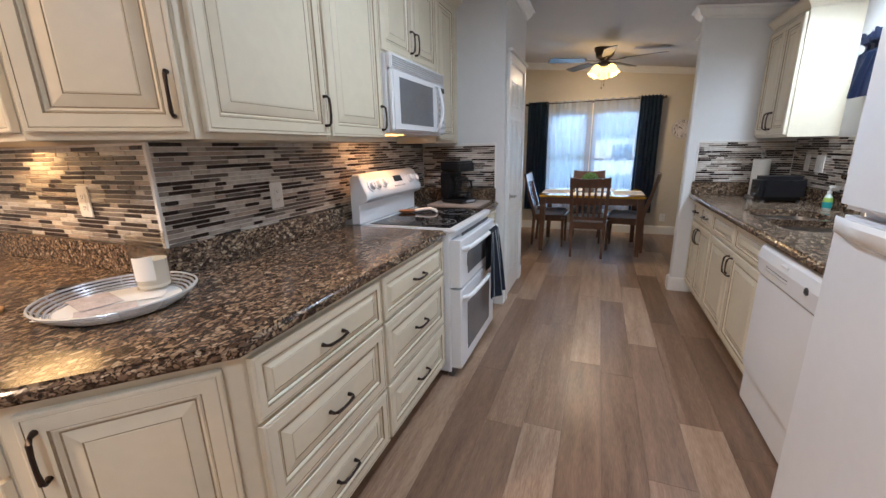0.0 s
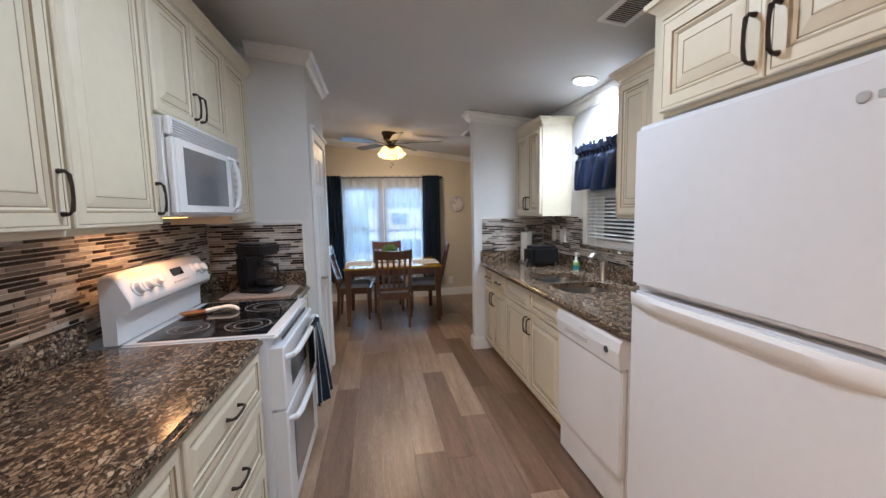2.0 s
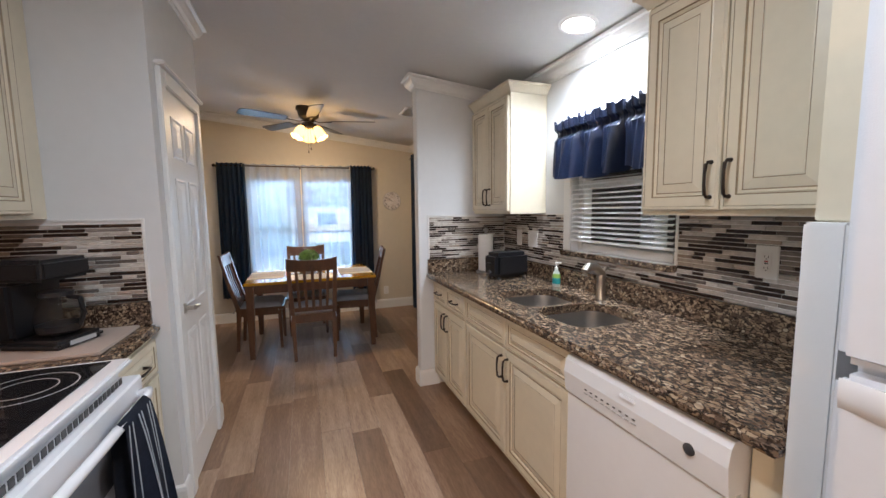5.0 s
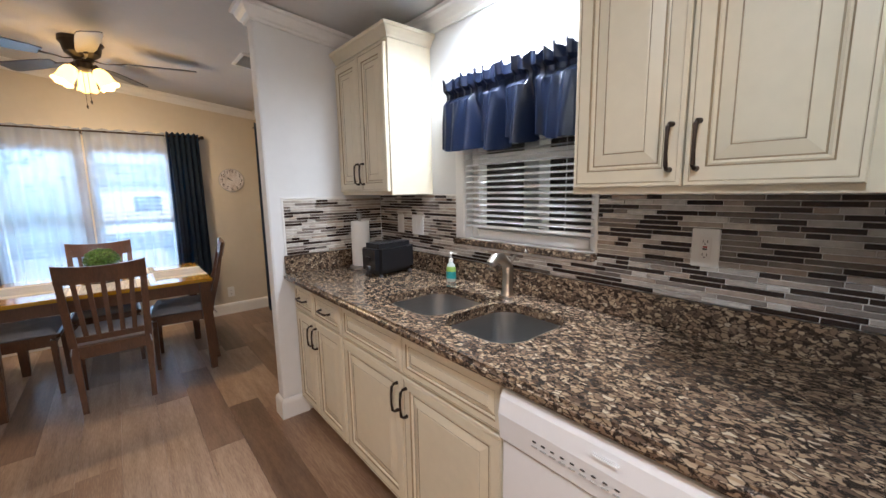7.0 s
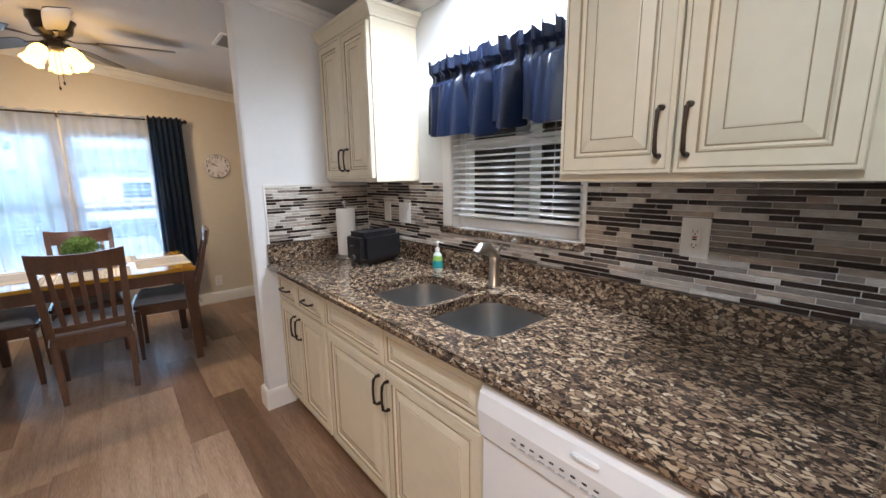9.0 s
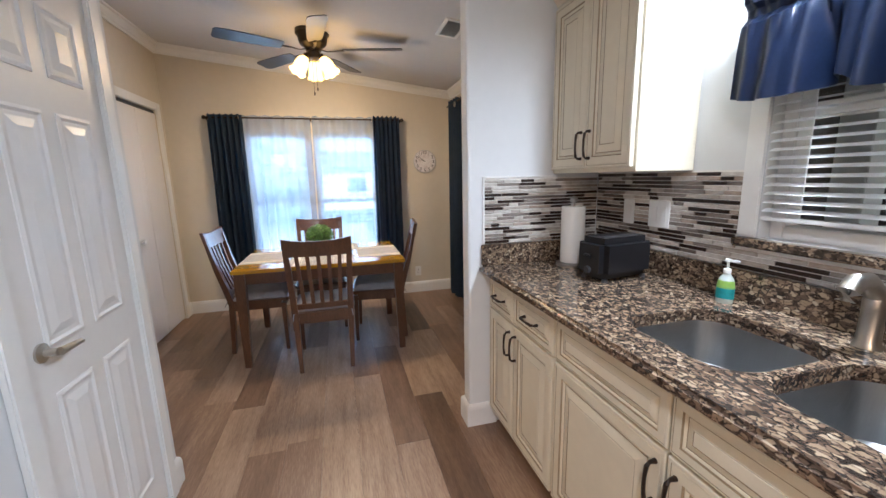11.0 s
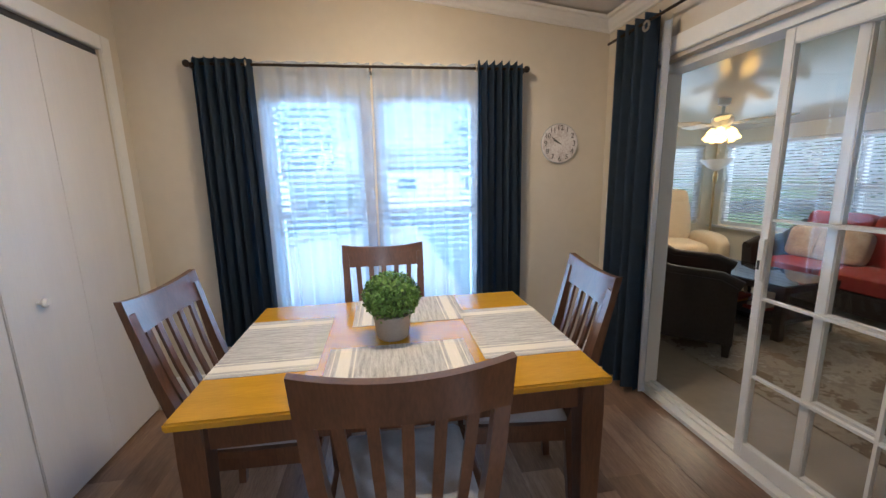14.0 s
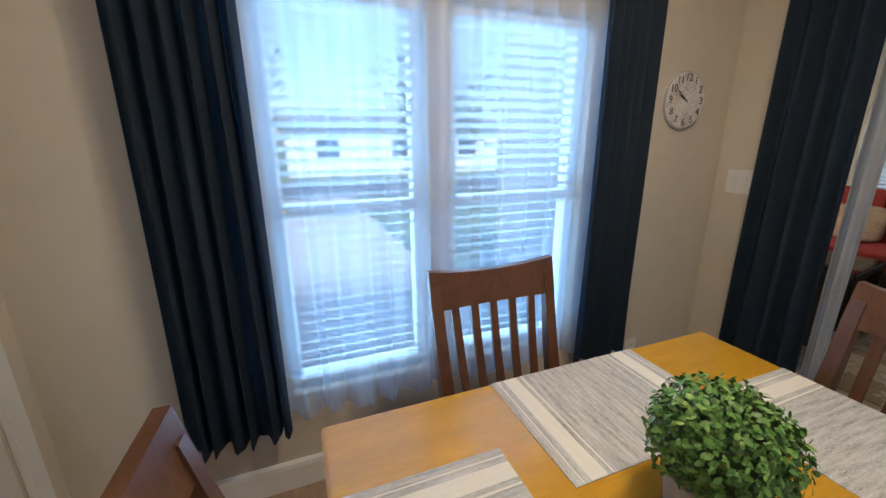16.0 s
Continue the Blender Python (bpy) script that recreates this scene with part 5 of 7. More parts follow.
def downlight(x, y):
    ob = thing("recessed_downlight", on_ceiling(x, y), "round white recessed ceiling light, lit", "downlight", "recessed lights")
    part("trim_ring", lathe(bmesh.new(), [(0.098, -0.0005), (0.096, -0.006), (0.078, -0.009), (0.076, -0.004)], 32, close=False), TRIM, ob, "", True)
    part("lens", lathe(bmesh.new(), [(0.077, -0.0045), (0.04, -0.007), (0.001, -0.0075)], 32, close=False), DOWNGLOW, ob, "glowing lens", True)


downlight(2.083, 4.40)
# Two unseen fixtures, added to go with the aisle and entry fill.
downlight(0.72, 3.20)
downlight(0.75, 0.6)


def ceiling_vent(x, y, w, l):
    ob = thing("ceiling_vent", on_ceiling(x, y), "white slatted ceiling air vent", "vent", "air vents")
    bm = bmesh.new()
    for a, b, c, d_ in ((-w / 2, w / 2, -l / 2, -l / 2 + 0.022), (-w / 2, w / 2, l / 2 - 0.022, l / 2), (-w / 2, -w / 2 + 0.022, -l / 2 + 0.022, l / 2 - 0.022), (w / 2 - 0.022, w / 2, -l / 2 + 0.022, l / 2 - 0.022)):
        box(bm, a, b, c, d_, -0.010, -0.0005)
    part("frame", bm, TRIM, ob)
    part("backing", B(-w / 2 + 0.02, w / 2 - 0.02, -l / 2 + 0.02, l / 2 - 0.02, -0.002, -0.0008), DARK, ob)
    n = int((l - 0.05) / 0.016)
    for i in range(n):
        yy = -l / 2 + 0.03 + i * 0.016
        bm = B(-w / 2 + 0.02, w / 2 - 0.02, -0.006, 0.006, -0.001, 0.001)
        bm.transform(pose(0, yy, -0.006, 35, 0, 0))
        part("slat", bm, TRIM, ob)


ceiling_vent(1.80, 3.50, 0.16, 0.30)
ceiling_vent(1.76, 6.50, 0.16, 0.30)

# ---- dining end ----
T0, T1, TY0, TY1, TZ = 0.148, 1.397, 6.652, 7.571, 0.745
table = thing("dining_table", pose((T0 + T1) / 2, (TY0 + TY1) / 2, 0), "dining table with honey wooden top and dark legs", "table")
hw, hd = (T1 - T0) / 2, (TY1 - TY0) / 2
part("tabletop", B(-hw, hw, -hd, hd, TZ - 0.026, TZ, 0.006), TABLETOP, table, "polished honey wooden top", True)
for sx in (-1, 1):
    part("apron", B(sx * (hw - 0.055) - 0.011, sx * (hw - 0.055) + 0.011, -hd + 0.085, hd - 0.085, TZ - 0.115, TZ - 0.0265), WOOD, table)
    part("apron", B(-hw + 0.085, hw - 0.085, sx * (hd - 0.055) - 0.011, sx * (hd - 0.055) + 0.011, TZ - 0.115, TZ - 0.0265), WOOD, table)
    for sy in (-1, 1):
        bm = bmesh.new()
        c = (sx * (hw - 0.052), sy * (hd - 0.052))
        rows = [[bm.verts.new((c[0] + a * r + sx * o, c[1] + b * r + sy * o, z)) for a, b in ((-1, -1), (1, -1), (1, 1), (-1, 1))] for z, r, o in ((TZ - 0.0265, 0.036, 0), (TZ - 0.13, 0.036, 0), (0.0, 0.024, 0.006))]
        for p, q in zip(rows, rows[1:]):
            for i in range(4):
                bm.faces.new((p[i], p[(i + 1) % 4], q[(i + 1) % 4], q[i]))
        bm.faces.new(rows[0]), bm.faces.new(rows[-1])
        bmesh.ops.bevel(bm, geom=[e for e in bm.edges if abs(e.verts[0].co.z - e.verts[1].co.z) > 0.05], offset=0.005, segments=2, affect="EDGES")
        part("leg", bm, WOOD, table)


def loft(bm, rows_, cap=True):
    for p, q in zip(rows_, rows_[1:]):
        for i in range(len(p)):
            bm.faces.new((p[i], p[(i + 1) % len(p)], q[(i + 1) % len(p)], q[i]))
    if cap:
        bm.faces.new(rows_[0]), bm.faces.new(rows_[-1])
    return bm


def bar(line, w, d, bm=None):
    """A rectangular bar along (x, y, z) points; w across x, d across y, each one value or one for each point."""
    bm = bm or bmesh.new()
    ws = w if isinstance(w, (list, tuple)) else [w] * len(line)
    ds = d if isinstance(d, (list, tuple)) else [d] * len(line)
    rows_ = [[bm.verts.new((x + a * ww / 2, y + b * dd / 2, z)) for a, b in ((-1, -1), (1, -1), (1, 1), (-1, 1))] for (x, y, z), ww, dd in zip(line, ws, ds)]
    return loft(bm, rows_)


def dining_chair():
    """Slat-back chair that faces +y; the origin lies between the rear feet."""
    ob = thing("dining_chair", pose(0, 0, 0), "dark cherry slat-back dining chair with a tufted grey cushion", "chair", "chairs round the table")
    def back_y(z):
        return -0.115 * max(0.0, (z - 0.42) / 0.58) ** 1.15 + (0.03 * z / 0.42 if z < 0.42 else 0.03 * max(0, 1 - (z - 0.42) / 0.3))
    for s in (-1, 1):
        line = [(s * (0.178 + 0.028 * z), back_y(z), z) for z in (0.0, 0.2, 0.42, 0.55, 0.7, 0.85, 0.945)]
        part("rear_leg", bar(line, [0.030, 0.034, 0.040, 0.040, 0.038, 0.036, 0.034], [0.030, 0.036, 0.044, 0.042, 0.034, 0.026, 0.022]), WOOD, ob)
        part("front_leg", bar([(s * 0.195, 0.415, 0.0), (s * 0.195, 0.41, 0.40)], [0.026, 0.036], [0.026, 0.036]), WOOD, ob)
        part("side_rail", B(s * 0.195 - 0.010, s * 0.195 + 0.010, 0.045, 0.395, 0.36, 0.415), WOOD, ob)
    part("front_rail", B(-0.178, 0.178, 0.40, 0.42, 0.36, 0.415), WOOD, ob)
    part("back_rail", B(-0.17, 0.17, 0.015, 0.035, 0.36, 0.415), WOOD, ob)
    bm = bmesh.new()
    prism(bm, [(-0.205, 0.0), (0.205, 0.0), (0.225, 0.20), (0.222, 0.43), (0.20, 0.45), (-0.20, 0.45), (-0.222, 0.43), (-0.225, 0.20)], 0.416, 0.442)
    part("seat", bm, WOOD, ob)
    # Curved top rail, lower rail and five slats.
    def rail(z0, z1, n, curve, rise, half, thick):
        bm = bmesh.new()
        rows_ = []
        for i in range(n + 1):
            u = -1 + 2 * i / n
            x = u * half
            bow = -curve * (1 - u * u)
            zt = z1 + rise * u * u
            zb = z0 + 0.2 * rise * u * u
            rows_.append([bm.verts.new((x, back_y(zb) + bow - thick / 2, zb)), bm.verts.new((x, back_y(zb) + bow + thick / 2, zb)), bm.verts.new((x, back_y(zt) + bow + thick / 2, zt)), bm.verts.new((x, back_y(zt) + bow - thick / 2, zt))])
        return loft(bm, rows_)
    bm = rail(0.868, 0.972, 12, 0.022, 0.022, 0.222, 0.024)
    part("top_rail", bm, WOOD, ob, "", True)
    part("lower_rail", rail(0.47, 0.51, 8, 0.006, 0.0, 0.175, 0.02), WOOD, ob, "", True)
    for k in range(5):
        u = (k - 2) / 2
        def slat_y(z, u=u):
            f = (z - 0.5) / 0.38
            return back_y(z) - (0.006 + 0.014 * f) * (1 - (u * 0.7) ** 2)
        line = [(u * (0.122 + 0.018 * (z - 0.5) / 0.38), slat_y(z), z) for z in (0.505, 0.60, 0.70, 0.80, 0.875)]
        part("slat", bar(line, 0.026, 0.011), WOOD, ob)
    bm = bmesh.new()
    n = 16
    tops, lows = [], []
    for i in range(n + 1):
        tr, lr = [], []
        for j in range(n + 1):
            u, v = -1 + 2 * i / n, -1 + 2 * j / n
            edge = max(0.0, 1 - max(abs(u), abs(v)) ** 6)
            tuft = 0.0
            for a in (-0.5, 0.5):
                for b_ in (-0.5, 0.5):
                    tuft += math.exp(-((u - a) ** 2 + (v - b_) ** 2) / 0.02)
            z = 0.443 + 0.012 + 0.042 * edge ** 0.5 - 0.022 * tuft + 0.004 * math.sin(7 * u) * math.sin(6 * v)
            tr.append(bm.verts.new((u * 0.205, 0.235 + v * 0.195, z)))
            lr.append(bm.verts.new((u * 0.205, 0.235 + v * 0.195, 0.4435)))
        tops.append(tr), lows.append(lr)
    for g in (tops, lows):
        for i in range(n):
            for j in range(n):
                bm.faces.new((g[i][j], g[i + 1][j], g[i + 1][j + 1], g[i][j + 1]))
    for i in range(n):
        for a, b_ in (((i, 0), (i + 1, 0)), ((i, n), (i + 1, n)), ((0, i), (0, i + 1)), ((n, i), (n, i + 1))):
            bm.faces.new((tops[a[0]][a[1]], tops[b_[0]][b_[1]], lows[b_[0]][b_[1]], lows[a[0]][a[1]]))
    part("cushion", bm, CUSHION, ob, "tufted grey seat cushion", True)
    for s in (-1, 1):
        part("tie", tube(bmesh.new(), [(s * 0.17, 0.045, 0.45), (s * 0.20, 0.0, 0.44), (s * 0.205, -0.02, 0.40)], 0.004, 5), CUSHION, ob)
    return ob


chair = dining_chair()
chair.matrix_world = pose(0.765, 6.482, 0, 0, 0, 0)
copy_thing(chair, pose(0.722, 7.71, 0, 0, 0, 180))
copy_thing(chair, pose(0.035, 7.165, 0, 0, 0, -92))
copy_thing(chair, pose(1.442, 7.085, 0, 0, 0, 83))

# Placemats: woven grey with pale bands near both ends.
MATCLOTH = mat("woven_grey_placemat", (0.4, 0.38, 0.36), 0.85, scale=14, stretch=(7, 0.6, 1), bump=0.25, bscale=240)
ramp_to(MATCLOTH, [(0.32, (0.17, 0.168, 0.172)), (0.46, (0.40, 0.395, 0.39)), (0.64, (0.62, 0.61, 0.595))])
PALE = mat("cream_placemat_band", (0.72, 0.69, 0.62), 0.85, var=0.1, scale=20, stretch=(7, 0.6, 1), bump=0.2, bscale=240)


def placemat(x, y, turn):
    ob = thing("placemat", pose(x, y, TZ + 0.0002, 0, 0, turn), "woven grey placemat with cream bands", "placemat", "placemats on the table")
    L_, D_ = 0.243, 0.172
    part("weave", B(-L_, L_, -D_, D_, 0, 0.0018), MATCLOTH, ob)
    for a, b in ((-0.205, -0.165), (-0.153, -0.148), (0.148, 0.153), (0.165, 0.205), (-0.224, -0.220), (0.220, 0.224)):
        part("band", B(a, b, -D_ + 0.001, D_ - 0.001, 0.0019, 0.0024), PALE, ob, "cream woven band")


placemat(0.767, 6.846, 0)
placemat(0.828, 7.395, 0)
placemat(0.326, 7.120, 90)
placemat(1.222, 7.083, 90)

# Round artificial boxwood in a grey pot.
plant = thing("potted_plant", pose(0.750, 7.098, TZ + 0.0002) @ Matrix.Diagonal((1.06, 1.06, 1.05, 1)), "round green boxwood plant in a ribbed grey pot", "plant")
prof = [(0.050, 0.0), (0.056, 0.004)] + [(0.057 + 0.010 * k / 9 + (0.0012 if k % 2 else 0), 0.008 + 0.078 * k / 9) for k in range(10)] + [(0.066, 0.090), (0.060, 0.090), (0.058, 0.075)]
part("pot", lathe(bmesh.new(), prof, 32), POT, plant, "ribbed grey ceramic pot", True)
rl = random.Random(3)
bm = bmesh.new()
for i in range(2600):
    z = 1 - 1.62 * (i + 0.5) / 2600
    a = i * 2.399963
    r = math.sqrt(max(0, 1 - z * z))
    d = Vector((r * math.cos(a), r * math.sin(a), z))
    d = (d + 0.22 * Vector((rl.uniform(-1, 1), rl.uniform(-1, 1), rl.uniform(-1, 1)))).normalized()
    R = 0.104 * (0.80 + 0.20 * rl.random()) * (1 + 0.06 * math.sin(5 * a) * r)
    c = Vector((0, 0, 0.152)) + Vector((d.x * R, d.y * R, d.z * R * 0.90))
    side = d.cross(Vector((rl.uniform(-1, 1), rl.uniform(-1, 1), rl.uniform(-1, 1)))).normalized()
    up = (d.cross(side) + d * rl.uniform(0.2, 1.1)).normalized()
    s = rl.uniform(0.004, 0.0072)
    vs = [bm.verts.new(c + s * (side * u + up * v) + d * w * s) for u, v, w in ((0, -1.2, 0), (0.65, -0.2, 0.15), (0.45, 0.8, 0.1), (0, 1.3, -0.1), (-0.45, 0.8, 0.1), (-0.65, -0.2, 0.15))]
    bm.faces.new(vs)
ri = next(x for x in LEAF.node_tree.nodes if x.type == "OBJECT_INFO")
gi = LEAF.node_tree.nodes.new("ShaderNodeNewGeometry")
LEAF.node_tree.links.new(gi.outputs["Random Per Island"], next(l for l in LEAF.node_tree.links if l.from_node == ri).to_socket)
me = bpy.data.meshes.new("foliage")
bm.to_mesh(me), bm.free()
me.materials.append(LEAF)
fo = new("foliage", me)
fo.parent = plant
tagged(fo, "dense small green leaves")
part("moss_core", smooth_blob(bmesh.new(), (0, 0, 0.148), (0.080, 0.080, 0.070), 2.0), FOLIAGE, plant)


# Curtains.
def drape(x0, x1, zt, zb, folds, amp, seed, flare=0.0, n=90, rows_n=9):
    """A hanging cloth in the xz plane with waves in y, gathered at the top."""
    r = random.Random(seed)
    ph = [r.uniform(0, 6.28) for _ in range(4)]
    bm = bmesh.new()
    g = []
    for i in range(n + 1):
        u = i / n
        col_ = []
        for k in range(rows_n + 1):
            v = k / rows_n
            spread = 1 + flare * v
            x = (x0 + x1) / 2 + (u - 0.5) * (x1 - x0) * spread + 0.012 * v * math.sin(6.28 * folds * u * 0.5 + ph[1])
            w = math.sin(6.28 * folds * u + ph[0] + 0.5 * v * math.sin(6.28 * u + ph[2]))
            y = amp * (0.8 + 0.35 * v) * w + 0.3 * amp * math.sin(6.28 * folds * 2.3 * u + ph[3]) * v
            col_.append(bm.verts.new((x, y, zt - (zt - zb) * v + (0.008 * math.sin(6.28 * folds * u) if k == 0 else 0.006 * math.sin(9 * u) if k == rows_n else 0))))
        g.append(col_)
    for p, q in zip(g, g[1:]):
        for k in range(rows_n):
            bm.faces.new((p[k], q[k], q[k + 1], p[k + 1]))
    return bm


def grommets(parent, xs, z, y0):
    for x in xs:
        bm = bmesh.new()
        tube(bm, [(x, y0 + 0.020 * math.cos(a), z + 0.020 * math.sin(a)) for a in [2 * math.pi * k / 16 for k in range(17)]], 0.0045, 6)
        part("grommet", bm, NICKEL, parent, "nickel ring", True)


def curtain(name, m, w, zt, zb, folds, seed, label, group, amp=0.032, flare=0.06):
    ob = thing(name, m, label, "curtain", group)
    bm = drape(0, w, zt, zb, folds, amp, seed, flare)
    bmesh.ops.solidify(bm, geom=bm.faces, thickness=0.002)
    part("cloth", bm, NAVY, ob, "", True)
    return ob


CG = "navy curtains"
c = curtain("window_curtain", pose(-0.262, 8.095, 0), 0.315, 2.022, 0.33, 6, 1, "long navy curtain drawn to the side of the window", CG)
grommets(c, (0.29,), 1.99, -0.005)
c = curtain("window_curtain", pose(1.338, 8.095, 0), 0.282, 2.022, 0.33, 6, 5, "long navy curtain drawn to the side of the window", CG)
grommets(c, (-0.008,), 1.99, -0.005)
c = curtain("door_curtain", pose(2.175, 7.965, 0, 0, 0, -90), 0.33, 2.165, 0.04, 4, 9, "navy grommet curtain beside the sliding door", CG, 0.038, 0.03)
bm = tube(bmesh.new(), [(0.315 + 0.022 * math.cos(2 * math.pi * k / 20), -0.050, 2.09 + 0.022 * math.sin(2 * math.pi * k / 20)) for k in range(21)], 0.006, 8)
part("grommet", bm, NICKEL, c, "nickel ring", True)
curtain("door_curtain", pose(2.165, 6.240, 0, 0, 0, -90), 0.30, 2.165, 0.04, 5, 12, "navy grommet curtain drawn to the wing wall", CG, 0.036, 0.03)
LINING = mat("white_curtain_lining", (0.62, 0.64, 0.68), 0.9, var=0.05)
bm = drape(0, 0.10, 2.10, 0.07, 1.3, 0.012, 4)
bmesh.ops.solidify(bm, geom=bm.faces, thickness=0.002)
single("curtain_lining", bm, LINING, "pale lining behind the door curtain", "curtain", m=pose(2.205, 7.635, 0, 0, 0, -100), smooth=True)
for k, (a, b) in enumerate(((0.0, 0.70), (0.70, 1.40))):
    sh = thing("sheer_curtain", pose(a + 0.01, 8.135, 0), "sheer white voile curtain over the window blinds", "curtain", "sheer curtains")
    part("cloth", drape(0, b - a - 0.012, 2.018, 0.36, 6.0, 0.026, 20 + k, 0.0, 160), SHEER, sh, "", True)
rod = thing("curtain_rod", pose(0, 0, 0), "dark bronze curtain rod over the dining window", "curtain rod")
part("pole", tube(bmesh.new(), [(-0.275, 8.105, 1.99), (1.645, 8.105, 1.99)], 0.008, 10), BRONZE, rod)
for x in (-0.285, 1.655):
    part("finial", smooth_blob(bmesh.new(), (x, 8.105, 1.99), (0.020, 0.020, 0.020), 2, 14, 8), BRONZE, rod, "round finial", True)
for x in (-0.26, 0.70, 1.63):
    part("bracket", B(x - 0.007, x + 0.007, 8.097, 8.188, 1.965, 1.982), BRONZE, rod)
rod = thing("curtain_rod", pose(0, 0, 0), "dark curtain rod over the sliding door", "curtain rod")
part("pole", tube(bmesh.new(), [(2.165, 8.06, 2.13), (2.165, 5.80, 2.13)], 0.008, 10), BRONZE, rod)
for y in (7.85, 5.86):
    part("bracket", B(2.158, 2.249, y - 0.007, y + 0.007, 2.11, 2.124), BRONZE, rod)

# Wall clock at ten to eleven.
clock = thing("wall_clock", pose(1.917, NORTH - 0.0005, 1.548) @ Matrix.Diagonal((1.16, 1, 1.16, 1)), "round white wall clock with dark numerals", "clock")
bm = lathe(bmesh.new(), [(0.108, 0.0), (0.108, 0.016), (0.104, 0.020), (0.02, 0.020)], 40)
bm.transform(pose(0, 0, 0, 90, 0, 0))
FACE = ramp_to(mat("printed_clock_face", (0.6, 0.57, 0.55), 0.5, scale=14), [(0.35, (0.50, 0.42, 0.41)), (0.55, (0.80, 0.77, 0.77))])
part("face", bm, FACE, clock, "", True)
bm = tube(bmesh.new(), [(0.108 * math.cos(2 * math.pi * k / 48), -0.012, 0.108 * math.sin(2 * math.pi * k / 48)) for k in range(49)], 0.0045, 8)
part("rim", bm, GREYPLASTIC, clock, "grey rim", True)
INK = mat("dark_ink", (0.03, 0.028, 0.028), 0.6)
for h in range(1, 13):
    a = radians(90 - 30 * h)
    cu = bpy.data.curves.new("numeral", "FONT")
    cu.body, cu.size, cu.align_x, cu.align_y, cu.extrude = str(h), 0.040, "CENTER", "CENTER", 0.0006
    tmp = bpy.data.objects.new("numeral", cu)
    scene.collection.objects.link(tmp)
    bpy.context.view_layer.update()
    me = bpy.data.meshes.new_from_object(tmp.evaluated_get(bpy.context.evaluated_depsgraph_get()))
    bpy.data.objects.remove(tmp)
    me.transform(pose(0.086 * math.cos(a), -0.0212, 0.086 * math.sin(a), 90, 0, 0))
    me.materials.clear()
    me.materials.append(INK)
    o = new("numeral", me)
    o.parent = clock
for ang, l_ in ((90 - 30 * 9.85, 0.045), (90 - 6 * 51, 0.062)):
    bm = B(-0.008, l_, -0.0235, -0.0225, -0.0022, 0.0022)
    bm.transform(Matrix.Rotation(-radians(ang), 4, "Y"))
    part("clock_hand", bm, INK, clock)


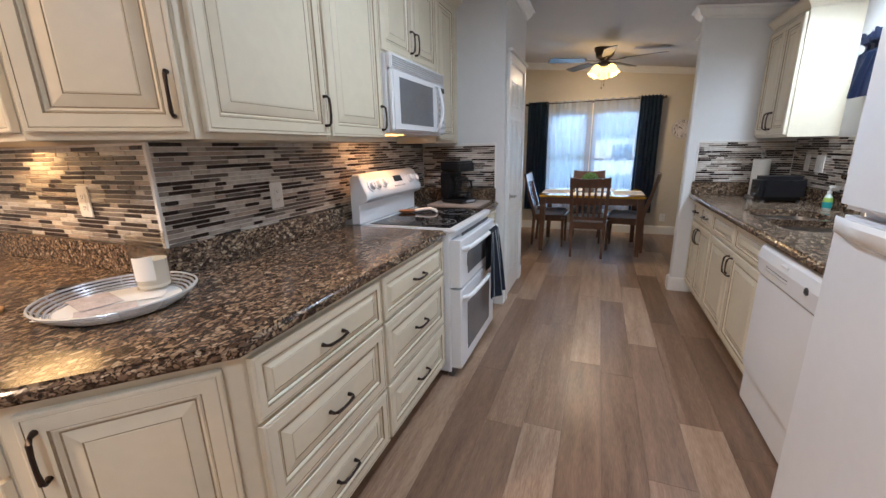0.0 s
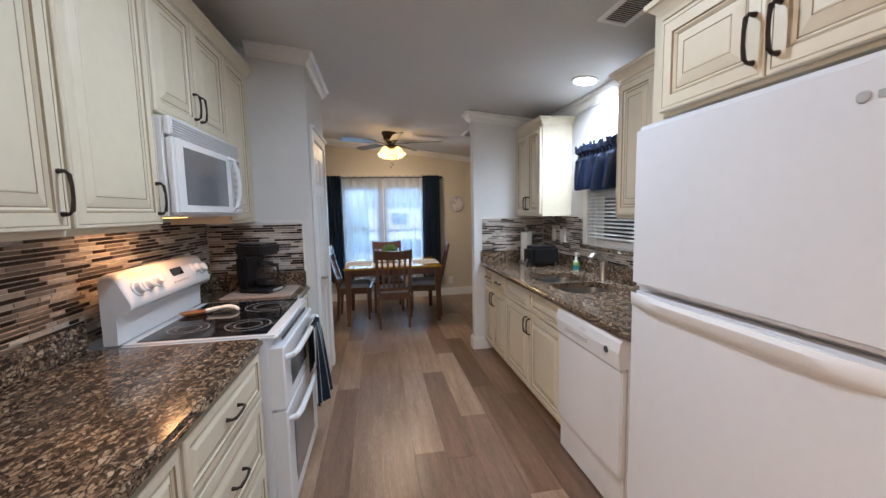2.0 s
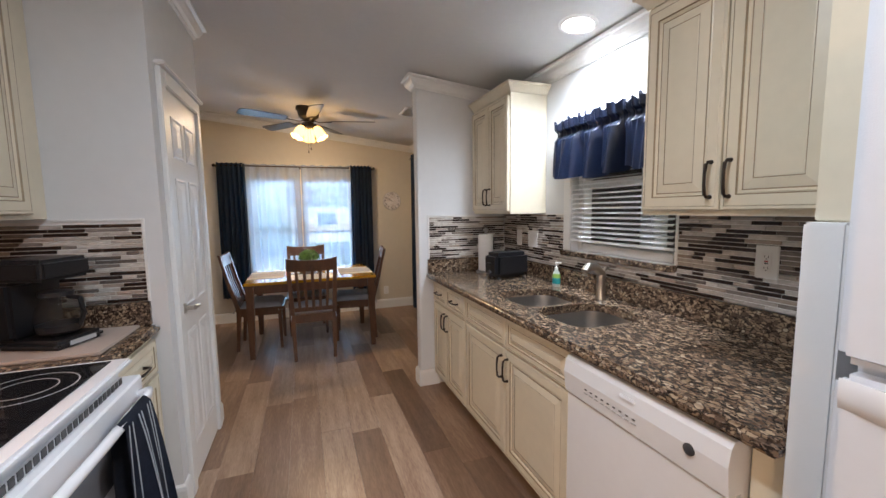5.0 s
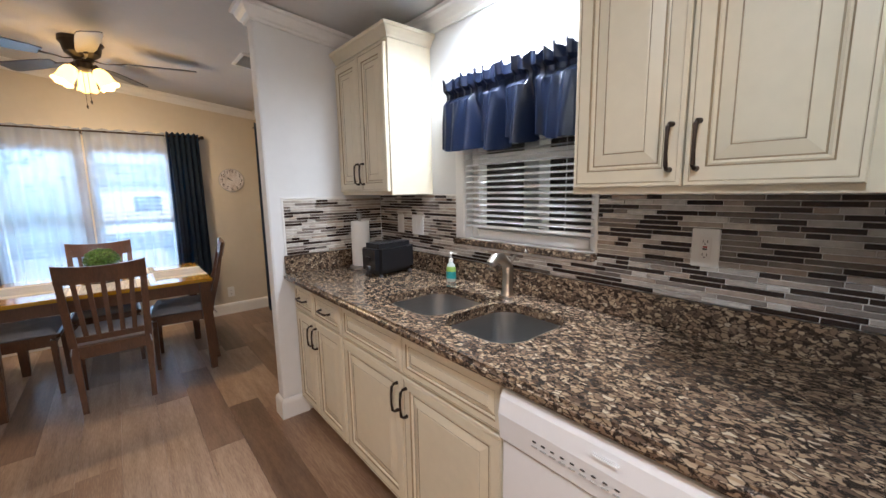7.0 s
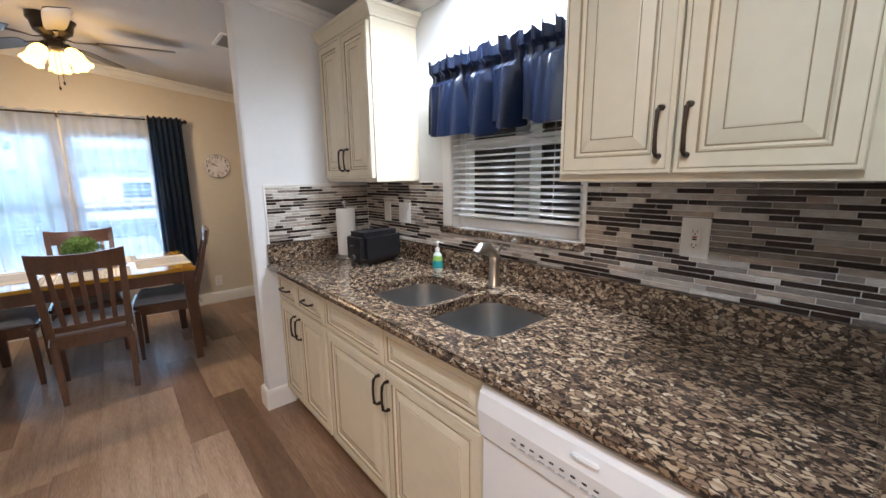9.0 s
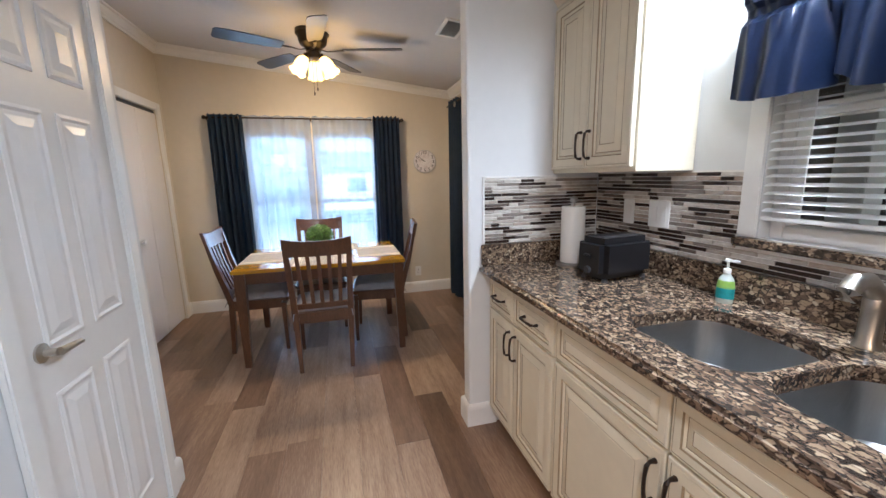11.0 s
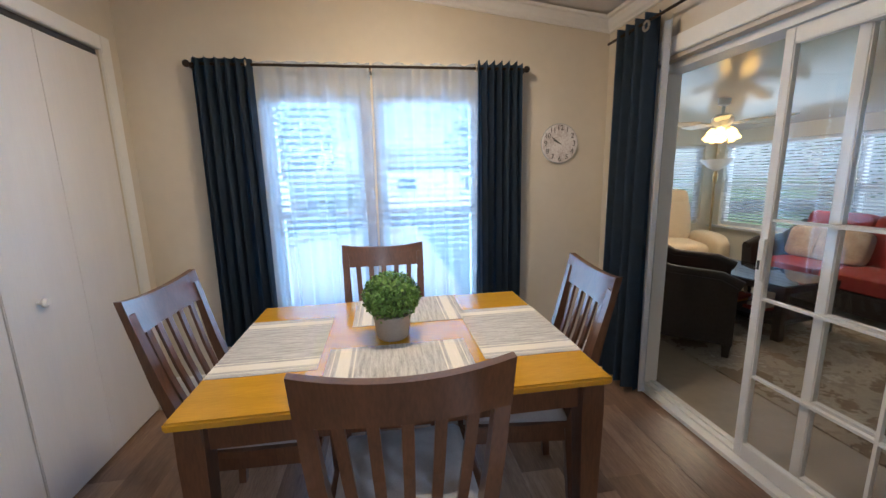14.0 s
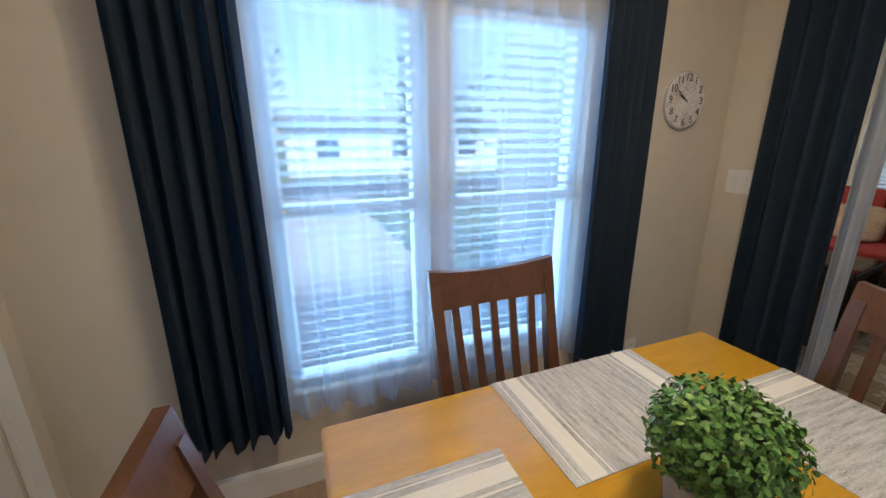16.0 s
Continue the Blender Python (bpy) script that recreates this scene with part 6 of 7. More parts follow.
# Ceiling fan with lit glass shades.
def ceiling_fan(m, drop, blade_mat, metal, radius, angles, lights, label, lamp_watts, slope=0.0, name="ceiling_fan"):
    ob = thing(name, m, label, "ceiling fan")
    bm = lathe(bmesh.new(), [(0.125, 0.03), (0.128, -0.012), (0.112, -0.030), (0.108, -0.055), (0.100, -0.085), (0.060, -0.115), (0.055, -0.135)] if drop < 0.1 else [(0.06, 0.03), (0.055, -0.05), (0.016, -0.07), (0.014, -drop), (0.07, -drop - 0.01), (0.10, -drop - 0.05), (0.09, -drop - 0.10), (0.055, -drop - 0.13)], 28)
    part("housing", bm, metal, ob, "", True)
    zb = -0.125 if drop < 0.1 else -drop - 0.085
    for a in angles:
        bm = bmesh.new()
        out = []
        for u, w in ((0.22, 0.045), (0.28, 0.056), (0.45, 0.064), (0.60, 0.068), (0.645, 0.062), (0.66, 0.045)):
            out.append((u * radius / 0.66, w))
        pts = [(u, -w) for u, w in out] + [(u, w) for u, w in reversed(out)]
        prism(bm, pts, -0.003, 0.003)
        bm.transform(pose(0, 0, zb, 0, 0, a) @ pose(0, 0, 0, 11, 0, 0))
        bl = part("blade", bm, blade_mat, ob)
        bm = tube(bmesh.new(), [(0.05, 0, 0.004), (0.11, 0.0, -0.012), (0.16, 0.006, -0.008), (0.235, 0, -0.006)], [0.011, 0.008, 0.010, 0.014], 8, flat=0.5)
        bm.transform(pose(0, 0, zb, 0, 0, a))
        part("blade_iron", bm, metal, bl, "", True)
    part("light_hub", lathe(bmesh.new(), [(0.045, zb - 0.012), (0.052, zb - 0.03), (0.045, zb - 0.06), (0.02, zb - 0.075)], 20), metal, ob, "", True)
    for a in lights:
        tilt = pose(0, 0, zb - 0.045, 0, 0, a) @ pose(0.060, 0, 0, 0, 150, 0)
        bm = lathe(bmesh.new(), [(0.020, -0.01), (0.024, 0.015), (0.022, 0.02)], 16)
        bm.transform(tilt)
        fit_ = part("socket", bm, metal, ob, "", True)
        bm = lathe(bmesh.new(), [(0.024, 0.018), (0.040, 0.036), (0.051, 0.070), (0.051, 0.105), (0.056, 0.138), (0.064, 0.152)], 24, close=False)
        for v in bm.verts:
            if v.co.z > 0.135:
                v.co.z += 0.006 * math.sin(6 * math.atan2(v.co.y, v.co.x))
        bm.transform(tilt)
        s = part("shade", bm, LAMPGLASS, ob, "lit amber glass shade", True)
        s.visible_shadow = False
    if lamp_watts:
        for a in lights:
            q = m @ pose(0, 0, zb - 0.045, 0, 0, a) @ pose(0.055, 0, 0, 0, 150, 0) @ Vector((0, 0, 0.095))
            q2 = m @ pose(0, 0, zb - 0.045, 0, 0, a) @ pose(0.055, 0, 0, 0, 150, 0) @ Vector((0, 0, 1.0))
            lamp("fan_lamp", "SPOT", tuple(q), lamp_watts, WARM, 0.035, tuple(q2), 172)
            lamp("fan_shade_glow", "POINT", tuple(q), lamp_watts * 0.055, (1.0, 0.62, 0.28), 0.05)
    for x, l_ in ((0.012, 0.20), (-0.014, 0.235)):
        ch = part("pull_chain", tube(bmesh.new(), [(x, 0, zb - 0.07), (x, 0.0, zb - 0.07 - l_)], 0.0016, 5), metal, ob)
        part("pull_fob", lathe(bmesh.new(), [(0.002, 0.0), (0.007, -0.012), (0.004, -0.026), (0.001, -0.03)], 10, (x, 0.0, zb - 0.07 - l_)), metal, ch, "", True)
    return ob


FAN = (0.815, 7.10)
ceiling_fan(pose(FAN[0], FAN[1], ceiling_z(FAN[0]) - 0.005), 0.0, FANBLADE, FANMETAL, 0.69, [-85, -13, 59, 131, 203], [-160, -20, 90], "dark five-blade ceiling fan with lit amber shades", 14)


# ---- sunroom beyond the sliding door ----
SX, SY0, SY1 = 5.5, 5.75, 10.7


def sun_ceiling(x):
    return 2.36 - 0.16 * (x - 2.42)


structure("floor_sunroom", B(2.42, SX + 0.14, SY0 - 0.1, SY1 + 0.14, -0.14, -0.012), SUNFLOOR, "pale beige sunroom floor")
bm = prism(bmesh.new(), [(2.42, sun_ceiling(2.42)), (SX + 0.14, sun_ceiling(SX + 0.14)), (SX + 0.14, sun_ceiling(SX + 0.14) + 0.08), (2.42, sun_ceiling(2.42) + 0.08)], SY0 - 0.1, SY1 + 0.14, axis="y")
structure("ceiling_sunroom", bm, mat("glossy_sunroom_ceiling", (0.62, 0.58, 0.48), 0.18, var=0.03), "glossy cream sunroom ceiling")
wins = [(2.9 + 1.56 * k, 2.9 + 1.56 * k + 1.42, 0.58, 1.70) for k in range(2, 5)]
structure("wall_sunroom_east", wall_with_holes(bmesh.new(), "x", SX, 0.12, SY0, SY1 + 0.12, sun_ceiling(SX), wins), SUNWALL, "cream sunroom wall with a row of windows")
endw = [(2.62, 3.92, 0.58, 1.70), (4.02, 5.32, 0.58, 1.70)]
structure("wall_sunroom_north", wall_with_holes(bmesh.new(), "y", SY1, 0.12, 2.42, SX, sun_ceiling, endw), SUNWALL, "cream sunroom wall with two windows")
structure("wall_sunroom_south", B(2.42, SX + 0.1, SY0 - 0.1, SY0, -0.02, 2.40), SUNWALL, "cream sunroom wall")
structure("wall_sunroom_west", B(2.42, 2.54, 8.33, SY1, -0.02, 2.36), STUCCO, "outer house wall beside the sunroom")
for k, (a, b, lo, hi) in enumerate(wins):
    window("window_sunroom_%d" % (k + 1), pose(SX, b, lo, 0, 0, -90), b - a, hi - lo, "white framed sunroom window")
    blinds("sunroom_blind", pose(SX + 0.02, b - 0.01, lo + 0.01, 0, 0, -90), b - a - 0.02, hi - lo - 0.02, 36, "white blinds with open slats in the sunroom", "sunroom blinds", 0.036, 0.040)
for k, (a, b, lo, hi) in enumerate(endw):
    window("window_sunroom_%d" % (k + 4), pose(a, SY1, lo), b - a, hi - lo, "white framed sunroom window")
    blinds("sunroom_blind", pose(a + 0.01, SY1 + 0.02, lo + 0.01), b - a - 0.02, hi - lo - 0.02, 36, "white blinds with open slats in the sunroom", "sunroom blinds", 0.036, 0.040)
structure("trim_sunroom_sill", B(SX - 0.06, SX - 0.001, SY0 + 0.01, SY1 - 0.01, 0.545, 0.575, 0.004), TRIM, "white sunroom window sill")

RUGCLOTH = ramp_to(mat("patterned_rug", (0.4, 0.34, 0.26), 0.95, scale=3.2, bump=0.3, bscale=200, fine=0.25), [(0.40, (0.27, 0.21, 0.15)), (0.47, (0.45, 0.39, 0.31)), (0.56, (0.36, 0.31, 0.25)), (0.62, (0.52, 0.47, 0.40))], "CONSTANT")
single("rug", B(2.95, 4.75, 6.6, 9.7, -0.0118, -0.003, 0.002), RUGCLOTH, "pale patterned rug on the sunroom floor", "rug")


def cushion(name, parent, size, at, m_, label, power=4.0, turn=(0, 0, 0)):
    bm = smooth_blob(bmesh.new(), (0, 0, 0), size, power, 24, 12)
    bm.transform(pose(*at, *turn))
    return part(name, bm, m_, parent, label, True)


def armchair(m, w, label, seat_m, back_m, name="armchair", pillows=()):
    """Wicker seat that faces -y: flared arms, panelled base and loose cushions; origin at the middle of its front edge on the floor."""
    ob = thing(name, m, label, "sofa" if w > 1.2 else "armchair")
    h = w / 2
    for s in (-1, 1):
        bm = bmesh.new()
        rows_ = []
        for y, zt, o in ((0.02, 0.55, 0.03), (0.12, 0.60, 0.015), (0.45, 0.62, 0.0), (0.72, 0.78, 0.0)):
            rows_.append([bm.verts.new((s * (h - 0.11), y, 0.12)), bm.verts.new((s * h, y, 0.12)), bm.verts.new((s * (h + o), y, zt)), bm.verts.new((s * (h - 0.11 + o), y, zt))])
        part("arm", loft(bm, rows_), WICKER, ob, "", True)
        part("arm_roll", tube(bmesh.new(), [(s * (h - 0.04), 0.0, 0.55), (s * (h - 0.05), 0.12, 0.605), (s * (h - 0.055), 0.45, 0.625), (s * (h - 0.055), 0.72, 0.78)], 0.045, 10), WICKER, ob, "", True)
        for y in (0.05, 0.70):
            part("leg", bar([(s * (h - 0.07), y, 0.0), (s * (h - 0.06), y, 0.14)], [0.04, 0.06], [0.04, 0.06]), WICKER, ob)
    part("base", B(-h + 0.11, h - 0.11, 0.03, 0.74, 0.12, 0.30, 0.01), WICKER, ob)
    bm = bmesh.new()
    rows_ = [[bm.verts.new((x, y + t, z)) for x, t in ((-h + 0.1, 0), (h - 0.1, 0), (h - 0.1, 0.06), (-h + 0.1, 0.06))] for y, z in ((0.70, 0.12), (0.72, 0.5), (0.78, 0.80))]
    part("back", loft(bm, rows_), WICKER, ob, "", True)
    n = max(1, round((w - 0.2) / 0.62))
    cw = (w - 0.24) / n
    for k in range(n):
        x = -h + 0.12 + cw * (k + 0.5)
        cushion("seat_cushion", ob, (cw / 2 - 0.005, 0.33, 0.075), (x, 0.36, 0.375), seat_m, "", 9)
        cushion("back_cushion", ob, (cw / 2 - 0.005, 0.08, 0.26), (x, 0.66, 0.66), back_m, "", 8, (-10, 0, 0))
    for x, z, m_ in pillows:
        cushion("pillow", ob, (0.21, 0.065, 0.17), (x, 0.50, z), m_, "beige printed pillow", 5, (-18, 0, 6))
    return ob


armchair(pose(3.43, 8.20, -0.012, 0, 0, 48), 0.82, "dark wicker armchair with a patterned cushion", FLORAL, RED)
armchair(pose(4.62, 8.30, -0.012, 0, 0, -90), 2.0, "dark wicker sofa with red cushions and beige pillows", RED, RED, "sofa", [(-0.70, 0.60, LINEN), (-0.42, 0.60, LINEN), (0.6, 0.60, LINEN)])
# Cream recliner in the far corner.
rec = thing("recliner", pose(4.28, 9.66, -0.012, 0, 0, -18), "cream leather recliner in the corner", "armchair")
cushion("seat", rec, (0.30, 0.34, 0.16), (0, 0.40, 0.34), CREAMLEATHER, "", 5)
cushion("backrest", rec, (0.31, 0.13, 0.34), (0, 0.80, 0.72), CREAMLEATHER, "", 4, (-14, 0, 0))
cushion("headrest", rec, (0.29, 0.12, 0.14), (0, 0.86, 0.98), CREAMLEATHER, "", 4, (-14, 0, 0))
for s in (-1, 1):
    cushion("armrest", rec, (0.11, 0.40, 0.27), (s * 0.40, 0.45, 0.33), CREAMLEATHER, "", 4)
part("base", B(-0.38, 0.38, 0.12, 0.85, 0.0, 0.16, 0.02), DARK, rec)
# Torchiere lamp.
BRASS = mat("pale_brass", (0.45, 0.36, 0.2), 0.4, 0.8, var=0.1)
tor = thing("floor_lamp", pose(5.02, 10.18, -0.012), "tall brass torchiere floor lamp with a pale bowl", "floor lamp")
part("base", lathe(bmesh.new(), [(0.14, 0), (0.14, 0.015), (0.05, 0.035), (0.02, 0.05)], 24), BRASS, tor, "", True)
part("pole", lathe(bmesh.new(), [(0.013, 0.04), (0.013, 1.18), (0.028, 1.22), (0.035, 1.30), (0.02, 1.35)], 14), BRASS, tor, "", True)
part("bowl", lathe(bmesh.new(), [(0.03, 1.36), (0.10, 1.40), (0.17, 1.47), (0.19, 1.50), (0.17, 1.48), (0.09, 1.41)], 28, close=False), TRIM, tor, "pale glass bowl", True)
# Coffee table with a glass top and a lower shelf.
ctb = thing("coffee_table", pose(4.0, 8.72, -0.012, 0, 0, 8), "dark wicker coffee table with a glass top", "coffee table")
bm = bmesh.new()
for b in ((-0.32, 0.32, -0.58, -0.50), (-0.32, 0.32, 0.50, 0.58), (-0.32, -0.24, -0.50, 0.50), (0.24, 0.32, -0.50, 0.50)):
    box(bm, *b, 0.40, 0.45)
part("top_frame", bm, WICKER, ctb)
part("glass_top", B(-0.31, 0.31, -0.57, 0.57, 0.451, 0.459, 0.002), mat("smoked_glass", (0.015, 0.016, 0.018), 0.03, var=0.1), ctb, "dark reflective glass")
part("shelf", B(-0.29, 0.29, -0.53, 0.53, 0.12, 0.16), WICKER, ctb)
for sx in (-1, 1):
    for sy in (-1, 1):
        part("leg", B(sx * 0.285 - 0.03, sx * 0.285 + 0.03, sy * 0.545 - 0.03, sy * 0.545 + 0.03, 0, 0.40), WICKER, ctb)
rb = random.Random(5)
BOOKS = [mat("book_cover_red", (0.35, 0.06, 0.04), 0.6), mat("book_cover_cream", (0.55, 0.48, 0.38), 0.6), mat("book_cover_orange", (0.55, 0.25, 0.05), 0.6)]
for k in range(6):
    single("book", B(-0.10, 0.10, -0.07, 0.07, 0, 0.025, 0.002), BOOKS[k % 3], "closed book lying on the table shelf", "book", "books on the shelf", pose(3.95 + 0.04 * (k % 2), 8.45 + 0.26 * (k // 2), 0.149 + 0.026 * (k % 2), 0, 0, rb.uniform(-20, 20)))
# Side table with a dark round ornament.
SIDEWOOD = mat("brown_side_table_wood", (0.16, 0.07, 0.035), 0.4, var=0.3)
st_ = thing("side_table", pose(3.05, 9.35, -0.012), "brown wooden side table", "side table")
part("top", B(-0.25, 0.25, -0.25, 0.25, 0.56, 0.59, 0.005), SIDEWOOD, st_)
part("shelf", B(-0.23, 0.23, -0.23, 0.23, 0.22, 0.24), SIDEWOOD, st_)
for sx in (-1, 1):
    for sy in (-1, 1):
        part("leg", B(sx * 0.22 - 0.02, sx * 0.22 + 0.02, sy * 0.22 - 0.02, sy * 0.22 + 0.02, 0, 0.56), SIDEWOOD, st_)
single("ornament_ball", smooth_blob(bmesh.new(), (0, 0, 0.085), (0.085, 0.085, 0.085), 2), BLACK, "black round ornament on the side table", "ornament", m=pose(3.05, 9.35, 0.5785), smooth=True)
FANWHITE = mat("cream_fan_blade", (0.66, 0.60, 0.48), 0.4, var=0.05)
ceiling_fan(pose(4.25, 9.35, sun_ceiling(4.25) - 0.005), 0.14, FANWHITE, TRIM, 0.60, [10, 82, 154, 226, 298], [-140, -20, 100], "cream ceiling fan with lit amber shades in the sunroom", 8)

# ---- added dark backdrop outside the kitchen window ----
BACKDROP = mat("dark_brown_backdrop", (0.06, 0.05, 0.045), 0.8, var=0.2, scale=3)
# Made-up walls and roof that keep the gaps between the slats dark.
structure("wall_backdrop", B(4.3, 4.42, 1.0, 5.6, -0.6, 2.5), BACKDROP, "dark brown backdrop wall added behind the kitchen window")
structure("wall_backdrop_end", B(2.42, 4.3, 5.55, 5.598, -0.6, 2.15), BACKDROP, "dark brown wall added to close the window backdrop")
structure("ceiling_backdrop", B(2.42, 4.42, 1.0, 5.6, 2.15, 2.25), BACKDROP, "dark roof added over the window backdrop")
structure("pavement_backdrop", B(2.42, 4.3, 0.9, 5.6, -0.6, -0.56), STUCCO, "pale concrete floor of the added window backdrop")
post = thing("carport_post", pose(3.35, 5.02, -0.56), "white square post outside the kitchen window", "post")
part("shaft", B(-0.07, 0.07, -0.07, 0.07, 0.0, 2.70, 0.004), TRIM, post)
part("foot", B(-0.09, 0.09, -0.09, 0.09, 0.0, 0.12, 0.004), TRIM, post)

# ---- outdoors ----
structure("ground", B(-90, 90, -70, 120, -0.9, -0.6), GRASS, "green lawn round the house")
structure("road", B(-90, 90, 21, 27, -0.6, -0.57), mat("asphalt", (0.05, 0.05, 0.052), 0.9, var=0.2, scale=1), "grey asphalt road")
structure("pavement", B(-2.4, 2.0, 8.4, 21, -0.6, -0.565), mat("concrete", (0.42, 0.41, 0.39), 0.9, var=0.12, scale=1), "pale concrete driveway")


def neighbour(m, w, d, h, label):
    ob = thing("house", m, label, "house", "neighbouring houses")
    part("wall", B(-w / 2, w / 2, 0, d, 0, h), STUCCO, ob)
    bm = prism(bmesh.new(), [(-0.5, h), (d + 0.5, h), (d / 2, h + 1.3)], -w / 2 - 0.4, w / 2 + 0.4, axis="x")
    part("roof", bm, ROOFING, ob)
    for x in (-w * 0.33, 0.0, w * 0.33):
        wd = part("window", B(x - 0.7, x + 0.7, -0.05, 0.02, 1.0, 2.1), TRIM, ob)
        part("pane", B(x - 0.62, x + 0.62, -0.06, -0.045, 1.08, 2.02), BLACKGLASS, wd)
    return ob


neighbour(pose(6.5, 30, -0.6), 13, 8, 2.7, "pale stucco neighbouring house with a grey roof")
neighbour(pose(-11, 31, -0.6), 12, 8, 2.7, "pale stucco neighbouring house with a grey roof")
neighbour(pose(17, 9, -0.6, 0, 0, -90), 16, 8, 2.7, "pale stucco neighbouring house across the lawn")


def tree(m, h, seed, label):
    ob = thing("tree", m, label, "tree", "garden trees")
    r = random.Random(seed)
    bm = tube(bmesh.new(), [(0, 0, 0), (0.05, 0.02, h * 0.3), (-0.04, 0.05, h * 0.6)], [0.17, 0.12, 0.07], 8)
    limbs = []
    for k in range(7):
        a = k * 2.4
        z = h * (0.35 + 0.04 * k)
        end = Vector((math.cos(a) * h * 0.28, math.sin(a) * h * 0.28, z + h * 0.28))
        tube(bm, [(0, 0, z), tuple(end * 0.5 + Vector((0, 0, z * 0.5))), tuple(end)], [0.06, 0.04, 0.02], 6)
        limbs.append(end)
    part("trunk", bm, BARK, ob, "", True)
    bm = bmesh.new()
    for k in range(1600):
        c = r.choice(limbs) * r.uniform(0.7, 1.12) + Vector([r.gauss(0, 0.10 * h) for _ in range(3)])
        s = r.uniform(0.05, 0.13)
        n_ = Vector([r.uniform(-1, 1) for _ in range(3)]).normalized()
        t_ = n_.orthogonal().normalized()
        b_ = n_.cross(t_)
        bm.faces.new([bm.verts.new(c + s * (t_ * u + b_ * v)) for u, v in ((-1, 0), (0, -0.5), (1, 0), (0, 0.5))])
    me = bpy.data.meshes.new("crown")
    bm.to_mesh(me), bm.free()
    me.materials.append(FOLIAGE)
    o = new("crown", me)
    o.parent = ob


tree(pose(-2.2, 17.0, -0.6), 5.0, 1, "leafy green tree on the lawn")
tree(pose(4.6, 18.5, -0.6), 4.6, 2, "leafy green tree on the lawn")
tree(pose(10.5, 13.0, -0.6), 4.2, 3, "leafy green tree beside the sunroom")


# ---- pieces: floor planks and mosaic tiles ----
def plank_mesh(w, l, seed):
    bm = bmesh.new()
    e = 0.0007
    lo = [bm.verts.new((x, y, -0.012)) for x, y in ((0, 0), (w, 0), (w, l), (0, l))]
    mi = [bm.verts.new((x, y, -e)) for x, y in ((0, 0), (w, 0), (w, l), (0, l))]
    hi = [bm.verts.new((x, y, 0.0)) for x, y in ((e, e), (w - e, e), (w - e, l - e), (e, l - e))]
    for a, b in ((lo, mi), (mi, hi)):
        for i in range(4):
            bm.faces.new((a[i], a[(i + 1) % 4], b[(i + 1) % 4], b[i]))
    bm.faces.new(hi)
    return mesh_of("plank", bm, PLANK)


rnd = random.Random(7)
PW, PL = 0.182, 1.22
full = plank_mesh(PW - 0.0006, PL - 0.0006, 0)
x = -2.7
while x < 2.30:
    y = -1.6 - rnd.random() * PL
    north = 2.57 if x + PW < -0.82 else 8.30
    while y < north:
        a, b = max(y, -1.68), min(y + PL, north)
        if b - a > 0.02:
            o = new("plank", full if b - a > PL - 0.001 else plank_mesh(PW - 0.0006, b - a - 0.0006, 0))
            o.parent, o.location = floor, (x, a, -rnd.random() * 0.0003)
        y += PL
    x += PW

TH, PITCH = 0.0137, 0.0172
tile_cache = {}


def tile_mesh(l, mat_):
    key = (round(l, 3), mat_.name)
    if key not in tile_cache:
        bm = bmesh.new()
        tile_shape(bm, 0, 0, l, 0)
        tile_cache[key] = mesh_of("tile", bm, mat_)
    return tile_cache[key]


def tile_shape(bm, x, z, l, y):
    e = 0.0012
    a = [bm.verts.new((x + u, y, z + v)) for u, v in ((0, 0), (l, 0), (l, TH), (0, TH))]
    b = [bm.verts.new((x + u, y - 0.0035, z + v)) for u, v in ((0, 0), (l, 0), (l, TH), (0, TH))]
    c = [bm.verts.new((x + u, y - 0.0045, z + v)) for u, v in ((e, e), (l - e, e), (l - e, TH - e), (e, TH - e))]
    for p, q in ((a, b), (b, c)):
        for i in range(4):
            bm.faces.new((p[i], p[(i + 1) % 4], q[(i + 1) % 4], q[i]))
    bm.faces.new(c)


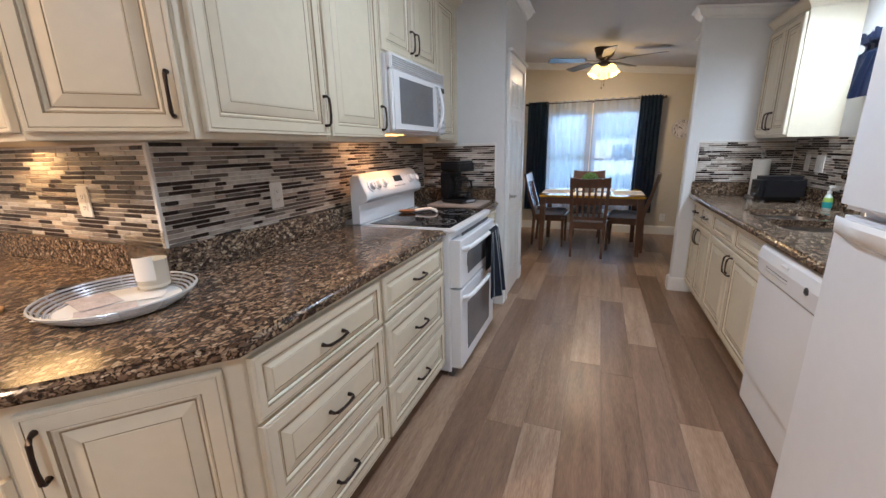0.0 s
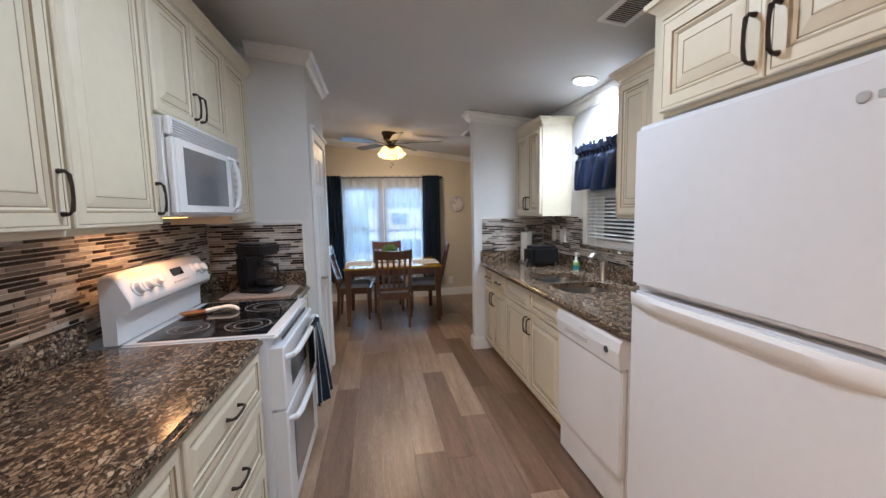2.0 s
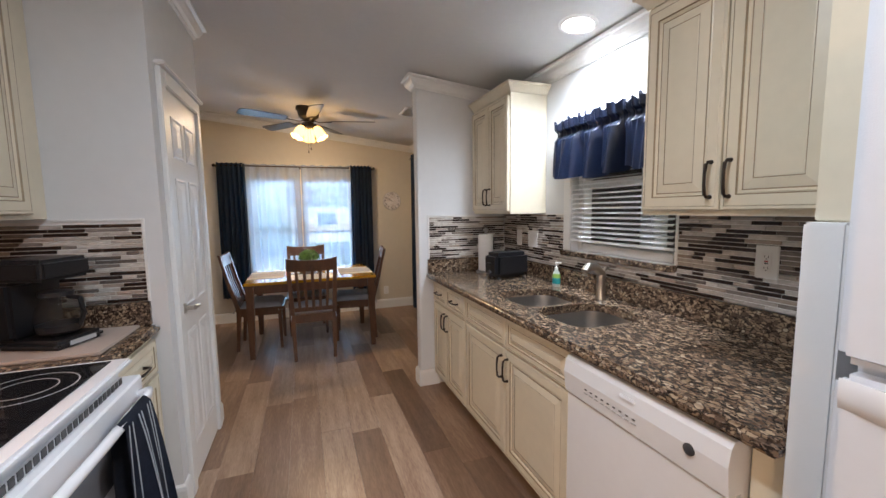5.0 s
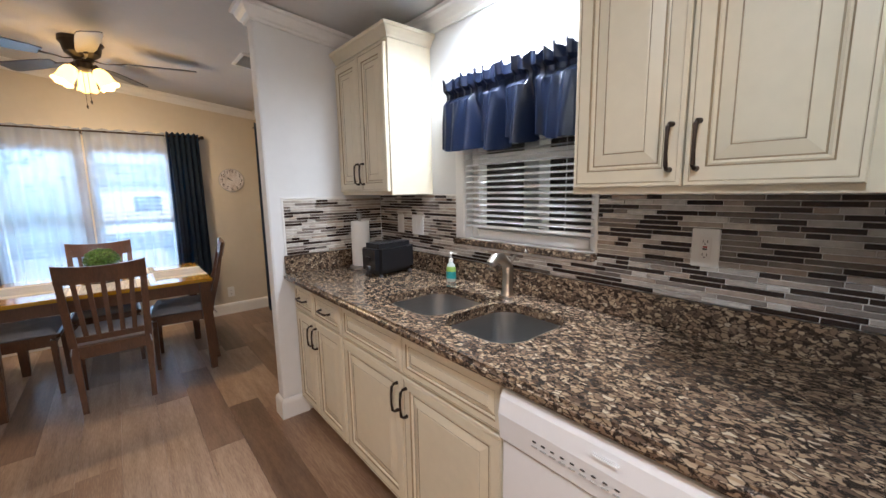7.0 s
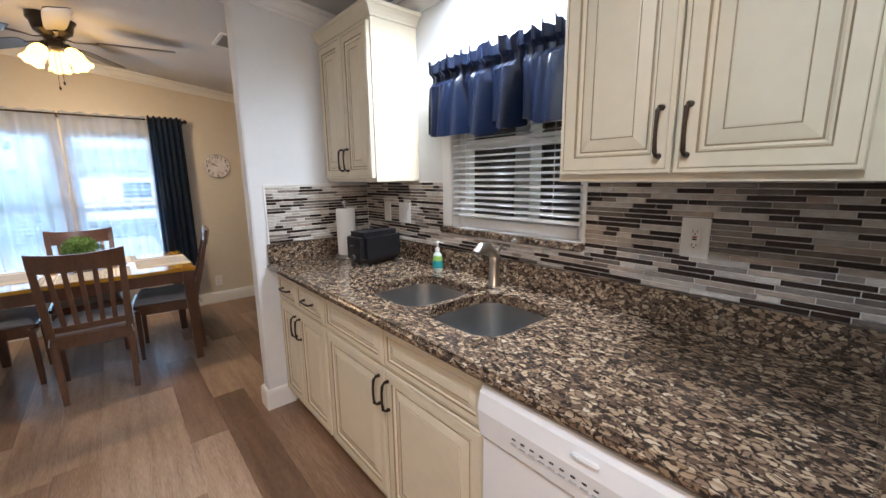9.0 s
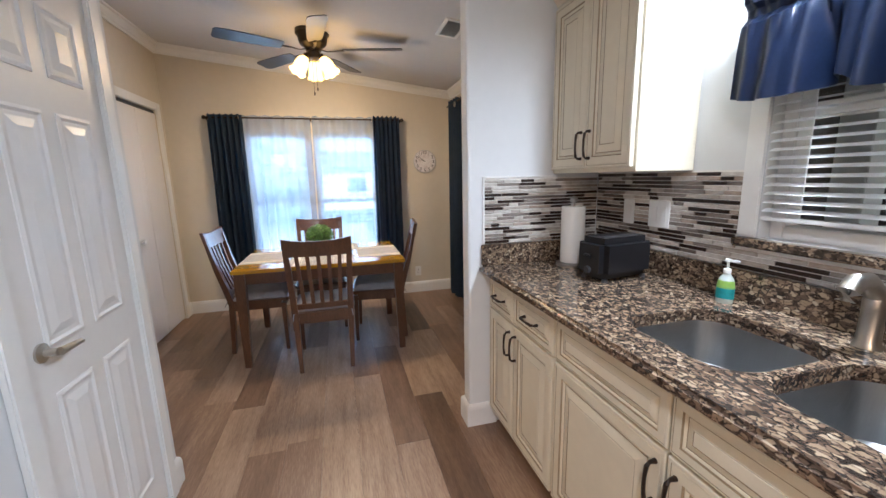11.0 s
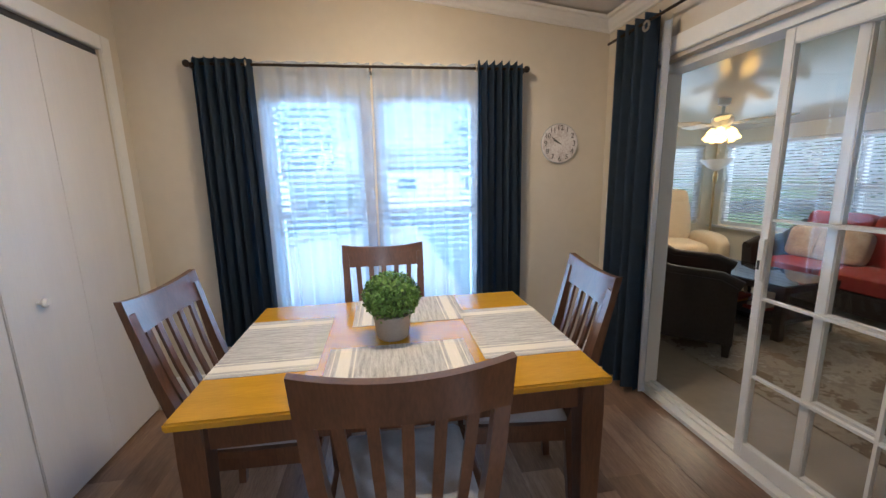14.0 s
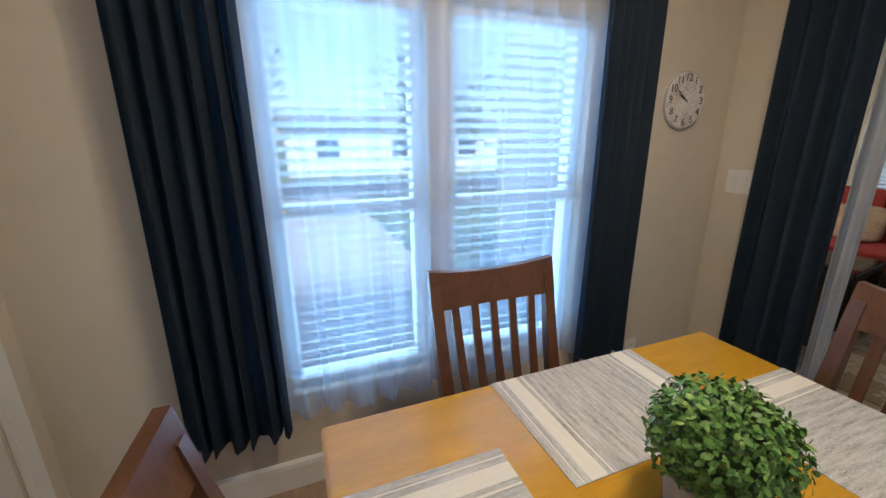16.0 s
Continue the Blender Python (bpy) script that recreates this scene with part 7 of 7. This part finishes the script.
def mosaic(name, m, w, z0, z1, label, single_from=None, skip=()):
    """Strip mosaic on a wall: faces -y, x along it. Tiles from single_from onward are pieces of their own."""
    ob = tagged(new(name), label, kind="structure")
    ob.matrix_world = m
    bm = bmesh.new()
    cuts = sorted({0.0, w, *[v for s in skip for v in s[:2]]})
    for a, b in zip(cuts, cuts[1:]):
        hi = z1
        for s in skip:
            if s[0] <= (a + b) / 2 <= s[1]:
                hi = s[2]
        box(bm, a, b, -0.0022, 0.0, z0, hi)
    part("grout", bm, GROUT, ob)
    joined, count = bmesh.new(), 0
    lens = (0.047, 0.072, 0.097, 0.122, 0.147, 0.147)
    z = z0 + 0.001
    while z + TH < z1:
        x = -rnd.choice(lens) * rnd.random()
        while x < w:
            l = rnd.choice(lens)
            a, b = max(x, 0.001), min(x + l, w - 0.001)
            x += l + 0.0026
            for s in skip:
                if z + TH > s[2] and a < s[1] and b > s[0]:
                    if a < s[0]:
                        b = s[0] - 0.001
                    else:
                        a = max(a, s[1] + 0.001)
            if b - a < 0.006:
                continue
            if single_from and single_from[0] <= a <= single_from[1] and count < 300:
                count += 1
                o = new("tile", tile_mesh(b - a, TILE))
                o.parent, o.location = ob, (a, -0.0018, z)
            else:
                tile_shape(joined, a, z, b - a, -0.0018)
        z += PITCH
    if joined.faces:
        bmesh.ops.recalc_face_normals(joined, faces=joined.faces)
        me = bpy.data.meshes.new("tiles")
        joined.to_mesh(me)
        me.materials.append(TILES)
        o = new("tiles", me)
        o.parent = ob
        tagged(o, kind="stuff")
    joined.free()
    return ob


TL = "strip mosaic backsplash in brown, taupe and pale grey"
mosaic("backsplash_sink", pose(EAST - 0.0005, 5.555, 0, 0, 0, -90), 2.40, 1.024, 1.372, TL, (0.3, 2.40), skip=[(0.788, 1.602, 1.105)])
mosaic("backsplash_wing", pose(1.634, 5.5595, 0), 0.656, 1.024, 1.356, TL, (0, 0.656))
mosaic("backsplash_fridge", pose(2.29, 3.1525, 0, 0, 0, 180), 0.60, 1.024, 1.372, TL)
mosaic("backsplash_range", pose(-0.5995, 2.452, 0, 0, 0, 90), 2.262, 0.93, 1.42, TL, (0.1, 1.05))
mosaic("backsplash_pantry", pose(-0.59, 4.7195, 0), 0.637, 1.024, 1.378, TL, (0, 0.637))
mosaic("backsplash_corner", pose(-2.69, 2.4495, 0), 2.09, 1.024, 1.392, TL, (1.3, 2.09))
for nm, b in (("trim_tile_wing", (1.623, 1.634, 5.551, 5.5595, 1.022, 1.367)), ("trim_tile_wing_top", (1.634, 2.018, 5.551, 5.5595, 1.3565, 1.367)), ("trim_tile_pantry", (0.047, 0.058, 4.711, 4.7195, 1.022, 1.389)), ("trim_tile_pantry_top", (-0.27, 0.047, 4.711, 4.7195, 1.3785, 1.389)), ("trim_tile_corner", (-0.607, -0.589, 2.4385, 2.4515, 1.022, 1.392)), ("trim_tile_window", (EAST - 0.010, EAST - 0.0005, 3.952, 3.966, 1.141, 1.374))):
    structure(nm, B(*b, 0.002), TRIM, "white edge strip of the tiles")
